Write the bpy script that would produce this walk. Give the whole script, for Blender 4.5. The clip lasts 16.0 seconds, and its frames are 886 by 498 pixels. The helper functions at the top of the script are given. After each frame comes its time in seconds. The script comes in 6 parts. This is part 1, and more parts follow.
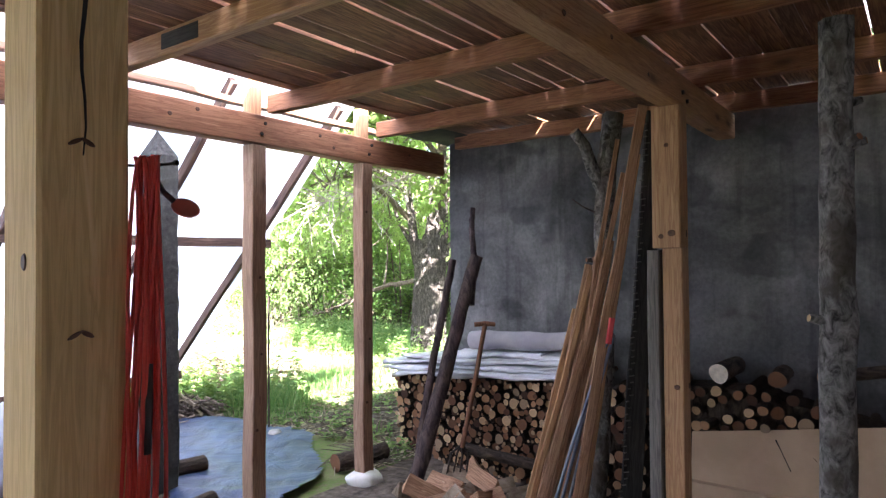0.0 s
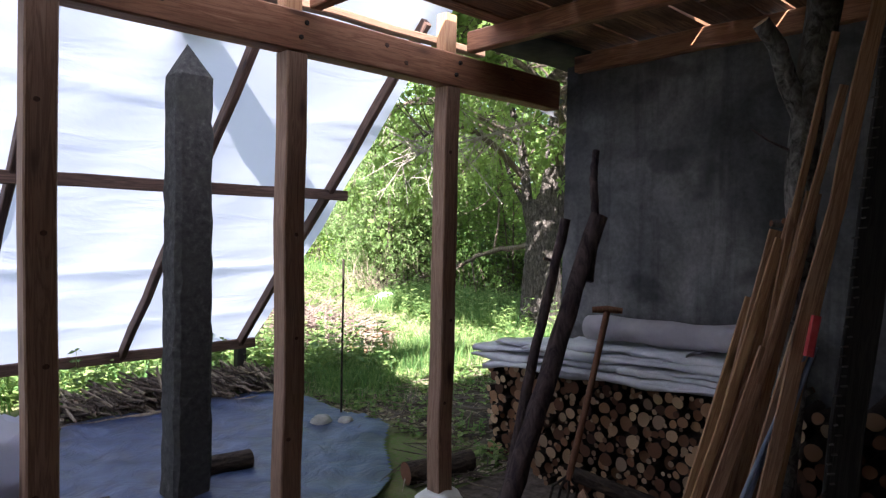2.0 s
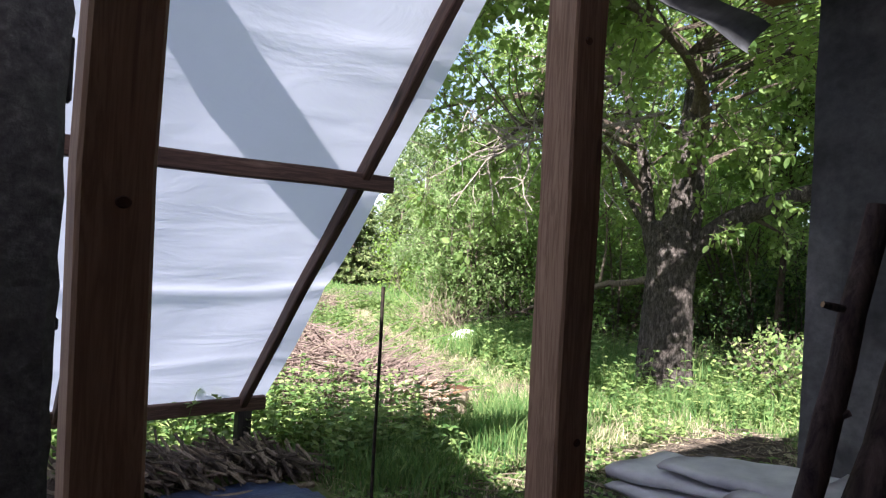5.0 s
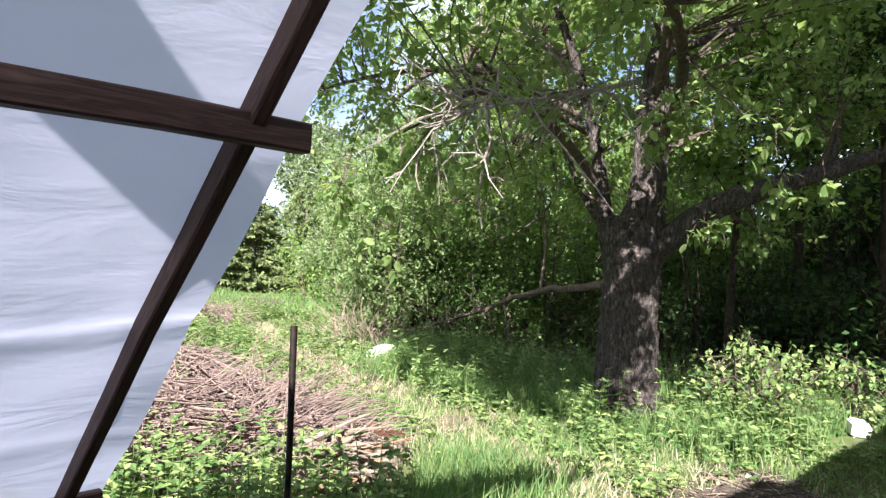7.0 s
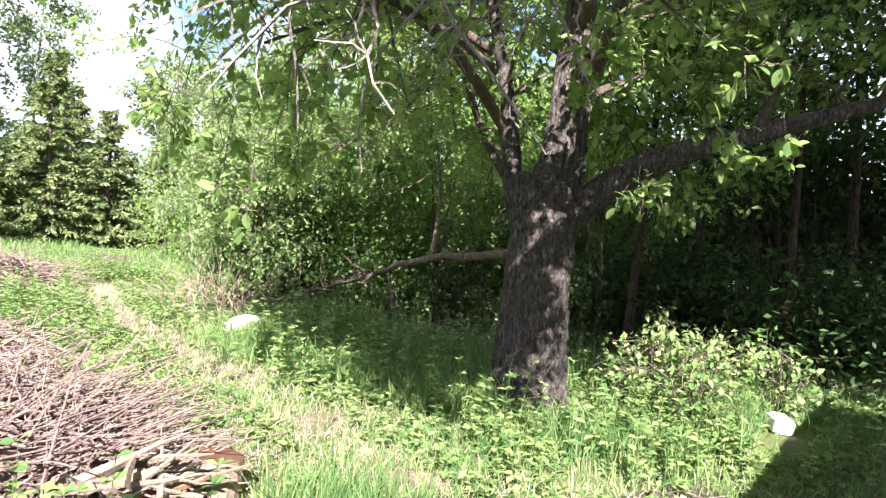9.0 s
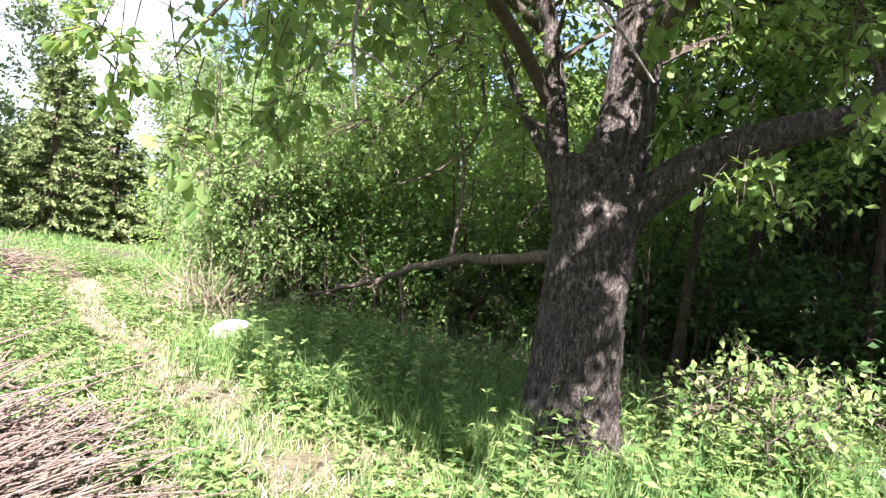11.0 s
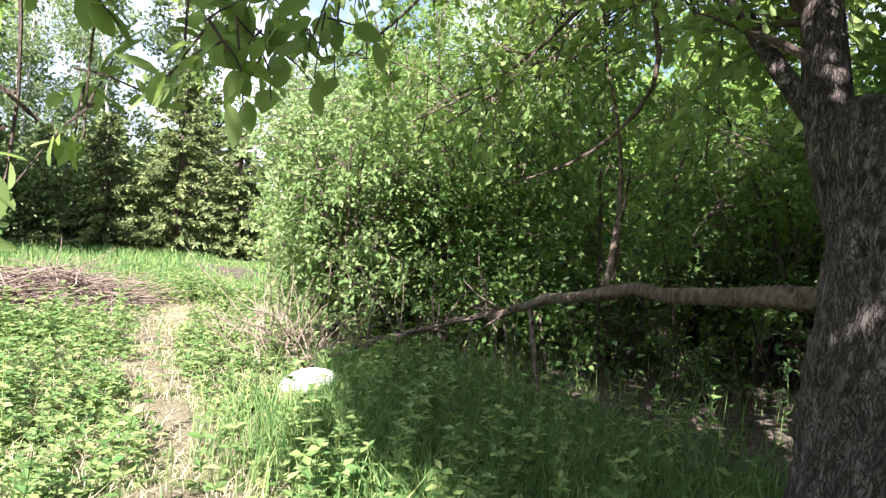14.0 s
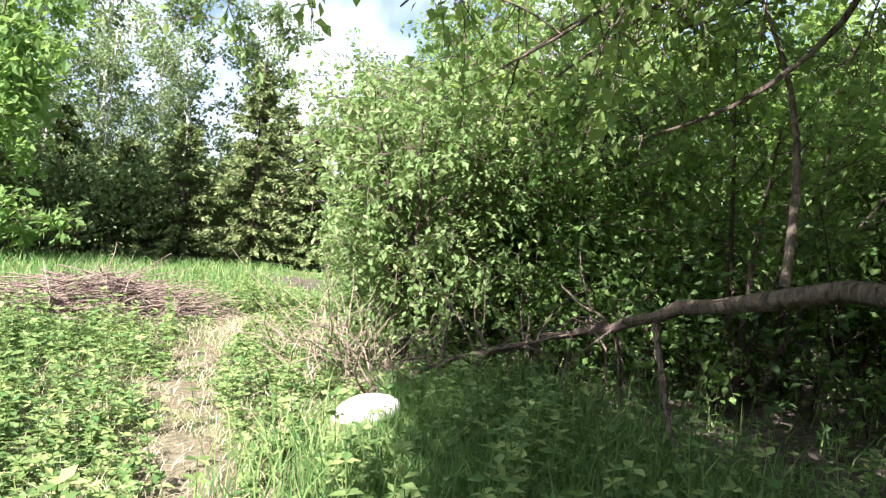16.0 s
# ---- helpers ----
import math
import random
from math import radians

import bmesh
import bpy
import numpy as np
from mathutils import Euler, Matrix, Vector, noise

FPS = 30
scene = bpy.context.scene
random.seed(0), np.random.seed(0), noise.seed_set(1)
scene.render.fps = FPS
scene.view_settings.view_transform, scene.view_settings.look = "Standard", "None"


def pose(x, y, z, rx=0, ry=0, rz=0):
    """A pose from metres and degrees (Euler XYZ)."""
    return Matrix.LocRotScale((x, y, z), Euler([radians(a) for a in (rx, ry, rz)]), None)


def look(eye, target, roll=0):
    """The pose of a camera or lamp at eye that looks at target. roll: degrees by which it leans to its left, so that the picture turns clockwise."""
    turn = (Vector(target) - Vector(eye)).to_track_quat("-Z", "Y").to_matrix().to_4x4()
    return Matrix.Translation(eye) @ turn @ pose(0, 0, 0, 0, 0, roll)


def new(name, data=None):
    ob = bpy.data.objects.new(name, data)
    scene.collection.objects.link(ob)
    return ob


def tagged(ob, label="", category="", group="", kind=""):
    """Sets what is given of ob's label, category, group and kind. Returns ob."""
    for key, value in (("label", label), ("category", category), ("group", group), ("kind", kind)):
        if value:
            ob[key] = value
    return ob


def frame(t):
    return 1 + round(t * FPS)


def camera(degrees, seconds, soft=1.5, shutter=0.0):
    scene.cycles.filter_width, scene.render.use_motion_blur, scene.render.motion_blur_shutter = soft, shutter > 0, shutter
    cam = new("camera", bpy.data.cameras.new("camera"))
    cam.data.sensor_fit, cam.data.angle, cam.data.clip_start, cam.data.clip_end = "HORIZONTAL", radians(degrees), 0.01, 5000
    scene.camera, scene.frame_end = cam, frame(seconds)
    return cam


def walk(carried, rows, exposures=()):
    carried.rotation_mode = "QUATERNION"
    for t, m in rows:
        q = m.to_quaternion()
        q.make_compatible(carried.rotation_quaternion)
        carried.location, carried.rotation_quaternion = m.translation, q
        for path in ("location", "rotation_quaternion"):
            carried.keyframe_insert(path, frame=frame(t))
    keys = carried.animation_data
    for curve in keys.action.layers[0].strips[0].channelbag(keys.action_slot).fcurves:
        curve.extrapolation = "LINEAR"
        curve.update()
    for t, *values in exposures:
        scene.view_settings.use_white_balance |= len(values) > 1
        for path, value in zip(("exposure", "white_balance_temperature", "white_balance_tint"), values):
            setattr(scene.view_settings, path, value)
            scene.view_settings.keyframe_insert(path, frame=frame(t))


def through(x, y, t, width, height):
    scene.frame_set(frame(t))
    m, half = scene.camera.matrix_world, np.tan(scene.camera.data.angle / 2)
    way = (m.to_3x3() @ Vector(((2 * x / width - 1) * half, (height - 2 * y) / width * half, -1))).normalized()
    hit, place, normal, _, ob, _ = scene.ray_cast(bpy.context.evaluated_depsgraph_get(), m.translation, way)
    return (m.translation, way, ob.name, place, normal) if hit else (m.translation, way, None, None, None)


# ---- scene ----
cam = camera(67.2, 16.0, soft=1.3)
PATH = [
    (0, (0.941, 0.27, 1.494), (2.558, 1.446, 1.537), -0.4),
    (0.5, (1.248, 0.413, 1.471), (2.716, 1.771, 1.512), 0.2),
    (1, (1.476, 0.516, 1.498), (2.925, 1.894, 1.469), 2.0),
    (1.5, (1.723, 0.746, 1.48), (3.325, 1.943, 1.439), 1.9),
    (2, (1.926, 0.912, 1.469), (3.308, 2.356, 1.401), 1.2),
    (2.5, (2.163, 1.066, 1.446), (3.427, 2.616, 1.461), 0.5),
    (3, (2.416, 1.334, 1.387), (3.804, 2.772, 1.454), 2.5),
    (3.5, (2.658, 1.579, 1.37), (3.952, 3.104, 1.358), 1.6),
    (4, (2.902, 1.812, 1.381), (4.082, 3.427, 1.4), 3.3),
    (4.2, (2.978, 1.916, 1.365), (4.143, 3.542, 1.369), 3.4),
    (6.3, (3.638, 3.19, 1.386), (4.951, 4.698, 1.407), 0.1),
    (6.5, (3.703, 3.302, 1.374), (5.084, 4.749, 1.35), 1.0),
    (7, (3.949, 3.595, 1.385), (5.342, 5.029, 1.422), 2.2),
    (7.5, (4.16, 3.81, 1.38), (5.685, 5.104, 1.352), 3.1),
    (8, (4.372, 4.121, 1.369), (6.045, 5.214, 1.305), 3.2),
    (8.5, (4.604, 4.301, 1.376), (6.269, 5.407, 1.296), 2.6),
    (8.7, (4.726, 4.341, 1.373), (6.359, 5.495, 1.324), 3.8),
    (10.8, (5.603, 4.985, 1.268), (7.198, 6.189, 1.179), 6.0),
    (11, (5.733, 5.079, 1.259), (7.325, 6.29, 1.227), 6.3),
    (11.5, (5.982, 5.262, 1.283), (7.523, 6.536, 1.228), 4.4),
    (12, (6.233, 5.395, 1.28), (7.624, 6.832, 1.312), 3.6),
    (12.5, (6.474, 5.612, 1.267), (7.866, 7.046, 1.191), 3.9),
    (13, (6.677, 5.934, 1.313), (8.092, 7.342, 1.185), 3.3),
    (13.5, (6.895, 6.118, 1.301), (8.231, 7.606, 1.258), 2.8),
    (14, (7.188, 6.334, 1.335), (8.513, 7.831, 1.288), 4.9),
    (14.5, (7.377, 6.676, 1.229), (8.784, 8.098, 1.236), 5.1),
    (15, (7.538, 6.886, 1.215), (8.848, 8.396, 1.151), 3.7),
    (15.5, (7.708, 7.025, 1.206), (8.926, 8.612, 1.212), 2.8),
    (16, (7.859, 7.217, 1.181), (8.999, 8.861, 1.16), 4.6),
]
EXPOSURES = [(0, 4.32, 6050, 16), (0.25, 3.85, 6050, 16), (0.5, 3.45, 6050, 16), (0.8, 2.75, 6050, 16), (1.5, 3.0, 6050, 16), (2.2, 2.5, 6050, 16), (3, 2.22, 6050, 16), (3.5, 2.32, 6050, 16), (4.2, 2.22, 6050, 16), (6.3, 1.9, 6050, 18), (8, 2.15, 6100, 20), (11, 2.4, 6100, 20), (13, 2.28, 6100, 20), (16, 2.1, 6100, 20)]
walk(cam, [(t, look(eye, target, roll)) for t, eye, target, roll in PATH], EXPOSURES)

# ---- world and sun ----
SUN_EL, SUN_AZ = 37.0, 236.0       # azimuth clockwise from +y
world = bpy.data.worlds.new("sky_world")
scene.world = world
world.use_nodes = True
wn, wl = world.node_tree.nodes, world.node_tree.links
wn.clear()
sky = wn.new("ShaderNodeTexSky")
sky.sky_type = "NISHITA"
sky.sun_disc = False
sky.sun_elevation, sky.sun_rotation = radians(SUN_EL), radians(SUN_AZ)
sky.air_density, sky.dust_density, sky.ozone_density = 1.0, 1.2, 1.0
cloud = wn.new("ShaderNodeTexNoise")
cloud.inputs["Scale"].default_value = 3.2
cloud.inputs["Detail"].default_value = 6.0
cramp = wn.new("ShaderNodeValToRGB")
cramp.color_ramp.elements[0].position, cramp.color_ramp.elements[1].position = 0.42, 0.6
cmix = wn.new("ShaderNodeMixRGB")
cmix.inputs[2].default_value = (8.0, 8.6, 9.6, 1)
bg = wn.new("ShaderNodeBackground")
bg.inputs["Strength"].default_value = 0.052
wout = wn.new("ShaderNodeOutputWorld")
wl.new(cloud.outputs["Fac"], cramp.inputs["Fac"])
wl.new(cramp.outputs["Color"], cmix.inputs[0])
wl.new(sky.outputs["Color"], cmix.inputs[1])
wl.new(cmix.outputs["Color"], bg.inputs["Color"])
wl.new(bg.outputs["Background"], wout.inputs["Surface"])
sun_data = bpy.data.lights.new("sun", "SUN")
sun_data.energy, sun_data.angle, sun_data.color = 5.0, radians(0.53), (1.0, 0.95, 0.86)
sun = new("sun", sun_data)
az, el = radians(SUN_AZ), radians(SUN_EL)
to_sun = Vector((math.sin(az) * math.cos(el), math.cos(az) * math.cos(el), math.sin(el)))
sun.matrix_world = look(to_sun * 60, (0, 0, 0))


# ---- materials ----
def ramp_node(nt, fac, stops):
    r = nt.nodes.new("ShaderNodeValToRGB")
    els = r.color_ramp.elements
    while len(els) < len(stops):
        els.new(0.5)
    for e, (p, c) in zip(els, stops):
        e.position, e.color = p, (*c, 1)
    nt.links.new(fac, r.inputs["Fac"])
    return r.outputs["Color"]


def noise_node(nt, vec, scale, detail=4.0, rough=0.55, distortion=0.0):
    n = nt.nodes.new("ShaderNodeTexNoise")
    n.inputs["Scale"].default_value, n.inputs["Detail"].default_value = scale, detail
    n.inputs["Roughness"].default_value, n.inputs["Distortion"].default_value = rough, distortion
    if vec is not None:
        nt.links.new(vec, n.inputs["Vector"])
    return n.outputs["Fac"]


def mapped(nt, scale=(1, 1, 1), per_object=False):
    tc = nt.nodes.new("ShaderNodeTexCoord")
    mp = nt.nodes.new("ShaderNodeMapping")
    mp.inputs["Scale"].default_value = scale
    nt.links.new(tc.outputs["Object"], mp.inputs["Vector"])
    if per_object:
        info = nt.nodes.new("ShaderNodeObjectInfo")
        mul = nt.nodes.new("ShaderNodeMath")
        mul.operation = "MULTIPLY"
        mul.inputs[1].default_value = 37.0
        nt.links.new(info.outputs["Random"], mul.inputs[0])
        nt.links.new(mul.outputs[0], mp.inputs["Location"])
    return mp.outputs["Vector"]


def mix_node(nt, fac, a, b, mode="MIX"):
    m = nt.nodes.new("ShaderNodeMixRGB")
    m.blend_type = mode
    for sock, v in ((m.inputs[0], fac), (m.inputs[1], a), (m.inputs[2], b)):
        if isinstance(v, (int, float)):
            sock.default_value = v
        elif isinstance(v, tuple):
            sock.default_value = (*v, 1)
        else:
            nt.links.new(v, sock)
    return m.outputs["Color"]


def base_mat(name, rough=0.8, metal=0.0, spec=0.4):
    m = bpy.data.materials.new(name)
    m.use_nodes = True
    nt = m.node_tree
    p = nt.nodes["Principled BSDF"]
    p.inputs["Roughness"].default_value = rough
    p.inputs["Metallic"].default_value = metal
    p.inputs["Specular IOR Level"].default_value = spec
    return m, nt, p


def bump_to(nt, p, height, strength=0.4, dist=0.01):
    b = nt.nodes.new("ShaderNodeBump")
    b.inputs["Strength"].default_value, b.inputs["Distance"].default_value = strength, dist
    nt.links.new(height, b.inputs["Height"])
    nt.links.new(b.outputs["Normal"], p.inputs["Normal"])


def wood_mat(name, dark, mid, light, grain=(16, 16, 0.9), knots=True, rough=0.7, stain=0.35, boards=False):
    m, nt, p = base_mat(name, rough, 0, 0.3)
    v = mapped(nt, grain, True)
    g = noise_node(nt, v, 3.0, 8, 0.6, 0.6)
    col = ramp_node(nt, g, [(0.32, tuple(q * 0.85 for q in dark)), (0.46, mid), (0.54, dark), (0.62, mid), (0.74, light)])
    v2 = mapped(nt, (1, 1, 0.6), True)
    blot = noise_node(nt, v2, 3.5, 4)
    col = mix_node(nt, ramp_node(nt, blot, [(0.45, (0, 0, 0)), (0.7, (stain, stain, stain))]), col, dark)
    if knots:
        vk = mapped(nt, (6.5, 6.5, 2.2), True)
        vo = nt.nodes.new("ShaderNodeTexVoronoi")
        vo.inputs["Scale"].default_value = 1.0
        nt.links.new(vk, vo.inputs["Vector"])
        k = ramp_node(nt, vo.outputs["Distance"], [(0.07, (0.9, 0.9, 0.9)), (0.14, (0.25, 0.25, 0.25)), (0.22, (0, 0, 0))])
        col = mix_node(nt, k, col, tuple(c * 0.35 for c in dark))
    if boards:                              # each board has its own tone
        geo = nt.nodes.new("ShaderNodeNewGeometry")
        col = mix_node(nt, 1.0, col, ramp_node(nt, geo.outputs["Random Per Island"], [(0.0, (0.55, 0.52, 0.52)), (0.5, (0.95, 0.92, 0.88)), (0.8, (1.2, 1.08, 0.95)), (1.0, (0.75, 0.78, 0.8))]), "MULTIPLY")
    nt.links.new(col, p.inputs["Base Color"])
    bump_to(nt, p, g, 0.25, 0.004)
    return m


def bark_mat(name, dark, light, scale=18.0, stretch=0.35, patches=None, bump=0.9, dist=0.03):
    m, nt, p = base_mat(name, 0.95, 0, 0.15)
    v = mapped(nt, (1, 1, stretch), True)
    g = noise_node(nt, v, scale, 8, 0.7, 0.8)
    col = ramp_node(nt, g, [(0.36, dark), (0.52, tuple((a + b) / 2 for a, b in zip(dark, light))), (0.68, light)])
    if patches:
        big = noise_node(nt, mapped(nt, (1, 1, 0.6), True), 6.0, 5)
        col = mix_node(nt, ramp_node(nt, big, [(0.52, (0, 0, 0)), (0.6, (0.8, 0.8, 0.8))]), col, patches)
    nt.links.new(col, p.inputs["Base Color"])
    bump_to(nt, p, g, bump, dist)
    return m


def leaf_mat(name, lo, hi, through, gloss=0.35, trans=0.35):
    m, nt, p = base_mat(name, 0.5, 0, gloss * 0.5)
    lo, hi, through = [tuple(v * 0.92 + 0.08 * (0.3 * q[0] + 0.6 * q[1] + 0.1 * q[2]) for v in q) for q in (lo, hi, through)]
    geo = nt.nodes.new("ShaderNodeNewGeometry")
    col = ramp_node(nt, geo.outputs["Random Per Island"], [(0.0, lo), (0.7, tuple((a + b) / 2 for a, b in zip(lo, hi))), (1.0, hi)])
    nt.links.new(col, p.inputs["Base Color"])
    t = nt.nodes.new("ShaderNodeBsdfTranslucent")
    t.inputs["Color"].default_value = (*through, 1)
    mx = nt.nodes.new("ShaderNodeMixShader")
    mx.inputs[0].default_value = trans
    nt.links.new(p.outputs[0], mx.inputs[1])
    nt.links.new(t.outputs[0], mx.inputs[2])
    nt.links.new(mx.outputs[0], nt.nodes["Material Output"].inputs["Surface"])
    return m


def plain_mat(name, a, b, scale=12.0, rough=0.7, metal=0.0, bump=0.2, spec=0.4, dist=0.005):
    m, nt, p = base_mat(name, rough, metal, spec)
    v = mapped(nt, (1, 1, 1), True)
    g = noise_node(nt, v, scale, 6, 0.6)
    nt.links.new(ramp_node(nt, g, [(0.35, a), (0.68, b)]), p.inputs["Base Color"])
    bump_to(nt, p, g, bump, dist)
    return m


PINE = wood_mat("fresh_pine", (0.31, 0.165, 0.085), (0.46, 0.27, 0.14), (0.58, 0.38, 0.21), stain=0.25)
KNOT = plain_mat("knot_wood", (0.05, 0.022, 0.012), (0.13, 0.06, 0.03), 60, 0.6)
PINE_PALE = wood_mat("pale_pine", (0.56, 0.37, 0.165), (0.70, 0.49, 0.235), (0.78, 0.59, 0.32), stain=0.12, knots=False)
RAFTER = wood_mat("rafter_pine", (0.22, 0.095, 0.05), (0.37, 0.18, 0.095), (0.48, 0.27, 0.155), stain=0.35)
# darker copy of the stud wood: the lean-to's shade is put into its colour
SHADED_STUD = wood_mat("shaded_stud_wood", (0.07, 0.04, 0.032), (0.15, 0.088, 0.065), (0.25, 0.16, 0.12), stain=0.45)
STUD = wood_mat("stud_wood", (0.15, 0.085, 0.055), (0.26, 0.15, 0.095), (0.36, 0.22, 0.145), stain=0.3)
POST = wood_mat("post_pine", (0.25, 0.15, 0.10), (0.40, 0.255, 0.17), (0.50, 0.345, 0.24), stain=0.3)
BOARD = wood_mat("roof_board", (0.12, 0.058, 0.032), (0.33, 0.18, 0.10), (0.50, 0.31, 0.18), grain=(0.7, 14, 14), knots=False, stain=0.5, boards=True)
GREYWOOD = wood_mat("weathered_wood", (0.09, 0.08, 0.07), (0.18, 0.16, 0.14), (0.27, 0.24, 0.21), stain=0.5)
PLANK = wood_mat("rough_plank", (0.22, 0.115, 0.065), (0.39, 0.23, 0.14), (0.54, 0.37, 0.24), stain=0.35)
DARKWOOD = wood_mat("dark_wood", (0.02, 0.018, 0.016), (0.05, 0.045, 0.04), (0.11, 0.10, 0.09), stain=0.4)
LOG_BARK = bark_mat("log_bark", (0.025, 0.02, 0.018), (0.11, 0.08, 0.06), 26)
DARK_BARK = bark_mat("dark_bark", (0.035, 0.025, 0.03), (0.15, 0.11, 0.10), 22)
GREY_BARK = bark_mat("grey_bark", (0.04, 0.037, 0.034), (0.34, 0.32, 0.30), 26, 0.7, (0.085, 0.072, 0.058))
def old_bark():
    m, nt, p = base_mat("apple_bark", 0.95, 0, 0.15)
    v = mapped(nt, (1, 1, 0.34))
    warp = nt.nodes.new("ShaderNodeTexNoise")
    warp.inputs["Scale"].default_value = 22.0
    warp.inputs["Detail"].default_value = 6.0
    nt.links.new(v, warp.inputs["Vector"])
    add = nt.nodes.new("ShaderNodeMixRGB")
    add.blend_type = "ADD"
    add.inputs[0].default_value = 0.14
    nt.links.new(v, add.inputs[1])
    nt.links.new(warp.outputs["Color"], add.inputs[2])
    vo = nt.nodes.new("ShaderNodeTexVoronoi")
    vo.feature = "DISTANCE_TO_EDGE"
    vo.inputs["Scale"].default_value = 46.0
    nt.links.new(add.outputs[0], vo.inputs["Vector"])
    crack = ramp_node(nt, vo.outputs["Distance"], [(0.0, (0.42, 0.42, 0.42)), (0.14, (1, 1, 1))])
    fine = noise_node(nt, v, 34, 7, 0.7)
    plate = ramp_node(nt, fine, [(0.34, (0.03, 0.024, 0.021)), (0.5, (0.105, 0.088, 0.078)), (0.68, (0.25, 0.215, 0.195))])
    big = noise_node(nt, v, 5.0, 4)
    plate = mix_node(nt, ramp_node(nt, big, [(0.5, (0, 0, 0)), (0.66, (0.6, 0.6, 0.6))]), plate, (0.085, 0.073, 0.064))
    col = mix_node(nt, crack, (0.018, 0.015, 0.013), plate)
    nt.links.new(col, p.inputs["Base Color"])
    h = mix_node(nt, 0.35, crack, fine)
    bump_to(nt, p, h, 0.9, 0.03)
    return m


TWIG_BARK = bark_mat("twig_bark", (0.07, 0.055, 0.045), (0.19, 0.15, 0.12), 30)
APPLE_BARK = old_bark()
DRY_SOIL = plain_mat("dry_trail_soil", (0.10, 0.085, 0.05), (0.22, 0.19, 0.12), 22, 0.95, 0, 0.6, 0.2, 0.02)
LIMB_BARK = bark_mat("limb_bark", (0.06, 0.045, 0.035), (0.27, 0.21, 0.165), 26)
DEAD_TWIG = bark_mat("dead_twig", (0.20, 0.17, 0.14), (0.40, 0.35, 0.30), 30)
BRUSH = bark_mat("brush_stick", (0.15, 0.105, 0.09), (0.37, 0.28, 0.24), 22)
PALE_STICK = bark_mat("pale_stick", (0.20, 0.155, 0.11), (0.40, 0.33, 0.255), 22)
BIRCH_BARK = bark_mat("birch_bark", (0.30, 0.28, 0.26), (0.62, 0.60, 0.56), 8, 2.0, (0.08, 0.07, 0.06))
STONE = plain_mat("field_stone", (0.22, 0.21, 0.20), (0.44, 0.42, 0.39), 14, 0.9, 0, 0.5)
WHITE_STONE = plain_mat("white_plaster_lump", (0.66, 0.65, 0.62), (0.84, 0.83, 0.80), 9, 0.9, 0, 0.5)
CORD = plain_mat("red_cord", (0.58, 0.05, 0.04), (0.74, 0.10, 0.07), 20, 0.5, 0, 0.05)
CORD_DARK = plain_mat("dark_plastic", (0.02, 0.02, 0.022), (0.05, 0.05, 0.05), 10, 0.5)
CORD_CAP = plain_mat("red_plug_cover", (0.36, 0.06, 0.04), (0.46, 0.10, 0.07), 14, 0.5)
IRON = plain_mat("dark_iron", (0.02, 0.018, 0.016), (0.07, 0.05, 0.04), 30, 0.6, 0.7)
TOOL_WOOD = wood_mat("tool_handle", (0.13, 0.055, 0.03), (0.21, 0.10, 0.055), (0.28, 0.15, 0.085), knots=False)
CARD = plain_mat("cardboard", (0.36, 0.25, 0.16), (0.46, 0.33, 0.22), 3, 0.85, 0, 0.1)
CLOTH = plain_mat("white_sheeting", (0.46, 0.46, 0.50), (0.70, 0.70, 0.72), 7, 0.55, 0, 0.3, 0.4, 0.01)
ROLL = plain_mat("grey_roll", (0.32, 0.30, 0.32), (0.46, 0.43, 0.45), 5, 0.6, 0, 0.2)
BLUE_BAR = plain_mat("blue_grey_plastic", (0.10, 0.13, 0.20), (0.24, 0.28, 0.36), 9, 0.4)
RED_PAINT = plain_mat("red_paint", (0.5, 0.04, 0.05), (0.62, 0.08, 0.08), 20, 0.6)
FILM = plain_mat("torn_film", (0.035, 0.035, 0.038), (0.11, 0.11, 0.118), 9, 0.5, 0, 0.3)
FELT = plain_mat("dark_felt", (0.012, 0.012, 0.013), (0.035, 0.033, 0.03), 16, 0.9)
BARE_SOIL = plain_mat("trodden_soil", (0.05, 0.04, 0.032), (0.17, 0.135, 0.11), 16, 0.95, 0, 0.6, 0.2, 0.02)

APPLE_LEAF = leaf_mat("apple_leaf", (0.06, 0.13, 0.03), (0.28, 0.38, 0.12), (0.38, 0.54, 0.10), 0.5, 0.45)
BUSH_LEAF = leaf_mat("bush_leaf", (0.06, 0.135, 0.03), (0.23, 0.35, 0.10), (0.30, 0.48, 0.08), 0.28, 0.42)
PALE_LEAF = leaf_mat("pale_leaf", (0.09, 0.17, 0.045), (0.28, 0.37, 0.14), (0.32, 0.46, 0.11), 0.4, 0.38)
# dark leaf copy: the woodland's shade is put into its colour
SHADED_LEAF = leaf_mat("shaded_leaf", (0.022, 0.05, 0.017), (0.075, 0.13, 0.04), (0.12, 0.22, 0.04), 0.2, 0.18)
# bright leaf copy: sunlight on the far foliage is put into its colour
SUNNY_LEAF = leaf_mat("sunlit_leaf", (0.09, 0.18, 0.03), (0.26, 0.38, 0.08), (0.36, 0.52, 0.08), 0.25, 0.42)
BIRCH_LEAF = leaf_mat("birch_leaf", (0.09, 0.15, 0.055), (0.24, 0.31, 0.13), (0.24, 0.34, 0.10), 0.4)
NEEDLE = leaf_mat("spruce_needle", (0.07, 0.115, 0.04), (0.28, 0.33, 0.12), (0.18, 0.23, 0.06), 0.15, 0.25)
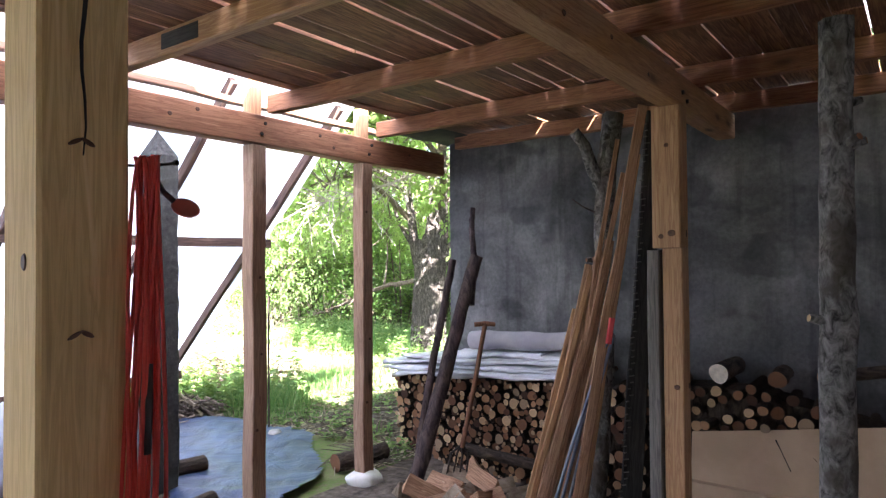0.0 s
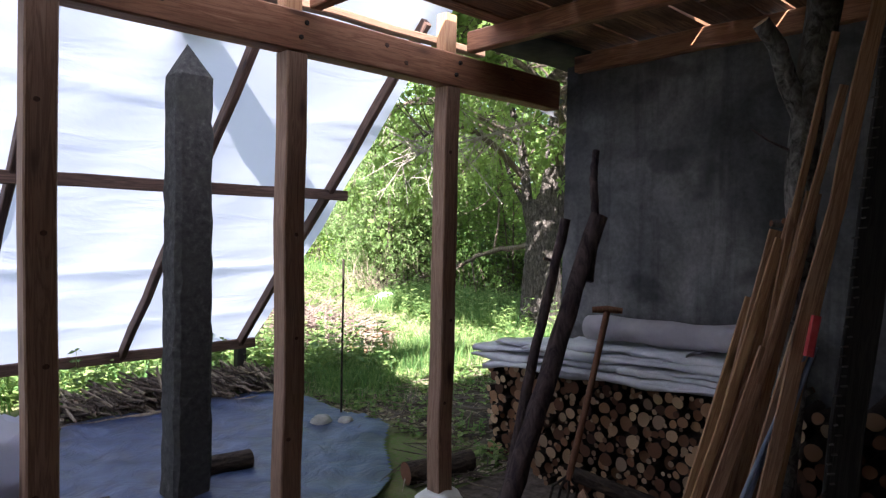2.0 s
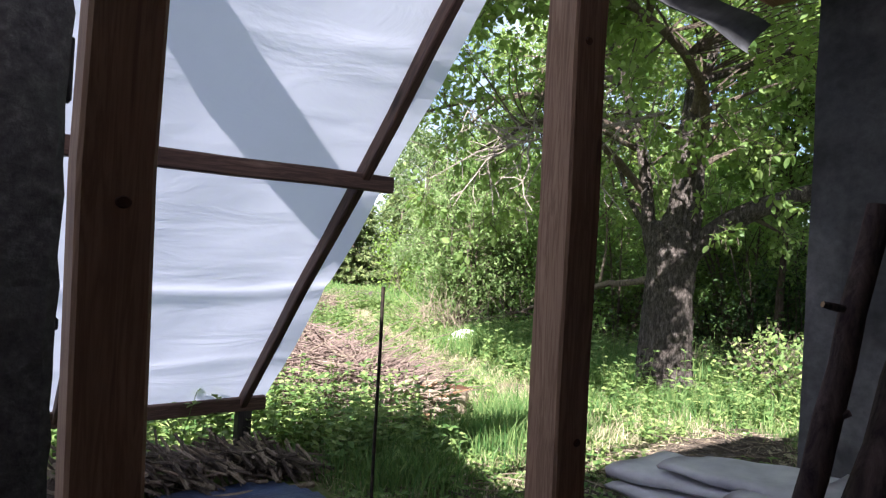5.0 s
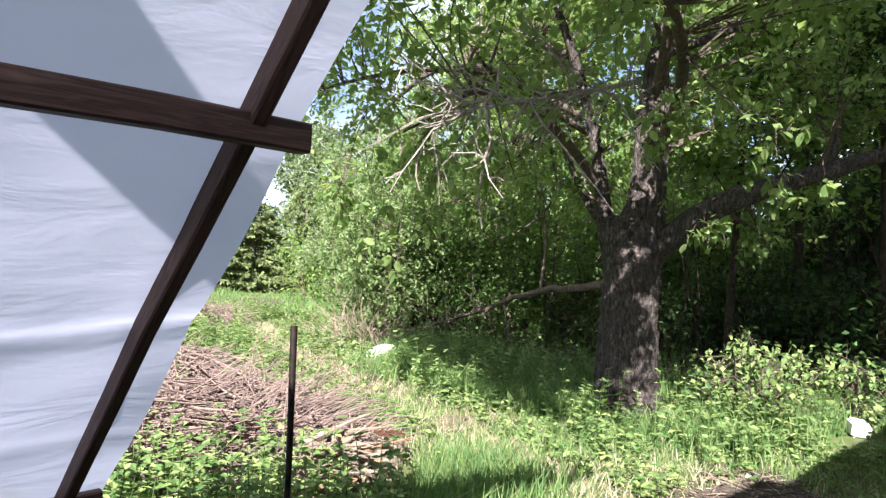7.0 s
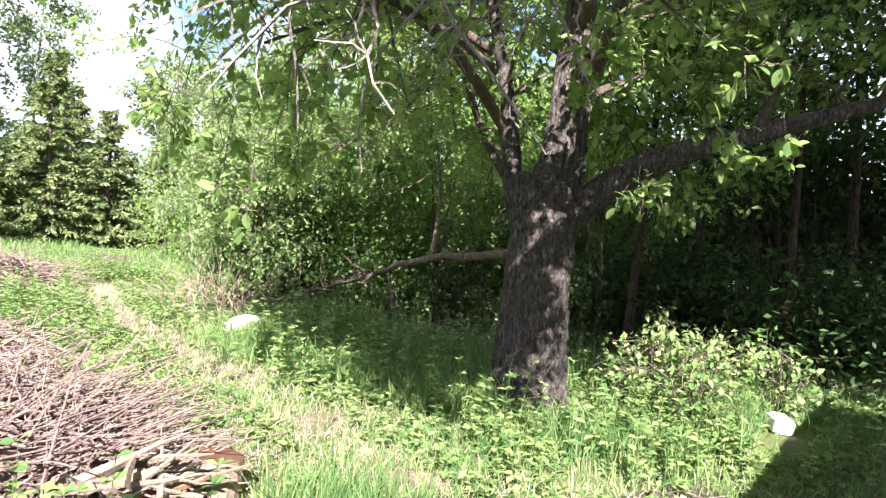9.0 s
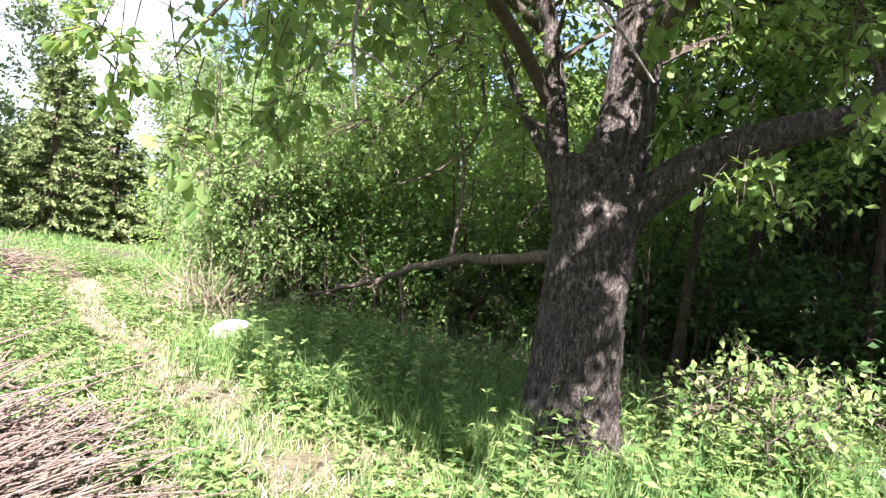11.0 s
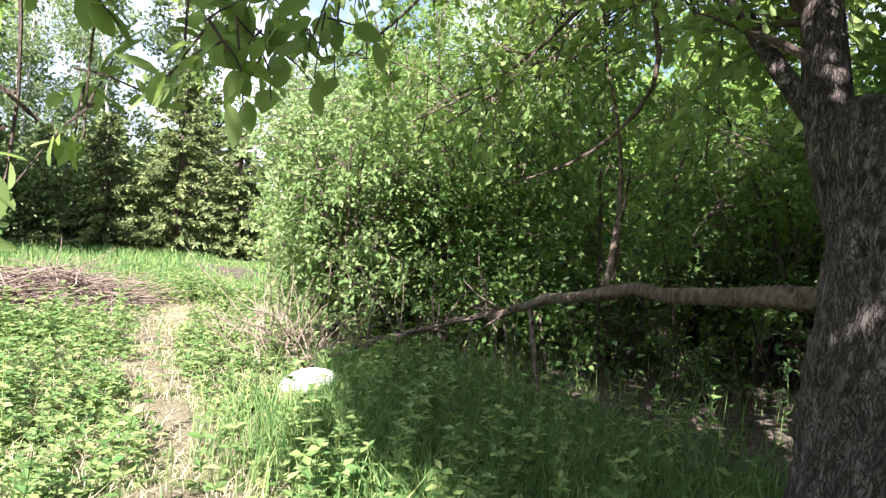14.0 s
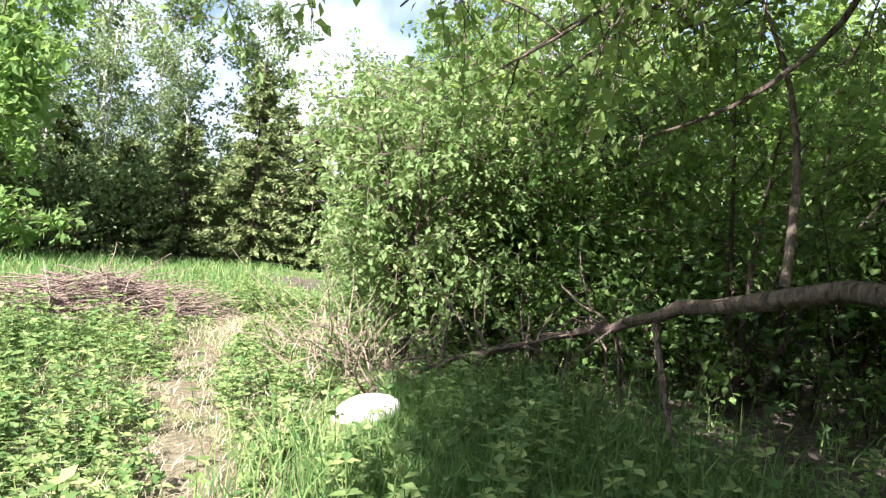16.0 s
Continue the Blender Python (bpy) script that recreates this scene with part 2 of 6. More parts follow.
NETTLE = leaf_mat("herb_leaf", (0.06, 0.14, 0.035), (0.29, 0.36, 0.11), (0.30, 0.46, 0.08), 0.3, 0.22)
GRASS = leaf_mat("grass_blade", (0.035, 0.12, 0.03), (0.27, 0.35, 0.11), (0.22, 0.42, 0.09), 0.25, 0.25)
DRY_GRASS = leaf_mat("dry_grass", (0.34, 0.29, 0.17), (0.60, 0.53, 0.36), (0.4, 0.36, 0.24), 0.2, 0.25)


def wall_material():
    m, nt, p = base_mat("stained_render", 0.9, 0, 0.2)
    v = mapped(nt, (1, 1, 1))
    big = noise_node(nt, v, 1.3, 5, 0.6, 0.5)
    col = ramp_node(nt, big, [(0.34, (0.06, 0.06, 0.061)), (0.52, (0.135, 0.134, 0.134)), (0.68, (0.26, 0.255, 0.25))])
    run = noise_node(nt, mapped(nt, (1, 5.5, 0.35)), 2.4, 6, 0.6)
    col = mix_node(nt, ramp_node(nt, run, [(0.5, (0, 0, 0)), (0.72, (0.55, 0.55, 0.55))]), col, (0.04, 0.04, 0.04))
    fine = noise_node(nt, v, 38, 6, 0.7)
    col = mix_node(nt, 0.28, col, ramp_node(nt, fine, [(0.34, (0.18, 0.18, 0.18)), (0.66, (0.82, 0.82, 0.82))]), "OVERLAY")
    damp = noise_node(nt, mapped(nt, (1, 1.1, 1.7)), 2.1, 3, 0.5)
    col = mix_node(nt, ramp_node(nt, damp, [(0.56, (0, 0, 0)), (0.64, (0.5, 0.5, 0.5))]), col, (0.03, 0.03, 0.032))
    nt.links.new(col, p.inputs["Base Color"])
    bump_to(nt, p, fine, 0.35, 0.008)
    return m


def pillar_material():
    m, nt, p = base_mat("old_concrete", 0.95, 0, 0.2)
    v = mapped(nt, (1, 1, 1))
    g = noise_node(nt, v, 30, 7, 0.7)
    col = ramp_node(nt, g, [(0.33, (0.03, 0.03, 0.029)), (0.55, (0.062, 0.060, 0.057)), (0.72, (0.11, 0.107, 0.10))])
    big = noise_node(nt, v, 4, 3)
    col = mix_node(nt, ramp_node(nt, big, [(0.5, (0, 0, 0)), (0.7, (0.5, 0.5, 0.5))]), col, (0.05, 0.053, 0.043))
    nt.links.new(col, p.inputs["Base Color"])
    bump_to(nt, p, g, 0.8, 0.012)
    return m


def sheet_material():
    m, nt, p = base_mat("white_polythene", 0.35, 0, 0.4)
    v = mapped(nt, (1, 1, 1))
    w = noise_node(nt, mapped(nt, (0.6, 1.5, 1.5)), 3.2, 5, 0.55, 0.6)
    col = ramp_node(nt, noise_node(nt, v, 2.0, 4), [(0.3, (0.60, 0.61, 0.68)), (0.7, (0.74, 0.75, 0.82))])
    nt.links.new(col, p.inputs["Base Color"])
    bump_to(nt, p, w, 0.28, 0.03)
    t = nt.nodes.new("ShaderNodeBsdfTranslucent")
    t.inputs["Color"].default_value = (0.60, 0.62, 0.74, 1)
    for n in nt.nodes:
        if n.type == "BUMP":
            nt.links.new(n.outputs["Normal"], t.inputs["Normal"])
    mx = nt.nodes.new("ShaderNodeMixShader")
    mx.inputs[0].default_value = 0.62
    nt.links.new(p.outputs[0], mx.inputs[1])
    nt.links.new(t.outputs[0], mx.inputs[2])
    nt.links.new(mx.outputs[0], nt.nodes["Material Output"].inputs["Surface"])
    return m


def tarp_material():
    m, nt, p = base_mat("blue_grey_tarp", 0.45, 0, 0.45)
    v = mapped(nt, (1, 1, 1))
    g = noise_node(nt, v, 5, 5, 0.6, 0.6)
    col = ramp_node(nt, g, [(0.3, (0.014, 0.024, 0.062)), (0.55, (0.032, 0.052, 0.125)), (0.75, (0.075, 0.105, 0.20))])
    dirt = noise_node(nt, v, 2.2, 6, 0.7)
    col = mix_node(nt, ramp_node(nt, dirt, [(0.5, (0, 0, 0)), (0.68, (0.35, 0.35, 0.35))]), col, (0.12, 0.10, 0.085))
    nt.links.new(col, p.inputs["Base Color"])
    bump_to(nt, p, g, 0.8, 0.03)
    return m


def ground_material():
    m, nt, p = base_mat("meadow_soil", 0.95, 0, 0.15)
    v = mapped(nt, (1, 1, 1))
    a = noise_node(nt, v, 1.1, 6, 0.65)
    col = ramp_node(nt, a, [(0.3, (0.055, 0.10, 0.025)), (0.5, (0.12, 0.17, 0.05)), (0.68, (0.26, 0.24, 0.13))])
    fine = noise_node(nt, v, 26, 6, 0.7)
    col = mix_node(nt, ramp_node(nt, fine, [(0.45, (0, 0, 0)), (0.65, (0.8, 0.8, 0.8))]), col, (0.17, 0.13, 0.09))
    nt.links.new(col, p.inputs["Base Color"])
    bump_to(nt, p, fine, 0.7, 0.03)
    return m


def log_end_material():
    m, nt, p = base_mat("cut_log_end", 0.85, 0, 0.2)
    tc = nt.nodes.new("ShaderNodeTexCoord")
    sep = nt.nodes.new("ShaderNodeSeparateXYZ")
    nt.links.new(tc.outputs["Object"], sep.inputs[0])
    comb = nt.nodes.new("ShaderNodeCombineXYZ")
    nt.links.new(sep.outputs[0], comb.inputs[0])
    nt.links.new(sep.outputs[1], comb.inputs[1])
    ln = nt.nodes.new("ShaderNodeVectorMath")
    ln.operation = "LENGTH"
    nt.links.new(comb.outputs[0], ln.inputs[0])
    wv = nt.nodes.new("ShaderNodeMath")
    wv.operation = "SINE"
    mu = nt.nodes.new("ShaderNodeMath")
    mu.operation = "MULTIPLY"
    mu.inputs[1].default_value = 620.0
    nt.links.new(ln.outputs["Value"], mu.inputs[0])
    nt.links.new(mu.outputs[0], wv.inputs[0])
    info = nt.nodes.new("ShaderNodeObjectInfo")
    base = ramp_node(nt, info.outputs["Random"], [(0.0, (0.06, 0.03, 0.02)), (0.35, (0.18, 0.085, 0.045)), (0.65, (0.36, 0.20, 0.11)), (0.87, (0.52, 0.36, 0.21)), (1.0, (0.24, 0.17, 0.12))])
    ring = ramp_node(nt, wv.outputs[0], [(0.0, (0.86, 0.86, 0.86)), (1.0, (1, 1, 1))])
    col = mix_node(nt, 1.0, base, ring, "MULTIPLY")
    g = noise_node(nt, mapped(nt, (1, 1, 1), True), 30, 5)
    col = mix_node(nt, ramp_node(nt, g, [(0.5, (0, 0, 0)), (0.75, (0.55, 0.55, 0.55))]), col, (0.14, 0.09, 0.06))
    nt.links.new(col, p.inputs["Base Color"])
    return m


WALL, PILLAR, SHEET, TARP, GROUND, LOG_END = wall_material(), pillar_material(), sheet_material(), tarp_material(), ground_material(), log_end_material()
SMALL_END = leaf_mat("small_cut_ends", (0.20, 0.11, 0.06), (0.50, 0.36, 0.23), (0.1, 0.05, 0.03), 0.2, 0.0)


# ---- mesh helpers ----
def np_mesh(name, V, T=None, Q=None, mats=(), smooth=False, tmat=None, qmat=None):
    me = bpy.data.meshes.new(name)
    V = np.asarray(V, dtype=np.float32)
    T = np.zeros((0, 3), np.int32) if T is None or len(T) == 0 else np.asarray(T, dtype=np.int32)
    Q = np.zeros((0, 4), np.int32) if Q is None or len(Q) == 0 else np.asarray(Q, dtype=np.int32)
    me.vertices.add(len(V))
    me.vertices.foreach_set("co", V.ravel())
    loops = np.concatenate([T.ravel(), Q.ravel()])
    me.loops.add(len(loops))
    me.loops.foreach_set("vertex_index", loops)
    n = len(T) + len(Q)
    me.polygons.add(n)
    starts = np.concatenate([np.arange(len(T)) * 3, len(T) * 3 + np.arange(len(Q)) * 4]).astype(np.int32)
    me.polygons.foreach_set("loop_start", starts)
    mi = np.zeros(n, np.int32)
    if tmat is not None:
        mi[:len(T)] = tmat
    if qmat is not None:
        mi[len(T):] = qmat
    me.polygons.foreach_set("material_index", mi)
    me.polygons.foreach_set("use_smooth", np.full(n, smooth))
    for mt in mats:
        me.materials.append(mt)
    me.update(calc_edges=True)
    me.validate()
    return me


def thing(name, loc, label, category, group="", kind=""):
    e = new(name)
    e.empty_display_size = 0.1
    e.location = loc
    return tagged(e, label, category, group, kind)


def hang(ob, parent, label=""):
    """Make ob, placed in the world, a part of parent (which only stands somewhere, unturned)."""
    if parent is not None:
        ob.parent = parent
        base = Vector(parent.location)
        if parent.parent is not None:
            base = base + parent.parent.location
        ob.location = Vector(ob.location) - base
    if label:
        ob["label"] = label
    return ob


def part(name, bm, material, parent, label="", smooth=False):
    """A bmesh in world places as one mesh, as a part of parent."""
    me = bpy.data.meshes.new(name)
    if smooth:
        for f in bm.faces:
            f.smooth = True
    bm.to_mesh(me)
    bm.free()
    me.materials.append(material)
    return hang(new(name, me), parent, label)


def along(p0, p1, up=(0, 0, 1)):
    p0, p1 = Vector(p0), Vector(p1)
    z = (p1 - p0).normalized()
    u = Vector(up)
    if abs(z.dot(u)) > 0.95:
        u = Vector((0, 1, 0))
    x = u.cross(z).normalized()
    y = z.cross(x)
    return Matrix((x, y, z)).transposed(), (p1 - p0).length


def beam(name, p0, p1, w, h, mat, parent=None, label="", up=(0, 0, 1), bevel=0.006, warp=0.004, seed=0):
    """A sawn timber from p0 to p1 along its own z: w across, h towards up."""
    rot, length = along(p0, p1, up)
    rng = np.random.default_rng(seed + int(abs(p0[0] * 131 + p0[1] * 71 + p0[2] * 37) * 10))
    n = max(2, int(length / 0.35) + 1)
    c = bevel
    ring = [(-w / 2 + c, -h / 2), (w / 2 - c, -h / 2), (w / 2, -h / 2 + c), (w / 2, h / 2 - c),
            (w / 2 - c, h / 2), (-w / 2 + c, h / 2), (-w / 2, h / 2 - c), (-w / 2, -h / 2 + c)]
    V, Q = [], []
    off = np.zeros(2)
    for i in range(n):
        z = length * i / (n - 1)
        if 0 < i < n - 1:
            off = rng.normal(0, warp, 2)
        else:
            off = np.zeros(2)
        V += [(a + off[0], b + off[1], z) for a, b in ring]
    for i in range(n - 1):
        for k in range(8):
            a, b = i * 8 + k, i * 8 + (k + 1) % 8
            Q.append((a, b, b + 8, a + 8))
    T = []
    for k in range(1, 7):
        T.append((0, k + 1, k))
        o = (n - 1) * 8
        T.append((o, o + k, o + k + 1))
    ob = new(name, np_mesh(name, V, T, Q, (mat,)))
    ob.matrix_basis = Matrix.Translation(p0) @ rot.to_4x4()
    return hang(ob, parent, label)


class Soup:
    """Gathers many small tubes, leaves and blades into one mesh."""
    def __init__(self):
        self.V, self.T, self.Q, self.tm, self.qm, self.n = [], [], [], [], [], 0

    def add(self, V, T=None, Q=None, mat=0):
        V = np.asarray(V, np.float32)
        if T is not None and len(T):
            T = np.asarray(T, np.int32) + self.n
            self.T.append(T)
            self.tm.append(np.full(len(T), mat, np.int32))
        if Q is not None and len(Q):
            Q = np.asarray(Q, np.int32) + self.n
            self.Q.append(Q)
            self.qm.append(np.full(len(Q), mat, np.int32))
        self.V.append(V)
        self.n += len(V)

    def tube(self, pts, radii, sides=6, mat=0, cap=None, rough=0.0, rng=None):
        pts = np.asarray(pts, float)
        n = len(pts)
        tan = np.gradient(pts, axis=0)
        tan /= np.linalg.norm(tan, axis=1)[:, None] + 1e-9
        ref = np.array([0.31, 0.17, 0.93]) if abs(tan[0][2]) < 0.8 else np.array([0.95, 0.2, 0.1])
        a = np.cross(tan, ref)
        a /= np.linalg.norm(a, axis=1)[:, None] + 1e-9
        b = np.cross(tan, a)
        ang = np.arange(sides) * 2 * np.pi / sides
        r = np.asarray(radii, float)[:, None] * np.ones((1, sides))
        if rough and rng is not None:
            r = r * (1 + rng.normal(0, rough, r.shape))
        V = pts[:, None, :] + r[:, :, None] * (np.cos(ang)[None, :, None] * a[:, None, :] + np.sin(ang)[None, :, None] * b[:, None, :])
        V = V.reshape(-1, 3)
        i = np.arange(n - 1)[:, None] * sides
        k = np.arange(sides)[None, :]
        k2 = (k + 1) % sides
        Q = np.stack([i + k, i + k2, i + sides + k2, i + sides + k], -1).reshape(-1, 4)
        self.add(V, None, Q, mat)
        if cap is not None:
            for at, rev in ((0, True), (n - 1, False)):
                base = V[at * sides:(at + 1) * sides]
                C = np.vstack([base, base.mean(0)])
                T = [(k, (k + 1) % sides, sides) if not rev else ((k + 1) % sides, k, sides) for k in range(sides)]
                self.add(C, T, None, cap)

    def leaves(self, P, D, N, L, W, mat=0, rich=False):
        """Leaves at P pointing along D with face N, L long and W wide, folded along the middle."""
        P, D, N = (np.asarray(q, float) for q in (P, D, N))
        D = D / (np.linalg.norm(D, axis=1)[:, None] + 1e-9)
        S = np.cross(D, N)
        S /= np.linalg.norm(S, axis=1)[:, None] + 1e-9
        U = np.cross(S, D)
        L = np.asarray(L, float)[:, None]
        W = np.asarray(W, float)[:, None]
        m = len(P)
        if rich:
            rows = ((0.14, 0.30), (0.38, 0.49), (0.64, 0.47), (0.87, 0.27))
            st = [P]
            for f, w in rows:
                c = P + D * L * f - U * L * 0.20 * f * f
                st += [c + S * W * w + U * W * 0.16 * w, c - U * W * 0.05, c - S * W * w + U * W * 0.16 * w]
            st.append(P + D * L - U * L * 0.22)
            V = np.stack(st, 1).reshape(-1, 3)
            o = np.arange(m)[:, None] * 14
            T = np.concatenate([o + np.array(q) for q in ((0, 2, 1), (0, 3, 2), (10, 11, 13), (11, 12, 13))])
            Q = np.concatenate([o + np.array([k + a, k + a + 1, k + a + 4, k + a + 3]) for k in (1, 4, 7) for a in (0, 1)])
            self.add(V, T, Q, mat)
        else:
            V = np.stack([P, P + D * L * 0.5 + S * W * 0.5 + U * W * 0.15, P + D * L, P + D * L * 0.5 - S * W * 0.5 + U * W * 0.15], 1).reshape(-1, 3)
            o = np.arange(m)[:, None] * 4
            self.add(V, np.concatenate([o + np.array([0, 2, 1]), o + np.array([0, 3, 2])]), None, mat)

    def blades(self, P, H, lean, W, mat=0):
        """Grass blades at P, H high, tipped by lean (x, y), W wide."""
        m = len(P)
        ang = np.random.default_rng(m).uniform(0, 2 * np.pi, m)
        S = np.stack([np.cos(ang), np.sin(ang), np.zeros(m)], 1) * (W / 2)[:, None]
        up = np.stack([np.zeros(m), np.zeros(m), H], 1)
        ln = np.concatenate([lean, np.zeros((m, 1))], 1)
        mid = P + up * 0.55 + ln * 0.3
        tip = P + up * 0.95 + ln
        V = np.stack([P - S, P + S, mid - S * 0.8, mid + S * 0.8, tip], 1).reshape(-1, 3)
        o = np.arange(m)[:, None] * 5
        self.add(V, o + np.array([2, 3, 4]), o + np.array([0, 1, 3, 2]), mat)

    def make(self, name, mats, parent=None, label="", smooth=False, origin=(0, 0, 0)):
        V = np.concatenate(self.V) - np.asarray(origin, np.float32)
        T = np.concatenate(self.T) if self.T else None
        Q = np.concatenate(self.Q) if self.Q else None
        me = np_mesh(name, V, T, Q, mats, smooth, np.concatenate(self.tm) if self.T else None, np.concatenate(self.qm) if self.Q else None)
        ob = new(name, me)
        ob.location = origin
        return hang(ob, parent, label)


def grid_sheet(xs, ys, fz):
    X, Y = np.meshgrid(xs, ys, indexing="ij")
    V = np.stack([X, Y, fz(X, Y)], -1).reshape(-1, 3)
    nx, ny = len(xs), len(ys)
    i, j = np.meshgrid(np.arange(nx - 1), np.arange(ny - 1), indexing="ij")
    a = (i * ny + j).ravel()
    return V, np.stack([a, a + ny, a + ny + 1, a + 1], 1)


def wavy(X, Y, s=1.0, seed=0.0):
    return (np.sin(X * 1.7 * s + seed) * np.cos(Y * 1.3 * s + seed * 2) + 0.5 * np.sin(X * 3.9 * s + Y * 2.7 * s + seed) + 0.3 * np.sin(Y * 6.1 * s - X * 4.3 * s)) / 1.8


# ---- ground ----
def ground_z(X, Y):
    far = np.clip((np.hypot(X - 4, Y - 3) - 4.5) / 6, 0, 1)
    return far * (0.045 * wavy(X, Y, 0.6) + 0.02 * wavy(X, Y, 2.1, 1.0)) + 0.0 * X


near_x, near_y = np.arange(-6, 26.01, 0.25), np.arange(-8, 30.01, 0.25)
gx = np.concatenate([[-600, -200, -80, -40, -20, -10], near_x, [30, 40, 60, 120, 300, 600]])
gy = np.concatenate([[-600, -200, -80, -40, -20, -12], near_y, [36, 45, 70, 130, 300, 600]])
V, Q = grid_sheet(gx, gy, ground_z)
ground = tagged(new("ground", np_mesh("ground", V, None, Q, (GROUND,), True)), "uneven meadow ground of soil and short dry grass", "ground", kind="structure")

V, Q = grid_sheet(np.arange(-2.4, 5.25, 0.12), np.arange(-2.5, 3.62, 0.12), lambda X, Y: 0.006 + 0.006 * wavy(X, Y, 2.0))
floor = tagged(new("floor", np_mesh("floor", V, None, Q, (BARE_SOIL,), True)), "trodden bare earth floor of the shed", "floor", kind="structure")

# bare soil beside the shed and along the trail
def soil_patch(cx, cy, rx, ry, seed):
    rng = np.random.default_rng(seed)
    n = 26
    a = np.arange(n) * 2 * np.pi / n
    rr = 1 + 0.22 * np.sin(a * 3 + seed) + rng.normal(0, 0.09, n)
    V = [(cx, cy, float(ground_z(np.array(cx), np.array(cy))) + 0.03)]
    for s, z in ((0.6, 0.022), (1.0, 0.004)):
        for k in range(n):
            x, y = cx + rx * rr[k] * s * math.cos(a[k]), cy + ry * rr[k] * s * math.sin(a[k])
            V.append((x, y, float(ground_z(np.array(x), np.array(y))) + z))
    T = [(0, 1 + k, 1 + (k + 1) % n) for k in range(n)]
    Q = [(1 + k, 1 + n + k, 1 + n + (k + 1) % n, 1 + (k + 1) % n) for k in range(n)]
    return np_mesh("soil_patch", V, T, Q, (BARE_SOIL if cy < 5.5 or cx > 10 else DRY_SOIL,), True)


PATCHES = [(7.75, 5.12, 1.05, 0.42), (5.9, 4.5, 0.9, 0.8), (8.1, 7.6, 0.35, 0.2), (7.7, 6.55, 0.3, 0.22), (8.75, 10.5, 0.26, 0.75), (9.05, 12.0, 0.24, 0.8), (9.5, 13.2, 0.25, 0.6), (8.4, 9.0, 0.25, 0.6), (14.0, 21.5, 0.8, 1.5), (5.4, 6.9, 0.5, 0.35)]
# bare dark soil under the trees, also laid to deepen the shade there
SHADED = [(12.1, 8.9, 1.7, 1.5), (13.4, 7.2, 1.6, 1.3), (14.4, 9.4, 1.6, 1.6), (13.6, 5.6, 1.4, 0.9)]
for i, (cx, cy, rx, ry) in enumerate(PATCHES + SHADED):
    tagged(new("soil_patch", soil_patch(cx, cy, rx, ry, i)), "bare brown soil patch in the grass", "ground", "bare soil patches", "structure")

# ---- house wall ----
def walls():
    bm = bmesh.new()
    rng = np.random.default_rng(5)
    x0, x1, y0, y1, z1 = 5.26, 9.2, -4.0, 3.34, 2.44
    # west face as a fine grid for slight unevenness
    n, k = 40, 14
    grid = [[bm.verts.new((x0 + rng.normal(0, 0.0025), y0 + (y1 - y0) * i / n, z1 * j / k)) for j in range(k + 1)] for i in range(n + 1)]
    for i in range(n):
        for j in range(k):
            bm.faces.new((grid[i][j], grid[i][j + 1], grid[i + 1][j + 1], grid[i + 1][j]))
    c = {}
    for x in (x1,):
        for y in (y0, y1):
            for z in (0, z1):
                c[(y, z)] = bm.verts.new((x, y, z))
    bm.faces.new([grid[n][j] for j in range(k + 1)] + [c[(y1, z1)], c[(y1, 0)]])
    bm.faces.new([grid[0][j] for j in range(k, -1, -1)] + [c[(y0, 0)], c[(y0, z1)]])
    bm.faces.new((c[(y0, 0)], c[(y1, 0)], c[(y1, z1)], c[(y0, z1)]))
    bm.faces.new([grid[i][k] for i in range(n, -1, -1)] + [c[(y0, z1)], c[(y1, z1)]])
    bmesh.ops.recalc_face_normals(bm, faces=bm.faces)
    return bm


wall_east = part("wall_east", walls(), WALL, None)
tagged(wall_east, "stained grey rendered wall of the outbuilding", "wall", kind="structure")

# unseen plain board walls, added to keep light out of the shed's back
for nm, p0, p1 in (("wall_south", (-2.3, -2.55, 1.2), (5.24, -2.55, 1.2)), ("wall_west", (-2.33, -2.5, 1.2), (-2.33, 3.3, 1.2))):
    tagged(beam(nm, p0, p1, 0.05, 2.4, GREYWOOD, None, bevel=0.004, warp=0.0), "unseen board wall added to keep light out of the shed's back", "wall", kind="structure")

# ---- shed frame ----
PX = (0.6, 1.53, 2.47, 3.41, 4.33)        # post centres along the eaves
for i, x in enumerate(PX):
    e = thing("shed_post", (x, 3.43, 0), "sawn pine post standing on a stone under the eaves beam", "post", "posts under the eaves beam")
    z0 = 0.07 if i == 4 else 0.03
    beam("lower_post", (x + 0.012, 3.425, z0), (x + 0.012, 3.425, 2.185), 0.10, 0.095, POST, e, up=(0, 1, 0), seed=i)
    beam("post_head", (x + 0.005, 3.435, 2.362), (x + 0.005, 3.435, 2.56), 0.085, 0.07, PINE, e, up=(0, 1, 0), seed=i + 9)
eaves = thing("eaves_beam", (0, 3.43, 2.19), "long orange-brown pine beam with dark knots and bolts", "beam")
beam("timber", (-2.2, 3.43, 2.275), (5.24, 3.43, 2.275), 0.10, 0.17, RAFTER, eaves, warp=0.002)


def bolt_bm(c, axis, r=0.012, d=0.012):
    bm = bmesh.new()
    rot = Vector(axis).to_track_quat("Z", "Y").to_matrix().to_4x4()
    bmesh.ops.create_cone(bm, cap_ends=True, segments=8, radius1=r, radius2=r * 0.8, depth=d, matrix=Matrix.Translation(c) @ rot)
    return bm


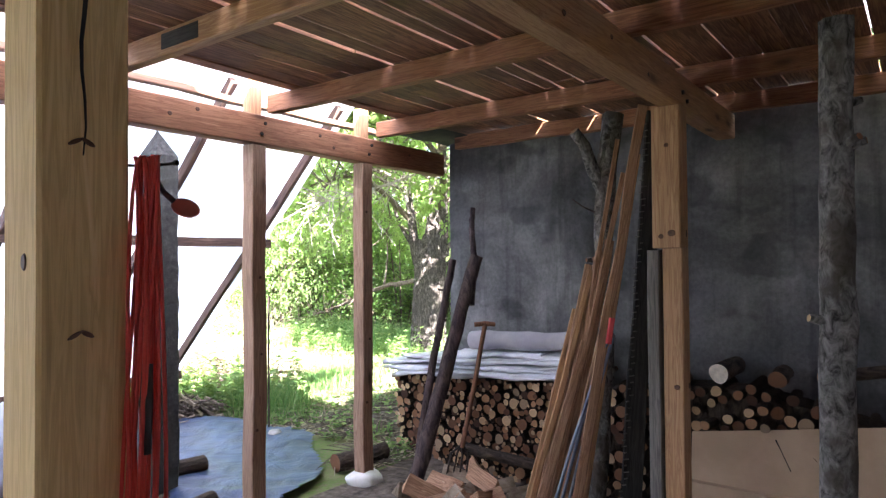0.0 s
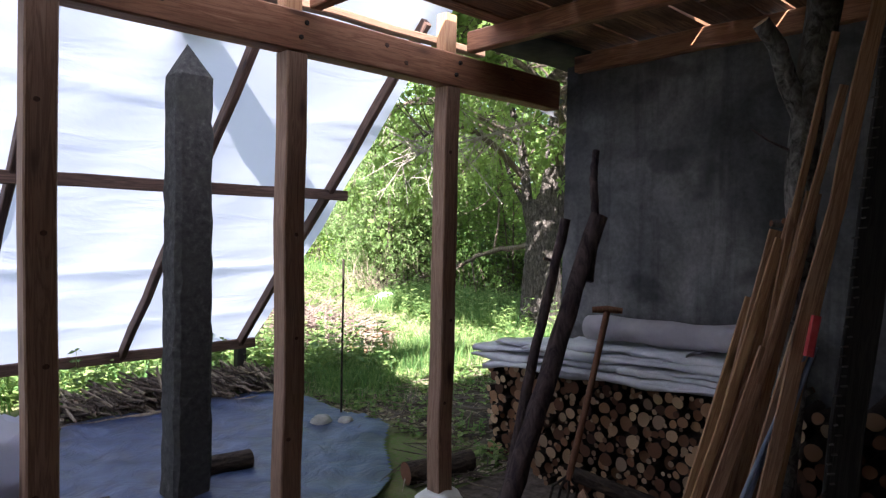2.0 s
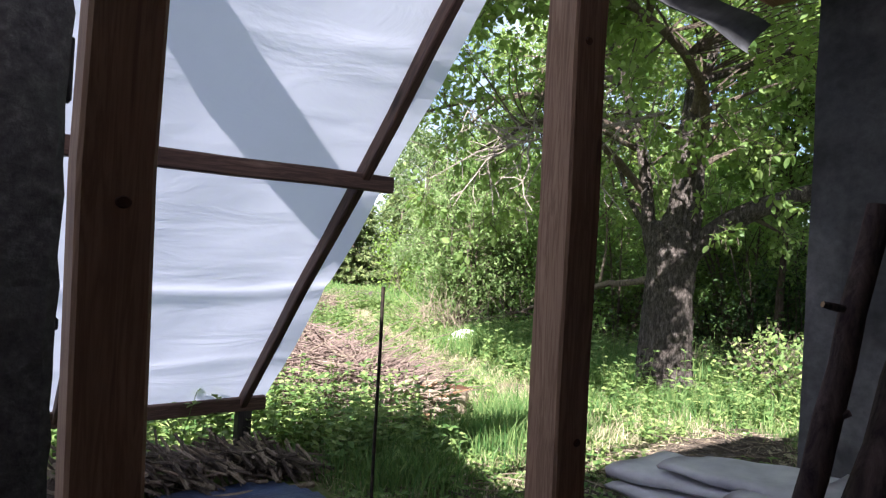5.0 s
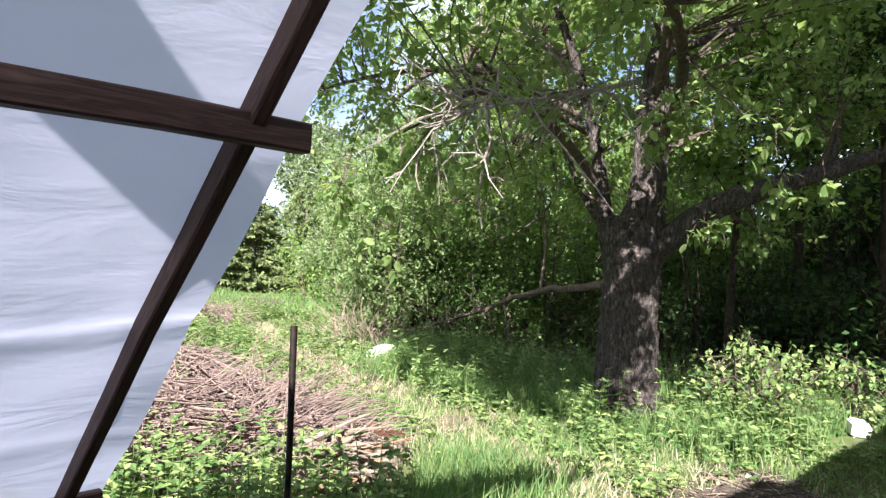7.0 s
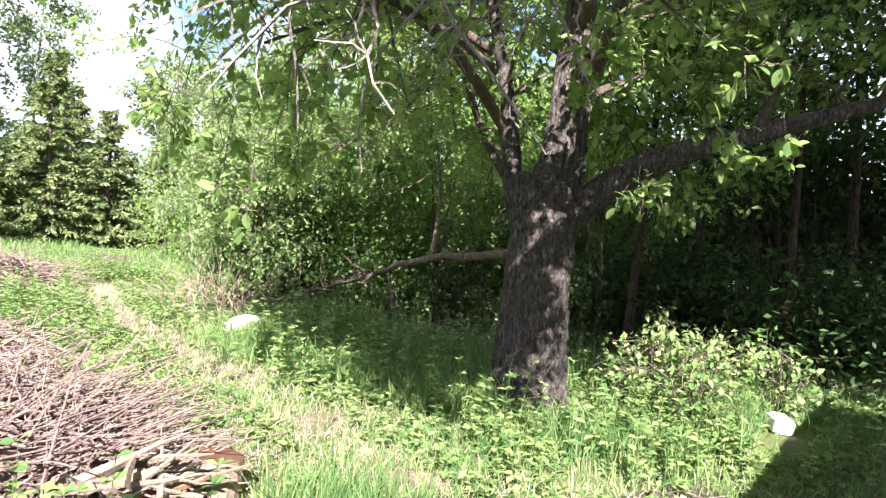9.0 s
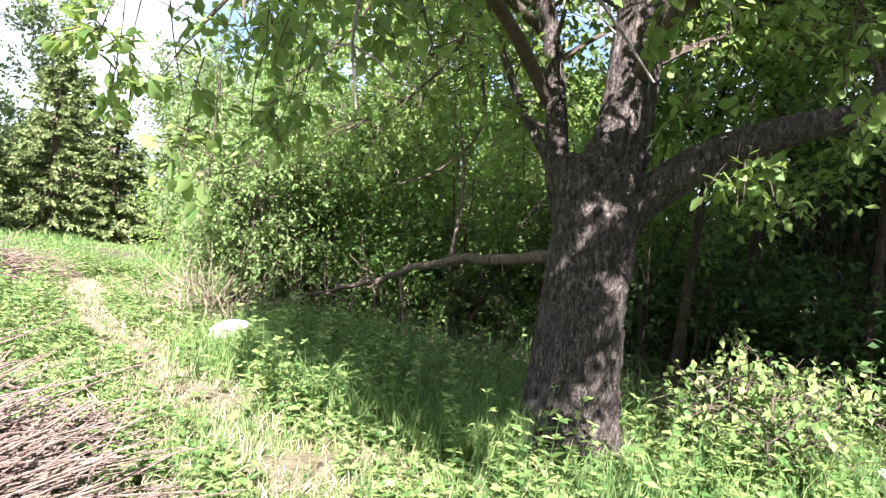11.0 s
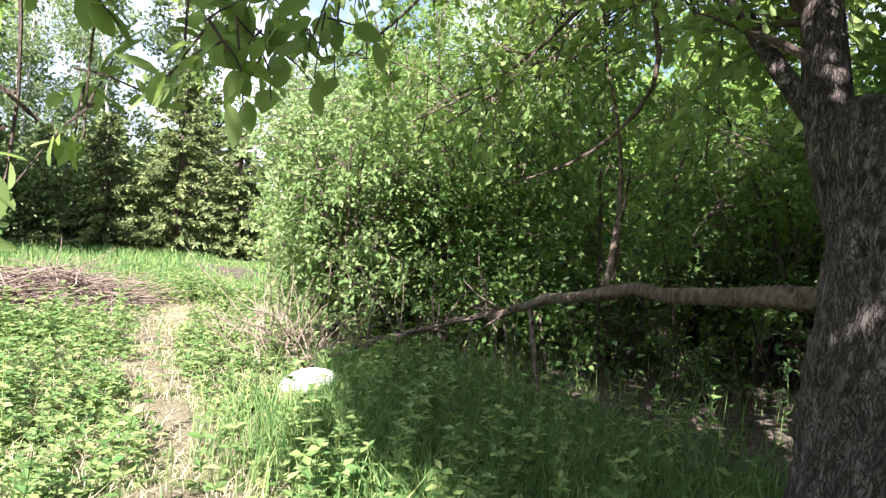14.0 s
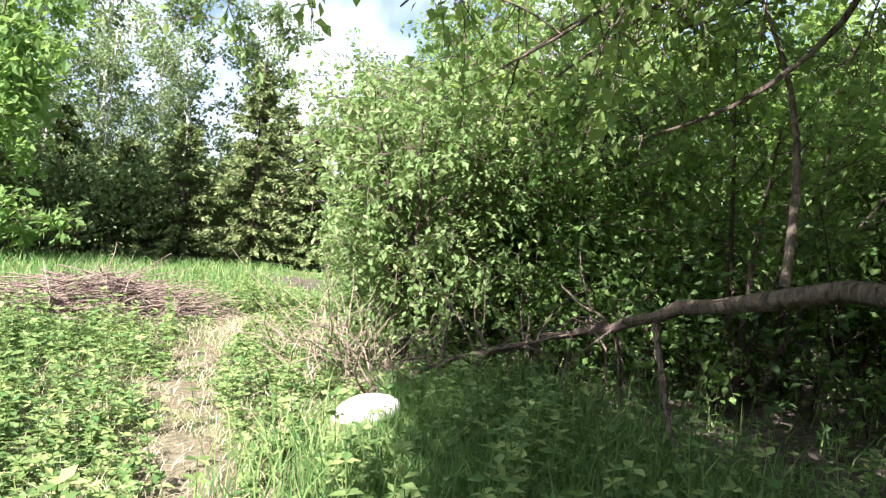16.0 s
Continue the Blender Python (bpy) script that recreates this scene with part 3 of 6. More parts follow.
for x in PX:
    for dz in (0.03, -0.035):
        part("bolt", bolt_bm((x + 0.04 + dz * 0.4, 3.376, 2.285 + dz), (0, -1, 0)), IRON, eaves)
girder = thing("girder", (0, 1.26, 2.24), "heavy pine girder running to the rendered wall", "beam")
beam("timber", (-2.2, 1.26, 2.315), (5.25, 1.26, 2.315), 0.11, 0.15, PINE, girder, warp=0.002)
part("bolt", bolt_bm((4.17, 1.2, 2.30), (0, -1, 0)), IRON, girder)
part("bolt", bolt_bm((4.24, 1.2, 2.27), (0, -1, 0)), IRON, girder)

kp = thing("girder_post", (4.19, 1.27, 0), "thick pine post with large knots carrying the girder", "post")
beam("upper_post", (4.19, 1.275, 1.56), (4.19, 1.275, 2.238), 0.125, 0.135, PINE, kp, up=(0, 1, 0), warp=0.001)
beam("lower_post", (4.20, 1.255, 0.0), (4.20, 1.255, 1.558), 0.105, 0.095, PINE, kp, up=(0, 1, 0), warp=0.001)
beam("old_stud", (4.17, 1.342, 0.0), (4.17, 1.342, 1.55), 0.07, 0.06, GREYWOOD, kp, "weathered grey stud nailed to the post", up=(0, 1, 0))
np_post = thing("girder_post", (1.40, 1.28, 0), "smooth yellow pine post with a long drying crack", "post")
beam("timber", (1.438, 1.355, 0.0), (1.438, 1.355, 2.238), 0.137, 0.118, PINE_PALE, np_post, up=(0, 1, 0), warp=0.001)
crack = bmesh.new()
prev = None
for i in range(14):
    z = 1.66 + 0.56 * i / 13
    w = 0.0012 + 0.0028 * math.sin(i / 13 * 2.6)
    x = 1.432 + 0.004 * math.sin(i * 1.3)
    a, b = crack.verts.new((x - w, 1.2952, z)), crack.verts.new((x + w, 1.2952, z))
    c2 = crack.verts.new((x, 1.2958, z))
    if prev:
        crack.faces.new((prev[0], prev[2], c2, a))
        crack.faces.new((prev[2], prev[1], b, c2))
    prev = (a, b, c2)
part("drying_crack", crack, FELT, np_post, "dark narrow crack in the timber")

def knot(parent, c, normal, rw, rh, tilt=0):
    """A dark round knot standing a hair proud of the timber."""
    bm = bmesh.new()
    rot = Vector(normal).to_track_quat("Z", "Y").to_matrix().to_4x4()
    bmesh.ops.create_cone(bm, cap_ends=True, segments=14, radius1=1, radius2=0.8, depth=1, matrix=Matrix.Translation(c) @ rot @ Matrix.Rotation(radians(tilt), 4, "Z") @ Matrix.Diagonal((rw, rh, 0.003, 1)))
    return part("knot", bm, KNOT, parent, "dark brown knot")


for z in (1.68, 1.39, 1.02, 2.02):
    knot(np_post, (1.421, 1.2955, z), (0, -1, 0), 0.012, 0.0035, 28)
    knot(np_post, (1.440, 1.2955, z + 0.001), (0, -1, 0), 0.012, 0.004, -28)
knot(np_post, (1.3690, 1.34, 1.50), (-1, 0, 0), 0.008, 0.014)
knot(kp, (4.1270, 1.25, 1.63), (-1, 0, 0), 0.020, 0.017)
knot(kp, (4.1270, 1.30, 1.615), (-1, 0, 0), 0.014, 0.012)
knot(kp, (4.1270, 1.27, 2.05), (-1, 0, 0), 0.012, 0.010)
knot(kp, (4.1470, 1.24, 0.90), (-1, 0, 0), 0.014, 0.012)
knot(kp, (4.23, 1.2070, 0.90), (0, -1, 0), 0.010, 0.016)
knot(kp, (4.22, 1.2070, 1.63), (0, -1, 0), 0.012, 0.02)
for x, z in ((2.86, 2.27), (3.02, 2.32), (3.9, 2.31), (4.02, 2.25), (1.9, 2.26), (4.8, 2.3), (1.2, 2.3)):
    knot(eaves, (x, 3.3795, z), (0, -1, 0), 0.013, 0.011)
for x, z in ((2.9, 2.3), (3.3, 2.33), (3.7, 2.28), (2.3, 2.34)):
    knot(girder, (x, 1.2045, z), (0, -1, 0), 0.014, 0.011)
for x in PX[2:]:
    for z in (0.55, 0.98, 1.42, 1.85):
        knot(bpy.data.objects["shed_post" if x == PX[0] else "shed_post.%03d" % PX.index(x)], (x + 0.012 + 0.02 * math.sin(z * 9), 3.3772, z), (0, -1, 0), 0.011, 0.009)

# rafters along y
for i, x in enumerate((0.62, 1.58, 2.53, 3.50, 4.45, 5.19)):
    r = thing("rafter", (x, 1.0, 2.4), "orange-brown pine rafter under the roof boards", "rafter", "rafters of the shed roof")
    beam("timber", (x, 3.37 if i < 5 else 3.22, 2.43), (x + 0.01, -2.5, 2.46), 0.058, 0.105, RAFTER if i != 2 else PINE, r, warp=0.003, seed=i)
    if i == 2:
        beam("patch", (x - 0.0, 2.86, 2.432), (x, 2.6, 2.434), 0.064, 0.075, DARKWOOD, r, "dark stained stretch of the rafter")


def roof_boards():
    s = Soup()
    rng = np.random.default_rng(3)
    y = 3.20
    while y > -2.5:
        w = rng.uniform(0.085, 0.15)
        gap = rng.choice([0.003, 0.006, 0.009, 0.014, 0.020], p=[0.26, 0.26, 0.20, 0.16, 0.12])
        x = -2.3
        first = True
        while x < 5.24:
            ln = rng.uniform(1.6, 3.2) if not first else rng.uniform(0.8, 2.4)
            first = False
            x1 = min(x + ln, 5.245)
            z = 2.487 + 0.018 * (3.2 - y) / 5.7 + rng.uniform(0, 0.012)
            t = 0.02
            sk = rng.normal(0, 0.004)
            n = 5
            xs = np.linspace(x + 0.002, x1 - 0.002, n)
            bow = rng.normal(0, 0.002, n)
            V, Qs = [], []
            for k, xx in enumerate(xs):
                yy = y + sk * (k / (n - 1) - 0.5)
                V += [(xx, yy, z + bow[k]), (xx, yy - w, z + bow[k]), (xx, yy - w, z + t + bow[k]), (xx, yy, z + t + bow[k])]
            for k in range(n - 1):
                for q in range(4):
                    Qs.append((k * 4 + q, k * 4 + (q + 1) % 4, k * 4 + 4 + (q + 1) % 4, k * 4 + 4 + q))
            Qs += [(0, 3, 2, 1), (n * 4 - 4, n * 4 - 3, n * 4 - 2, n * 4 - 1)]
            s.add(V, None, Qs)
            x = x1
        y -= w + gap
    return s


ceiling = roof_boards().make("ceiling", (BOARD,))
tagged(ceiling, "brown rough-sawn roof boards with narrow bright gaps", "ceiling", kind="structure")

# strip boards above the beam that carry the sheeting, and the end boards by the wall
strips = thing("sheeting_batten", (0, 3.6, 2.47), "thin weathered batten above the eaves beam", "batten")
beam("timber", (-2.2, 3.68, 2.50), (4.86, 3.68, 2.50), 0.06, 0.04, STUD, strips)
fb = thing("felt_overhang", (4.95, 3.45, 2.45), "dark roofing felt strip hanging at the roof corner", "roofing felt")
V, Q = grid_sheet(np.linspace(4.5, 5.9, 9), np.linspace(3.1, 3.46, 7), lambda X, Y: 2.47 - 0.10 * np.clip(Y - 3.4, 0, 1) + 0.012 * wavy(X, Y, 3))
hang(new("felt", np_mesh("felt", np.vstack([V, V - [0, 0, 0.006]]), None, np.vstack([Q, (Q + len(V))[:, ::-1]]), (FELT,), True)), fb)
V, Q = grid_sheet(np.linspace(4.55, 5.95, 24), np.linspace(0, 1, 8), lambda X, Y: 0 * X)
Yp = V[:, 1].copy()
V[:, 1] = 3.86 + 0.10 * np.sin(Yp * 2.4)
V[:, 2] = 2.47 - 0.05 * (V[:, 0] - 4.55) - 0.08 * Yp * (0.45 + 0.6 * (V[:, 0] - 4.55)) + 0.012 * np.sin(V[:, 0] * 11 + Yp * 3)
torn = hang(new("torn_sheeting", np_mesh("torn_sheeting", V, None, Q, (FILM,), True)), fb, "translucent torn sheeting curled down from the roof edge")
torn.visible_shadow = False

# ---- lean-to with white sheeting ----
SL = 0.97                                   # fall of the slope
def slope_z(y, lift=0.0):
    return 0.43 + (6.43 - y) * SL + lift


for i, x in enumerate((-2.2, -1.2, -0.25, 0.75, 1.72, 2.72, 3.72, 4.72)):
    r = thing("sheeting_rafter", (x, 5, 1.7), "sloping brown rafter carrying the white sheeting", "rafter", "rafters of the lean-to")
    beam("timber", (x, 6.46, slope_z(6.46, -0.035)), (x, 4.02, slope_z(4.02, -0.035)), 0.045, 0.075, SHADED_STUD, r, up=(0, 0.7, 0.72), seed=i)
bt = thing("long_batten", (1, 5.1, 1.69), "brown horizontal batten across the sloping rafters, coloured darker for shade", "batten")
beam("timber", (-2.4, 5.06, 1.682), (4.87, 5.06, 1.682), 0.055, 0.075, SHADED_STUD, bt, warp=0.002)
rail = thing("bottom_rail", (1, 6.43, 0.36), "low brown rail along the foot of the sheeting", "rail")
beam("timber", (-2.4, 6.43, 0.385), (4.86, 6.43, 0.385), 0.05, 0.085, SHADED_STUD, rail, warp=0.002)
for x in (-1.0, 1.0, 2.85, 4.735):
    sp = thing("rail_post", (x, 6.45, 0), "short dark stake under the low rail", "post", "stakes under the low rail")
    beam("stake", (x, 6.45, -0.05), (x, 6.45, 0.342), 0.085, 0.085, DARKWOOD, sp, up=(0, 1, 0))


def sheet_mesh():
    xs = np.linspace(-2.5, 4.88, 130)
    u = np.linspace(0, 1, 120)
    X, U = np.meshgrid(xs, u, indexing="ij")
    Y = 6.52 - U * 2.62
    Z = slope_z(Y, 0.012)
    bay = np.abs(((X - 0.75) % 0.99) / 0.99 - 0.5) * 2
    Z = Z + 0.009 * wavy(X * 2.2, Y * 3.5, 1.0) * (1 - bay ** 4) - 0.02 * (1 - bay ** 2) * (1 - np.abs(U - 0.5))
    Z = Z + 0.03 * np.exp(-(((X - 3.34) / 0.14) ** 2 + ((Y - 4.3) / 0.16) ** 2))
    for yc, amp in ((5.72, 0.016), (4.66, 0.007), (6.16, 0.007)):
        Z = Z + amp * np.exp(-((Y - yc - 0.02 * np.sin(X * 2.1)) / 0.035) ** 2)
    edge = np.clip((X - 4.74) / 0.14, 0, 1)
    Z = Z + edge * 0.012 * np.sin(Y * 9)
    V = np.stack([X, Y, Z], -1).reshape(-1, 3)
    # run on flat over the roof of the shed
    a = np.arange(129)[:, None] * 120 + np.arange(119)[None, :]
    Q = np.stack([a, a + 1, a + 121, a + 120], -1).reshape(-1, 4)
    ys = np.linspace(3.9, -2.55, 40)
    X2, Y2 = np.meshgrid(xs, ys, indexing="ij")
    top = slope_z(3.9, 0.012)
    k = np.clip((3.9 - Y2) / 1.0, 0, 1)
    Z2 = top * (1 - k) + 2.66 * k + 0.01 * wavy(X2, Y2, 3)
    Z2[:, 0] = Z[:, -1]
    V2 = np.stack([X2, Y2, Z2], -1).reshape(-1, 3)
    b = np.arange(129)[:, None] * 40 + np.arange(39)[None, :] + len(V)
    Q2 = np.stack([b, b + 1, b + 41, b + 40], -1).reshape(-1, 4)
    ctr2 = V2[Q2 - len(V)].mean(1)
    clear = (ctr2[:, 1] > 3.2) & (ctr2[:, 0] > 2.9)
    allv = np.vstack([V, V2])
    return (np_mesh("sheeting", allv, None, np.vstack([Q, Q2[~clear]]), (SHEET,), True),
            np_mesh("clear_strip", allv, None, Q2[clear], (SHEET,), True))


slope_me, strip_me = sheet_mesh()
sheeting = tagged(new("plastic_sheeting", slope_me), "white translucent plastic sheeting stretched over the sloping rafters", "sheeting")
strip = hang(new("clear_strip", strip_me), sheeting, "strip of the sheeting by the roof end, set to cast no shadow")
strip.visible_shadow = False                # same sheeting, shadow switched off so the sun reaches the soil

# ---- concrete pillar ----
pil = thing("concrete_pillar", (3.35, 4.30, 0), "old grey concrete fence pillar with a pointed top", "pillar")


def pillar_bm():
    bm = bmesh.new()
    rng = np.random.default_rng(8)
    w, cx, cy = 0.098, 3.35, 4.30
    lv = [(2.2 * k / 30, 1.04 - 0.08 * k / 30) for k in range(31)]
    prev = None
    for z, s in lv:
        ring = []
        for sx, sy in ((-1, -0.75), (-0.75, -1), (0, -1.0), (0.75, -1), (1, -0.75), (1, 0), (1, 0.75), (0.75, 1), (-0.75, 1), (-1, 0.75)):
            ring.append(bm.verts.new((cx + sx * w * s + rng.normal(0, 0.003), cy + sy * w * s + rng.normal(0, 0.003), z)))
        if prev:
            for k in range(10):
                bm.faces.new((prev[k], prev[(k + 1) % 10], ring[(k + 1) % 10], ring[k]))
        prev = ring
    tip = bm.verts.new((cx - 0.01, cy, 2.37))
    for k in range(10):
        bm.faces.new((prev[k], prev[(k + 1) % 10], tip))
    return bm


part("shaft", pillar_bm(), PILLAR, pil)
for z in (0.5, 1.15, 1.78, 2.02):
    bm = bmesh.new()
    bmesh.ops.create_cube(bm, size=1, matrix=Matrix.Translation((3.452, 4.29, z)) @ Matrix.Diagonal((0.012, 0.045, 0.16 if z == 1.78 else 0.03, 1)))
    bmesh.ops.bevel(bm, geom=list(bm.edges), offset=0.004, segments=1, affect="EDGES")
    part("wire_slot", bm, FELT, pil, "dark slot in the concrete")
# unseen block, added only to throw the diagonal shadow band on the sheeting
bm = bmesh.new()
bmesh.ops.create_cube(bm, size=1, matrix=Matrix.Translation((3.38, 4.40, 2.75)) @ Matrix.Diagonal((0.18, 0.18, 0.55, 1)))
bmesh.ops.bevel(bm, geom=list(bm.edges), offset=0.01, segments=1, affect="EDGES")
part("upper_block", bm, PILLAR, pil, "unseen block added above the sheeting to cast the shadow band")


# ---- stones, logs and timber in the shed ----
def rock(name, c, size, mat, seed, label, group=""):
    bm = bmesh.new()
    bmesh.ops.create_icosphere(bm, subdivisions=3, radius=1)
    for v in bm.verts:
        d = 1 + 0.16 * noise.noise(v.co * 1.4 + Vector((seed * 3.1, 0, 0))) + 0.06 * noise.noise(v.co * 4 + Vector((0, seed, 0)))
        v.co = Vector((v.co.x * size[0] * d, v.co.y * size[1] * d, v.co.z * size[2] * d))
    me = bpy.data.meshes.new(name)
    for f in bm.faces:
        f.smooth = True
    bm.to_mesh(me)
    bm.free()
    me.materials.append(mat)
    ob = new(name, me)
    ob.location = c
    return tagged(ob, label, "stone", group)


rock("stone", (4.34, 3.42, 0.02), (0.13, 0.12, 0.07), WHITE_STONE, 1, "pale round stone under a shed post")
rock("stone", (4.60, 4.93, 0.04), (0.085, 0.07, 0.06), STONE, 2, "grey field stone at the tarpaulin edge", "stones by the tarpaulin")
rock("stone", (4.74, 4.83, 0.035), (0.065, 0.06, 0.05), STONE, 3, "grey field stone at the tarpaulin edge", "stones by the tarpaulin")
for i, (dx, dy) in enumerate(((-0.14, -0.05), (-0.05, -0.15), (0.1, -0.13))):
    rock("stone", (3.35 + dx, 4.30 + dy, 0.03), (0.055, 0.05, 0.035), LOG_BARK, 10 + i, "dark stone packed round the pillar foot", "stones round the pillar")
ws = rock("white_lump", (9.93, 10.92, 0.075), (0.22, 0.14, 0.095), WHITE_STONE, 5, "white lump of plaster lying in the grass")
ws.rotation_euler = (radians(8), radians(-16), radians(-38))
wb = bmesh.new()
bmesh.ops.create_cube(wb, size=1, matrix=pose(10.65, 5.22, 0.07, 6, -4, 30) @ Matrix.Diagonal((0.22, 0.15, 0.13, 1)))
bmesh.ops.bevel(wb, geom=list(wb.edges), offset=0.02, segments=2, affect="EDGES")
tagged(part("white_block", wb, WHITE_STONE, None), "white building block lying among weeds", "block")


def log_mesh(r, length, seed, sides=12, bark=LOG_BARK):
    """A log along z from 0 to length; both ends cut."""
    rng = np.random.default_rng(seed)
    ph = rng.uniform(0, 6.28, 2)
    ang = np.arange(sides) * 2 * np.pi / sides
    prof = r * (1 + 0.06 * np.sin(ang * 2 + ph[0]) + 0.04 * np.sin(ang * 3 + ph[1]))
    V, Q = [], []
    n = 4
    for i in range(n):
        off = rng.normal(0, r * 0.05, 2)
        s = 1 - 0.05 * i / n
        for k in range(sides):
            V.append((off[0] + prof[k] * s * math.cos(ang[k]), off[1] + prof[k] * s * math.sin(ang[k]), length * i / (n - 1)))
    for i in range(n - 1):
        for k in range(sides):
            Q.append((i * sides + k, i * sides + (k + 1) % sides, (i + 1) * sides + (k + 1) % sides, (i + 1) * sides + k))
    o = len(V)
    for at, z in ((0, -0.002), (n - 1, length + 0.002)):
        V.append(tuple(np.mean([V[at * sides + k] for k in range(sides)], axis=0)))
    T = [((k + 1) % sides, k, o) for k in range(sides)] + [((n - 1) * sides + k, (n - 1) * sides + (k + 1) % sides, o + 1) for k in range(sides)]
    me = np_mesh("log", V, T, Q, (bark, LOG_END), False, tmat=1)
    return me


def lying_log(c0, c1, r, seed, label, bark=LOG_BARK):
    rot, ln = along(c0, c1)
    ob = new("log", log_mesh(r, ln, seed, 14, bark))
    ob.matrix_basis = Matrix.Translation(c0) @ rot.to_4x4()
    return tagged(ob, label, "log", "loose logs on the floor")


lying_log((3.50, 4.50, 0.075), (3.80, 4.47, 0.075), 0.07, 1, "short cut log lying beside the concrete pillar")
lying_log((3.05, 3.75, 0.06), (3.44, 3.86, 0.06), 0.055, 2, "cut log lying on the tarpaulin")
lying_log((4.36, 3.72, 0.075), (4.78, 3.62, 0.075), 0.065, 3, "cut log lying behind a shed post")
lying_log((6.84, 7.04, -0.02), (6.86, 7.03, 0.22), 0.12, 4, "pale sawn stump at the end of the brush pile", PALE_STICK)


def wood_pile(name, a, b, z_top, r_lo, r_hi, label, seed, length=0.42, cap=300, ends=0.06):
    """Round logs stacked between a and b (x, y along the front), ends to the west."""
    rng = np.random.default_rng(seed)
    base = thing(name, (a[0], a[1], 0), label, "firewood")
    kinds = [log_mesh(1.0, 1.0, 100 + i, 12) for i in range(8)]
    A, B = Vector((*a, 0)), Vector((*b, 0))
    run = (B - A).length
    d = (B - A).normalized()
    placed = []
    grid_r = np.linspace(r_hi, r_lo, 7)
    for r0, goes in zip(grid_r, (60, 140, 320, 700, 1500, 2600, 2600)):
        for _ in range(goes):
            r = r0 * rng.uniform(0.9, 1.08)
            s = rng.uniform(0.0, run)
            top = z_top(s / run)
            z = rng.uniform(r * 0.9, max(r, top - r * 0.6))
            if all((s - ps) ** 2 + (z - pz) ** 2 > (0.97 * (r + pr)) ** 2 for ps, pz, pr in placed):
                placed.append((s, z, r))
            if len(placed) >= cap:
                break
    rest = sorted(placed, key=lambda q: -q[2])[300:]
    if rest:
        sp = Soup()
        for s, z, r in rest:
            p = A + d * s
            x = p.x + rng.normal(0, ends * 0.4)
            sp.tube([(x, p.y, z), (x + length * 0.5, p.y + rng.normal(0, 0.01), z), (x + length, p.y, z)], [r, r, r * 0.95], 8, 0, cap=1)
        tagged(sp.make("small_log", (LOG_BARK, SMALL_END), base), kind="stuff")
    for s, z, r in sorted(placed, key=lambda q: -q[2])[:300]:
        p = A + d * s
        ob = new("log", kinds[int(rng.integers(8))])
        yaw = rng.normal(0, 3)
        ln = length * rng.uniform(0.85, 1.1)
        ob.matrix_basis = pose(p.x - base.location.x + rng.normal(0, ends * 0.4), p.y - base.location.y, z, 0, 90 + rng.normal(0, 3), yaw) @ Matrix.Rotation(rng.uniform(0, 6.28), 4, "Z") @ Matrix.Diagonal((r, r, ln, 1))
        ob.parent = base
    # dark sheet behind the gaps in place of the shade between logs
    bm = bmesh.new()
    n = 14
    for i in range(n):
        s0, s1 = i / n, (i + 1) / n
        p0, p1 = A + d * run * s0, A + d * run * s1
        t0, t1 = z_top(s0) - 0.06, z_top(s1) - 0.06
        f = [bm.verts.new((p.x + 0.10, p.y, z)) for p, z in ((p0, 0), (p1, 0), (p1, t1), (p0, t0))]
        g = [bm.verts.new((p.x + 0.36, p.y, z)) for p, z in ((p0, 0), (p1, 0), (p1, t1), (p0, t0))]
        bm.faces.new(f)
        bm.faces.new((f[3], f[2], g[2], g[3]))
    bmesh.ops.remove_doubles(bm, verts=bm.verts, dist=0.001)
    part("core", bm, LOG_BARK, base, "dark sheet standing in for the shade between the logs")
    return base


wood_pile("firewood_stack", (5.12, 3.78), (4.82, 1.98), lambda s: 0.60 + 0.14 * s, 0.011, 0.036, "stack of thin round firewood with cut ends showing", 21, cap=640)
wood_pile("firewood_stack", (4.86, 1.92), (4.84, -0.8), lambda s: 0.72 + 0.10 * math.sin(s * 7) + 0.06 * s, 0.014, 0.037, "stack of round firewood by the wall", 22, 0.36, 300)
pale_log = lying_log((4.80, 1.21, 0.88), (5.2, 1.2, 0.88), 0.052, 31, "pale thick log on top of the stack")
pale_log.data.materials[1] = plain_mat("pale_cut_end", (0.50, 0.43, 0.34), (0.70, 0.62, 0.50), 40, 0.85)
lying_log((4.86, 0.93, 0.86), (5.2, 0.95, 0.86), 0.045, 32, "split log on top of the stack")
lying_log((4.80, 0.72, 0.90), (4.98, 0.45, 0.93), 0.035, 33, "long split stick lying over the stack")
lying_log((4.70, 2.85, 0.24), (4.74, 2.2, 0.20), 0.035, 34, "dark pole lying along the stack")


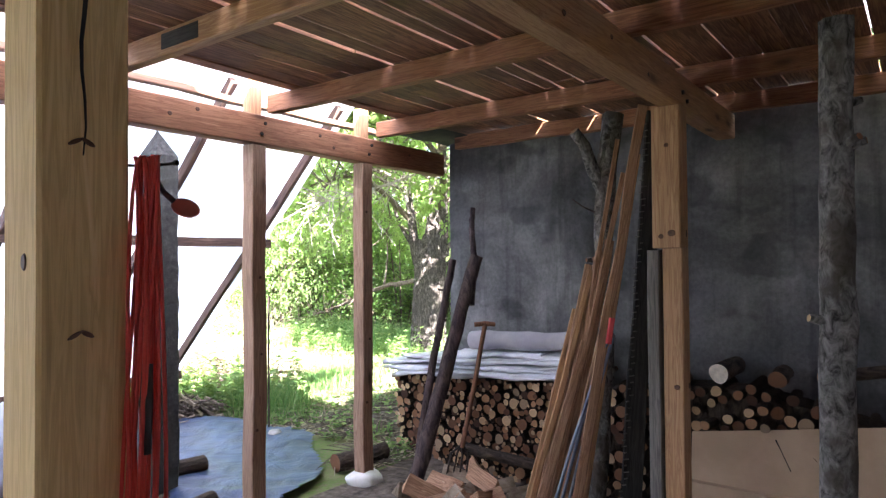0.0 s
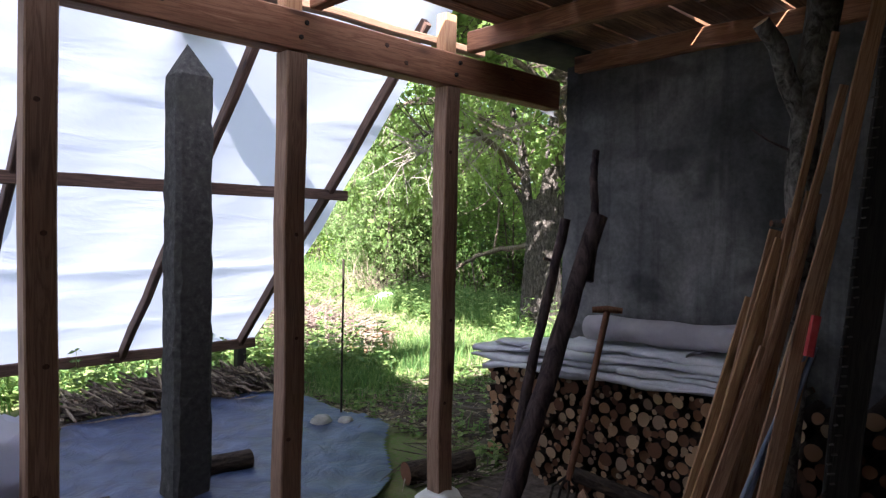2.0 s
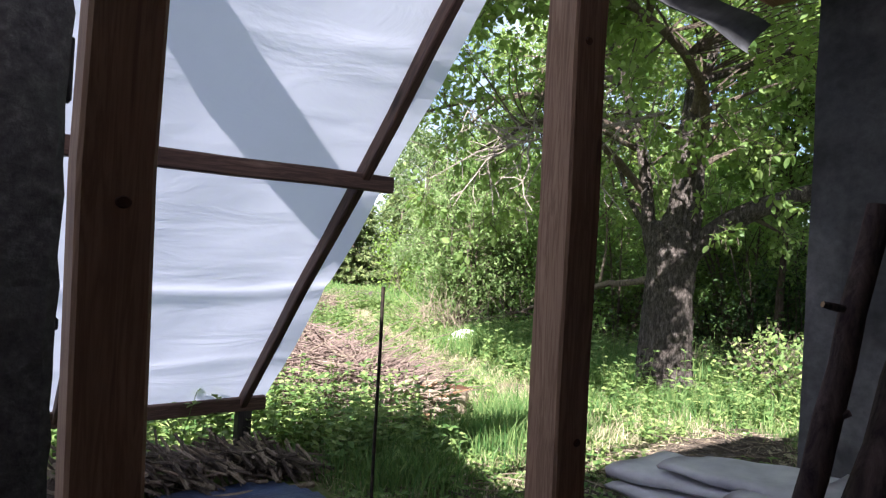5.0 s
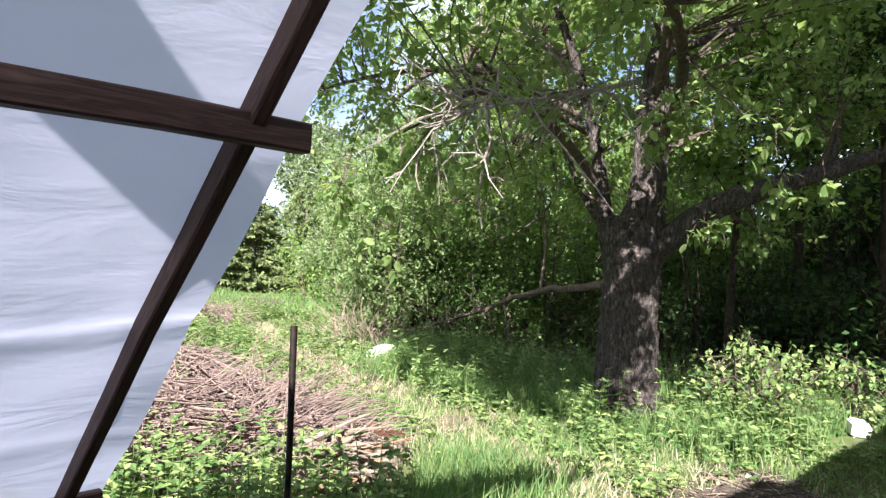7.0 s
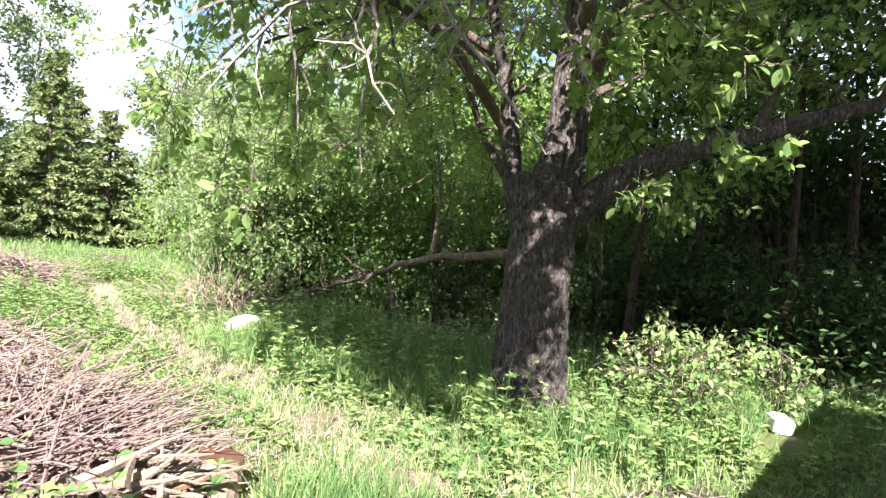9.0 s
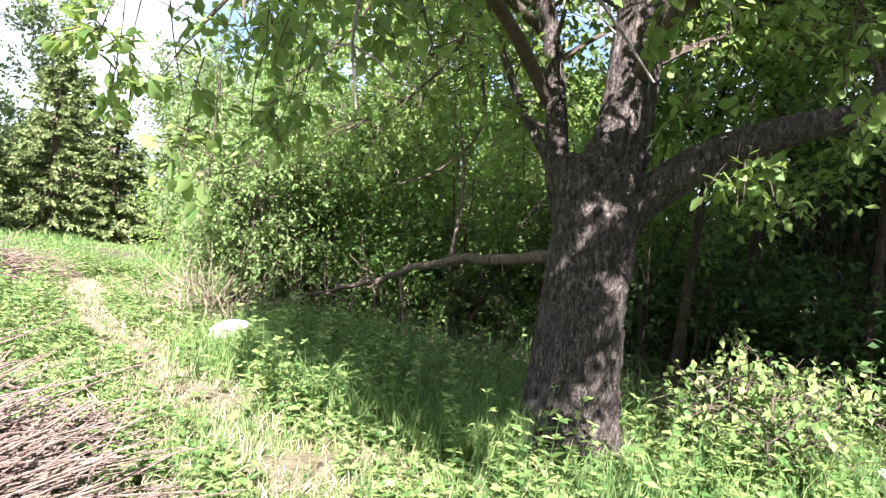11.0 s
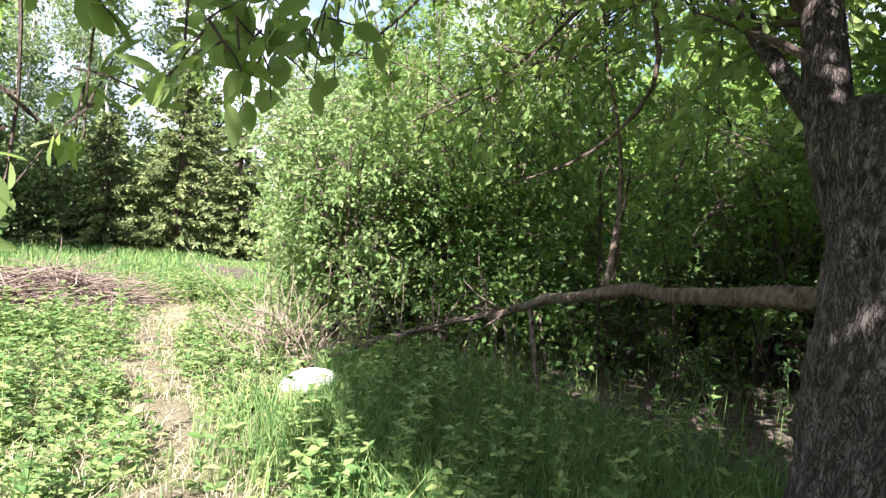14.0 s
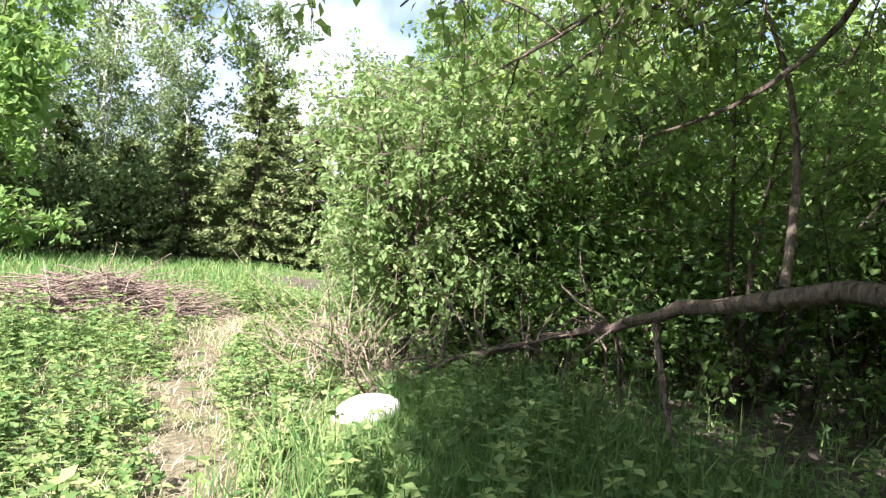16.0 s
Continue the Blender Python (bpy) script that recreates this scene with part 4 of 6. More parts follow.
def split_piece(c, size, yaw, seed, tip=0):
    rng = np.random.default_rng(seed)
    bm = bmesh.new()
    a, b, l = size
    tri = [(-a, -b), (a * 0.9, -b * 0.8), (a * 0.2 + rng.normal(0, a * 0.2), b)]
    rings = [[bm.verts.new((x + rng.normal(0, 0.004), y + rng.normal(0, 0.004), l * k / 3)) for x, y in tri] for k in range(4)]
    for k in range(3):
        for q in range(3):
            bm.faces.new((rings[k][q], rings[k][(q + 1) % 3], rings[k + 1][(q + 1) % 3], rings[k + 1][q]))
    bm.faces.new(rings[0][::-1])
    bm.faces.new(rings[3])
    bmesh.ops.bevel(bm, geom=list(bm.edges), offset=0.003, segments=1, affect="EDGES")
    me = bpy.data.meshes.new("split_log")
    bm.to_mesh(me)
    bm.free()
    me.materials.append(PALE_STICK if seed % 3 == 0 else PLANK)
    ob = new("split_log", me)
    ob.matrix_basis = pose(*c, 90 + tip, 0, yaw)
    return tagged(ob, "freshly split firewood piece on the floor heap", "firewood", "split firewood heap")


rng = np.random.default_rng(12)
for i in range(26):
    a, rr = rng.uniform(0, 6.28), rng.uniform(0, 0.34)
    split_piece((4.22 + rr * math.cos(a), 2.52 + rr * math.sin(a) * 0.8, 0.06 + max(0, 0.30 - rr * 0.7) * rng.uniform(0, 1)), (rng.uniform(0.05, 0.085), rng.uniform(0.035, 0.06), rng.uniform(0.2, 0.3)), rng.uniform(0, 360), i, rng.normal(0, 14))

# sheeting folded over the stack
def fold(name, y0, y1, x0, x1, z, th, seed, label, mat=CLOTH, tilt=0.0, sag=0.02):
    xs, ys = np.linspace(x0, x1, 12), np.linspace(y0, y1, 30)
    top = lambda X, Y: z + tilt * (y1 - Y) + th + sag * wavy(X * 2, Y * 2, 2.5, seed)
    V1, Q1 = grid_sheet(xs, ys, top)
    V2 = V1.copy()
    V2[:, 2] -= th
    lip = np.isclose(V2[:, 0], x0)
    V2[lip, 2] -= 0.012 + 0.012 * np.sin(V2[lip, 1] * 9 + seed)
    V1[lip, 0] -= 0.012
    V1[lip, 2] -= th * 0.5
    n = len(V1)
    Qe = [(i, i + 1, n + i + 1, n + i) for i in range(29)]
    Qs = [((k * 30), (k + 1) * 30, n + (k + 1) * 30, n + k * 30) for k in range(11)] + [(k * 30 + 29, n + k * 30 + 29, n + (k + 1) * 30 + 29, (k + 1) * 30 + 29) for k in range(11)]
    return np_mesh(name, np.vstack([V1, V2]), None, np.vstack([Q1, (Q1 + n)[:, ::-1], np.array(Qe), np.array(Qs)]), (mat,), True)


cover = thing("folded_sheeting", (5.1, 3.0, 0.65), "crumpled white plastic sheeting folded over the firewood", "sheeting")
for k, (y0, y1, x0, z, th, tilt, sag) in enumerate(((1.98, 3.60, 4.85, 0.650, 0.018, 0.075, 0.010), (2.10, 3.74, 4.90, 0.680, 0.016, 0.080, 0.014), (2.02, 3.05, 4.83, 0.705, 0.014, 0.045, 0.012), (2.5, 3.78, 4.95, 0.715, 0.018, 0.080, 0.012),
        (2.0, 3.35, 4.90, 0.770, 0.016, 0.050, 0.010), (2.05, 2.7, 4.86, 0.765, 0.012, 0.02, 0.012), (2.4, 3.62, 4.99, 0.760, 0.020, 0.080, 0.016), (2.0, 3.2, 4.97, 0.815, 0.016, 0.040, 0.010))):
    hang(new("fold", fold("fold", y0, y1, x0, 5.25, z, th, k * 1.7, "", CLOTH, tilt, sag)), cover)
s = Soup()
pts = [(5.13, 3.05 - 1.1 * k / 9, 0.915 + 0.006 * math.sin(k) + 0.006 * k) for k in range(10)]
s.tube(pts, [0.068 + 0.006 * math.sin(k * 2) for k in range(10)], 16, 0, cap=0)
tagged(s.make("sheeting_roll", (ROLL,), smooth=True), "grey rolled membrane lying on the folded sheeting", "roll")


def pole_thing(name, pts, radii, mat, label, category, sides=10, stubs=0, seed=0, cap_mat=None):
    rng = np.random.default_rng(seed)
    pts = np.asarray(pts, float)
    t = np.linspace(0, len(pts) - 1, 16)
    P = np.stack([np.interp(t, np.arange(len(pts)), pts[:, k]) for k in range(3)], 1)
    P[1:-1] += rng.normal(0, radii[0] * 0.06, (14, 3))
    R = np.interp(t, np.linspace(0, len(pts) - 1, len(radii)), radii)
    e = thing(name, tuple(pts[0]), label, category)
    s = Soup()
    s.tube(P, R, sides, 0, cap=1, rough=0.05, rng=rng)
    s.make("stem", (mat, cap_mat or LOG_END), e, smooth=True)
    for k in range(stubs):
        i = int(rng.integers(3, 14))
        d = rng.normal(0, 1, 3)
        d /= np.linalg.norm(d)
        d[2] = abs(d[2]) * 0.5
        ln = rng.uniform(0.03, 0.07)
        b = Soup()
        b.tube([P[i], P[i] + d * (R[i] + ln * 0.5), P[i] + d * (R[i] + ln)], [R[i] * 0.35, R[i] * 0.3, R[i] * 0.25], 6, 0, cap=1)
        b.make("branch_stub", (mat, cap_mat or LOG_END), e)
    return e


pole_thing("leaning_log", [(4.36, 3.02, 0), (4.58, 2.96, 0.6), (4.92, 2.87, 1.54)], [0.055, 0.05, 0.045], DARK_BARK, "dark peeled log leaning against the wall", "log", 14, 2, 41)
pole_thing("leaning_stick", [(4.86, 2.88, 1.2), (4.98, 2.93, 1.55), (5.01, 2.97, 1.74), (5.06, 2.99, 1.90)], [0.026, 0.024, 0.022, 0.02], DARK_BARK, "thin crooked dark branch leaning on the wall", "branch", 8, 0, 42, DARK_BARK)
pole_thing("leaning_stick", [(4.48, 3.10, 0), (4.60, 3.05, 0.7), (4.77, 2.97, 1.52)], [0.03, 0.028, 0.026], DARK_BARK, "straight thin pole leaning by the firewood", "pole", 8, 2, 43)
fk = thing("garden_fork", (4.36, 2.66, 0), "garden fork with a red-brown wooden T-handle", "tool")
s = Soup()
s.tube([(4.40, 2.65, 0.34), (4.51, 2.63, 0.7), (4.615, 2.61, 1.09)], [0.016, 0.0155, 0.016], 10, 0, cap=0)
s.make("shaft", (TOOL_WOOD,), fk, smooth=True)
s = Soup()
s.tube([(4.575, 2.665, 1.095), (4.615, 2.61, 1.10), (4.655, 2.555, 1.095)], [0.014, 0.017, 0.014], 10, 0, cap=0)
s.make("handle", (TOOL_WOOD,), fk, smooth=True)
for k in (-1.5, -0.5, 0.5, 1.5):
    s = Soup()
    s.tube([(4.40, 2.65, 0.36), (4.385 + k * 0.02, 2.655 - k * 0.03, 0.31), (4.35 + k * 0.022, 2.665 - k * 0.035, 0.15), (4.33 + k * 0.022, 2.67 - k * 0.036, 0.0)], [0.007, 0.007, 0.006, 0.003], 6, 0)
    s.make("tine", (IRON,), fk, smooth=True)

# planks and poles leaning by the girder post
tall = pole_thing("forked_trunk", [(4.62, 1.86, 0), (4.68, 1.82, 0.8), (4.70, 1.81, 1.3), (4.68, 1.82, 1.8), (4.76, 1.78, 2.38)], [0.052, 0.05, 0.052, 0.055, 0.06], GREY_BARK, "grey forked tree trunk leaning up to the rafters", "log", 12, 6, 51)
s = Soup()
s.tube([(4.69, 1.82, 1.92), (4.65, 1.87, 2.05), (4.59, 1.89, 2.18), (4.53, 1.93, 2.26)], [0.044, 0.038, 0.034, 0.032], 10, 0, cap=1)
s.make("fork", (GREY_BARK, LOG_END), tall, smooth=True)
s = Soup()
s.tube([(4.66, 1.84, 1.78), (4.61, 1.91, 1.82), (4.58, 1.97, 1.87)], [0.006, 0.005, 0.003], 5, 0)
s.make("dry_twig", (DARK_BARK,), tall)
plk = [((4.28, 1.86, 0), (4.56, 1.53, 2.36), 0.032, 0.014, PLANK), ((4.34, 1.98, 0), (4.58, 1.74, 1.62), 0.032, 0.014, PLANK), ((4.32, 2.10, 0), (4.57, 1.86, 1.48), 0.03, 0.016, PLANK),
       ((4.30, 2.16, 0), (4.53, 1.92, 1.22), 0.035, 0.016, PINE), ((4.36, 2.06, 0), (4.58, 1.80, 1.56), 0.025, 0.02, PLANK), ((4.34, 1.84, 0), (4.60, 1.58, 2.1), 0.022, 0.014, PINE),
       ((4.30, 2.02, 0), (4.60, 1.66, 2.0), 0.018, 0.012, PLANK), ((4.40, 2.0, 0), (4.62, 1.70, 2.2), 0.016, 0.012, PLANK), ((4.25, 2.12, 0), (4.55, 1.84, 1.45), 0.02, 0.012, PINE),
       ((4.22, 2.06, 0), (4.46, 1.84, 1.05), 0.03, 0.014, PLANK), ((4.26, 1.94, 0), (4.5, 1.70, 1.3), 0.028, 0.016, PLANK)]
for i, (p0, p1, w, h, mt) in enumerate(plk):
    e = thing("leaning_plank", p0, "rough orange-brown offcut plank leaning on the trunk", "plank", "planks leaning by the girder post")
    beam("board", p0, p1, w * 1.7, h, mt, e, up=(0.8, 0.6, 0), warp=0.005, bevel=0.003, seed=60 + i)
for i, (p0, p1) in enumerate((((4.24, 1.95, 0), (4.44, 1.69, 1.12)), ((4.20, 1.98, 0), (4.42, 1.70, 1.05)), ((4.27, 1.92, 0), (4.45, 1.675, 1.08)))):
    e = thing("leaning_rod", p0, "thin blue-grey plastic rod leaning on the planks", "rod", "blue-grey rods")
    s = Soup()
    s.tube([p0, tuple((a + b) / 2 + 0.01 for a, b in zip(p0, p1)), p1], [0.009, 0.009, 0.009], 8, 0, cap=0)
    s.make("rod", (BLUE_BAR,), e, smooth=True)
e = thing("red_marker", (4.42, 1.66, 1.0), "red painted mark on the end of a plank", "paint mark")
beam("paint", (4.405, 1.683, 1.05), (4.425, 1.668, 1.19), 0.032, 0.020, RED_PAINT, e, up=(0.8, 0.6, 0))
dk = thing("dark_strip", (4.68, 1.66, 0), "tall black ribbed strip standing behind the planks", "board")
beam("strip", (4.62, 1.66, 0), (4.76, 1.52, 2.36), 0.12, 0.02, DARKWOOD, dk, up=(0.8, 0.6, 0))
rng = np.random.default_rng(44)
for k in range(62):
    f = 0.04 + k * 0.0152
    side = Vector((0.044, -0.058, 0)) * rng.uniform(-0.95, -0.55)
    p = Vector((4.62, 1.66, 0)).lerp(Vector((4.76, 1.52, 2.36)), f) - Vector((0.011, 0.008, 0)) + side
    hw = Vector((0.008, -0.0105, 0)) * rng.uniform(0.4, 1.1)
    beam("rib", tuple(p - hw), tuple(p + hw + Vector((0, 0, 0.003))), 0.011, 0.006, GREYWOOD, dk, warp=0, bevel=0.002)

pole_thing("standing_trunk", [(3.62, 0.535, 0), (3.61, 0.53, 1.2), (3.60, 0.515, 2.33)], [0.062, 0.057, 0.052], GREY_BARK, "grey-barked cut trunk standing on end under the rafters", "log", 16, 7, 71)

# cardboard against the right-hand stack
cb = thing("cardboard_sheet", (4.74, 0.3, 0), "brown cardboard sheet leaning against the firewood", "cardboard")
bm = bmesh.new()
ys = np.linspace(1.36, -0.9, 16)
f = [[bm.verts.new((4.70 + 0.035 * j + dx + 0.008 * math.sin(y * 5), y, zz)) for j, zz in enumerate((0.0, 0.28, 0.285, 0.545 + (1.33 - y) * 0.16))] for dx in (0, 0.006) for y in ys]
m = len(ys)
for g in range(2):
    for i in range(m - 1):
        for j in range(3):
            q = (f[g * m + i][j], f[g * m + i + 1][j], f[g * m + i + 1][j + 1], f[g * m + i][j + 1])
            bm.faces.new(q if g else q[::-1])
for i in range(m - 1):
    bm.faces.new((f[i][3], f[i + 1][3], f[m + i + 1][3], f[m + i][3]))
part("sheet", bm, CARD, cb)
e = beam("black_mark", (4.795, 0.93, 0.56), (4.78, 0.86, 0.41), 0.008, 0.004, FELT, cb, "black stroke on the cardboard")

# red extension lead on the near post
cord = thing("extension_lead", (1.52, 1.27, 1.66), "red extension lead hung in loops from a nail on the post", "cable")
s = Soup()
s.tube([(1.50, 1.315, 1.655), (1.55, 1.32, 1.66), (1.605, 1.33, 1.672)], [0.0026, 0.0026, 0.0026], 8, 0, cap=0)
s.tube([(1.603, 1.33, 1.672), (1.610, 1.33, 1.673)], [0.005, 0.005], 8, 0, cap=0)
s.make("nail", (IRON,), cord, "dark iron nail", smooth=True)
rng = np.random.default_rng(4)
for k in range(8):
    x0, drop, sp = 1.506 + 0.026 * rng.random(), rng.uniform(0.62, 1.0), rng.uniform(0.006, 0.021)
    y0 = 1.262 + 0.04 * rng.random()
    u = np.linspace(0, 1, 26)
    a = u * 2 * np.pi
    X = x0 + sp * np.sin(a) * (0.5 + 0.5 * np.sin(np.pi * u)) + 0.005 * np.sin(u * 9 + k) - 0.02 * (1 - np.cos(a)) / 2
    Z = 1.668 - drop * (1 - np.cos(a)) / 2
    Y = y0 + 0.012 * np.sin(a * 2 + k) - 0.01 * (1 - np.cos(a))
    s = Soup()
    s.tube(np.stack([X, Y, Z], 1), np.full(26, 0.0034), 7, 0)
    s.make("cord_loop", (CORD,), cord, smooth=True)
s = Soup()
s.tube([(1.53, 1.29, 1.655), (1.556, 1.285, 1.615), (1.572, 1.28, 1.60)], [0.005, 0.0045, 0.005], 8, 0)
s.make("cord_end", (CORD_DARK,), cord, "dark cable end", smooth=True)
bm = bmesh.new()
bmesh.ops.create_uvsphere(bm, u_segments=18, v_segments=10, radius=1, matrix=pose(1.592, 1.278, 1.590, 0, 18, -30) @ Matrix.Diagonal((0.024, 0.009, 0.0155, 1)))
part("plug_cover", bm, CORD_CAP, cord, "flat round red plug cover", smooth=True)
s = Soup()
s.tube([(1.515, 1.262, 1.34), (1.512, 1.26, 1.28), (1.514, 1.26, 1.20)], [0.009, 0.011, 0.006], 8, 0, cap=0)
s.make("plug", (CORD_DARK,), cord, "black plug", smooth=True)

# crate draped with clear sheeting by the first eaves post
crate = thing("draped_crate", (2.15, 3.75, 0), "dark crate draped with translucent white sheeting", "crate")
beam("box_body", (1.85, 3.80, 0.29), (2.56, 3.80, 0.29), 0.42, 0.58, GREYWOOD, crate, bevel=0.01)
V, Q = grid_sheet(np.linspace(0, 1, 22), np.linspace(0, 1, 22), lambda X, Y: 0 * X)
U, W = V[:, 0].copy(), V[:, 1].copy()
V[:, 0] = 1.75 + 0.80 * U + 0.03 * np.sin(W * 9)
V[:, 1] = np.where(W < 0.45, 3.54 - 0.05 * np.sin(U * 12) * (1 - W / 0.45), 3.54 + (W - 0.45) * 0.8)
V[:, 2] = np.where(W < 0.45, 0.10 + W / 0.45 * 0.54, 0.64) + 0.05 * np.abs(np.sin(U * 9 + W * 5)) - 0.035 * np.abs(np.sin(U * 23 - W * 11)) + 0.03 * np.abs(np.sin(U * 31 + W * 8 + 2 * np.sin(W * 6))) + 0.14 * np.exp(-((U - 0.7) / 0.14) ** 2) * np.clip(W * 2, 0, 1)
hang(new("drape", np_mesh("drape", V, None, Q, (SHEET,), True)), crate, "crumpled translucent sheeting")
for i, (yy, zz, r) in enumerate(((3.56, 0.06, 0.055), (3.66, 0.065, 0.06), (3.61, 0.165, 0.05), (3.58, 0.27, 0.045), (3.66, 0.28, 0.045), (3.62, 0.37, 0.04))):
    lying_log((2.58, yy, zz), (2.76, yy - 0.02, zz), r, 80 + i, "cut log stacked beside the crate")

# tarpaulin on the ground
def tarp_mesh():
    xs, ys = np.linspace(-1.5, 5.1, 200), np.linspace(3.5, 6.0, 100)
    X, Y = np.meshgrid(xs, ys, indexing="ij")
    keep = (X < 4.92 - 0.9 * np.clip((4.55 - Y), 0, 2) ** 1.2 - 0.12 * np.clip(Y - 5.2, 0, 1) + 0.05 * np.sin(Y * 7)) & (Y > 3.55 + 0.04 * np.sin(X * 5))
    Z = 0.045 + 0.016 * (wavy(X, Y, 1.8) + wavy(X, Y, 4.6, 2) * 0.7)
    for a, f, sd in ((0.4, 5.3, 0.0), (1.3, 6.7, 1.4), (2.3, 4.4, 2.2), (2.9, 8.1, 4.0)):
        Z = Z + 0.014 * np.clip(wavy(X, Y, 0.8, sd) + 0.3, 0, 1) * (1 - np.abs(np.sin((X * math.cos(a) + Y * math.sin(a)) * f + 1.3 * wavy(X, Y, 1.5, sd)))) ** 3
    V = np.stack([X, Y, Z], -1).reshape(-1, 3)
    k = keep[:-1, :-1] & keep[1:, :-1] & keep[:-1, 1:] & keep[1:, 1:]
    i, j = np.nonzero(k)
    a = i * 100 + j
    return np_mesh("tarpaulin", V, None, np.stack([a, a + 100, a + 101, a + 1], 1), (TARP,), True)


tagged(new("tarpaulin", tarp_mesh()), "blue-grey crumpled tarpaulin spread on the ground", "tarpaulin")

# twig bundle and poles along the foot of the sheeting
rng = np.random.default_rng(17)
s = Soup()
for k in range(520):
    x = rng.uniform(3.05, 5.05)
    h = 0.25 * math.sqrt(max(0.05, 1 - ((x - 4.05) / 1.1) ** 2))
    z = rng.uniform(0.03, h)
    y = rng.uniform(5.98, 6.28)
    d = np.array([rng.normal(-0.45, 0.3), rng.normal(0.7, 0.2), rng.normal(0.25, 0.25)])
    d /= np.linalg.norm(d)
    L = rng.uniform(0.16, 0.32)
    p = np.array([x, y, z])
    s.tube([p - d * L * 0.5, p + rng.normal(0, 0.008, 3), p + d * L * 0.5], np.full(3, rng.uniform(0.005, 0.012)), 5, int(rng.random() < 0.35), cap=1)
tagged(s.make("twig_bundle", (TWIG_BARK, PALE_STICK)), "long heap of short cut grey-brown twigs", "twig heap", kind="stuff")
for k, (y, z, x0, x1) in enumerate(((5.90, 0.03, 2.4, 4.95), (5.97, 0.04, 2.2, 3.3), (6.03, 0.08, 1.9, 3.2), (5.84, 0.03, 2.0, 3.1))):
    pole_thing("edge_pole", [(x0, y, z), ((x0 + x1) / 2, y + 0.03, z), (x1, y - 0.05, z)], [0.024, 0.022, 0.018], PALE_STICK if k != 1 else TWIG_BARK, "thin bare pole lying at the tarpaulin edge", "pole", 8, 0, 90 + k)
bd = thing("floor_board", (2.2, 5.75, 0.03), "grey flat board lying on the ground", "board")
beam("board", (1.4, 5.72, 0.055), (2.9, 5.82, 0.055), 0.16, 0.025, GREYWOOD, bd)
rod = thing("iron_rod", (4.85, 5.04, 0), "thin rusty black iron rod standing in the grass", "rod")
s = Soup()
s.tube([(4.84, 5.03, -0.1), (4.845, 5.04, 0.5), (4.855, 5.05, 0.9), (4.85, 5.045, 1.21)], [0.008, 0.008, 0.008, 0.009], 8, 0, cap=0)
s.make("stake", (IRON,), rod, smooth=True)


# ---- trees ----
def curve_pts(p, d, length, n, rng, droop=0.0, wob=0.12):
    pts = [np.array(p, float)]
    d = np.array(d, float)
    d /= np.linalg.norm(d)
    for k in range(n):
        d = d + rng.normal(0, wob, 3) + np.array([0, 0, -droop])
        d /= np.linalg.norm(d)
        pts.append(pts[-1] + d * length / n)
    return np.array(pts)


def leaf_spray(soup, pts, rng, count, size, mat, rich=False, spread=0.05, droop=0.3):
    t = rng.uniform(0.15, 1.0, count) * (len(pts) - 1)
    i = np.minimum(t.astype(int), len(pts) - 2)
    f = (t - i)[:, None]
    P = pts[i] * (1 - f) + pts[i + 1] * f
    ax = pts[i + 1] - pts[i]
    ax /= np.linalg.norm(ax, axis=1)[:, None] + 1e-9
    D = rng.normal(0, 1, (count, 3)) + ax * 0.6 + np.array([0, 0, -droop])
    N = rng.normal(0, 0.55, (count, 3)) + np.array([0, 0, 1.0])
    L = size * rng.uniform(0.6, 1.25, count)
    P = P + rng.normal(0, spread, (count, 3))
    soup.leaves(P, D, N, L, L * rng.uniform(0.48, 0.66, count), mat, rich)


def branchy(wood, leaf, limbs, rng, sec=10, sec_len=(0.6, 1.4), twigs=6, twig_len=(0.25, 0.5), leaves=10, size=0.06, droop=0.06, up=0.25, lmat=0, wmat=0, rich=False, start=0.25, keep=None, spread=0.04):
    """Side branches, twigs and leaves on limbs, each limb a list of places with a radius at both ends."""
    for pts, r0, r1 in limbs:
        pts = np.asarray(pts, float)
        seg = len(pts) - 1
        for k in range(sec):
            t = (start + (1 - start) * (k + rng.random()) / sec) * seg
            i = min(int(t), seg - 1)
            p = pts[i] + (pts[i + 1] - pts[i]) * (t - i)
            ax = pts[i + 1] - pts[i]
            ax = ax / np.linalg.norm(ax)
            d = rng.normal(0, 1, 3)
            d = d - ax * d.dot(ax) * 0.7
            d = d / np.linalg.norm(d) + ax * 0.5 + np.array([0, 0, up])
            L = rng.uniform(*sec_len)
            r = (r0 + (r1 - r0) * t / seg) * 0.4
            q = curve_pts(p, d, L, 5, rng, droop)
            if keep is not None and not keep(q[-1]):
                continue
            wood.tube(q, np.linspace(max(r, 0.006), 0.003, 6), 5, wmat)
            for w in range(twigs):
                u = rng.uniform(0.25, 1.0) * 5
                j = min(int(u), 4)
                p2 = q[j] + (q[j + 1] - q[j]) * (u - j)
                d2 = rng.normal(0, 1, 3) + (q[j + 1] - q[j]) / np.linalg.norm(q[j + 1] - q[j]) * 0.8
                q2 = curve_pts(p2, d2, rng.uniform(*twig_len), 3, rng, droop * 1.5)
                if keep is not None and not keep(q2[-1]):
                    continue
                wood.tube(q2, np.linspace(0.004, 0.0015, 4), 3, wmat)
                if leaves:
                    leaf_spray(leaf, q2, rng, leaves, size, lmat, rich, spread)


def smooth_line(pts, n):
    pts = np.asarray(pts, float)
    t = np.linspace(0, len(pts) - 1, n)
    out = []
    for k in range(3):
        out.append(np.interp(t, np.arange(len(pts)), pts[:, k]))
    P = np.stack(out, 1)
    for _ in range(2):
        P[1:-1] = (P[:-2] + 2 * P[1:-1] + P[2:]) / 4
    return P


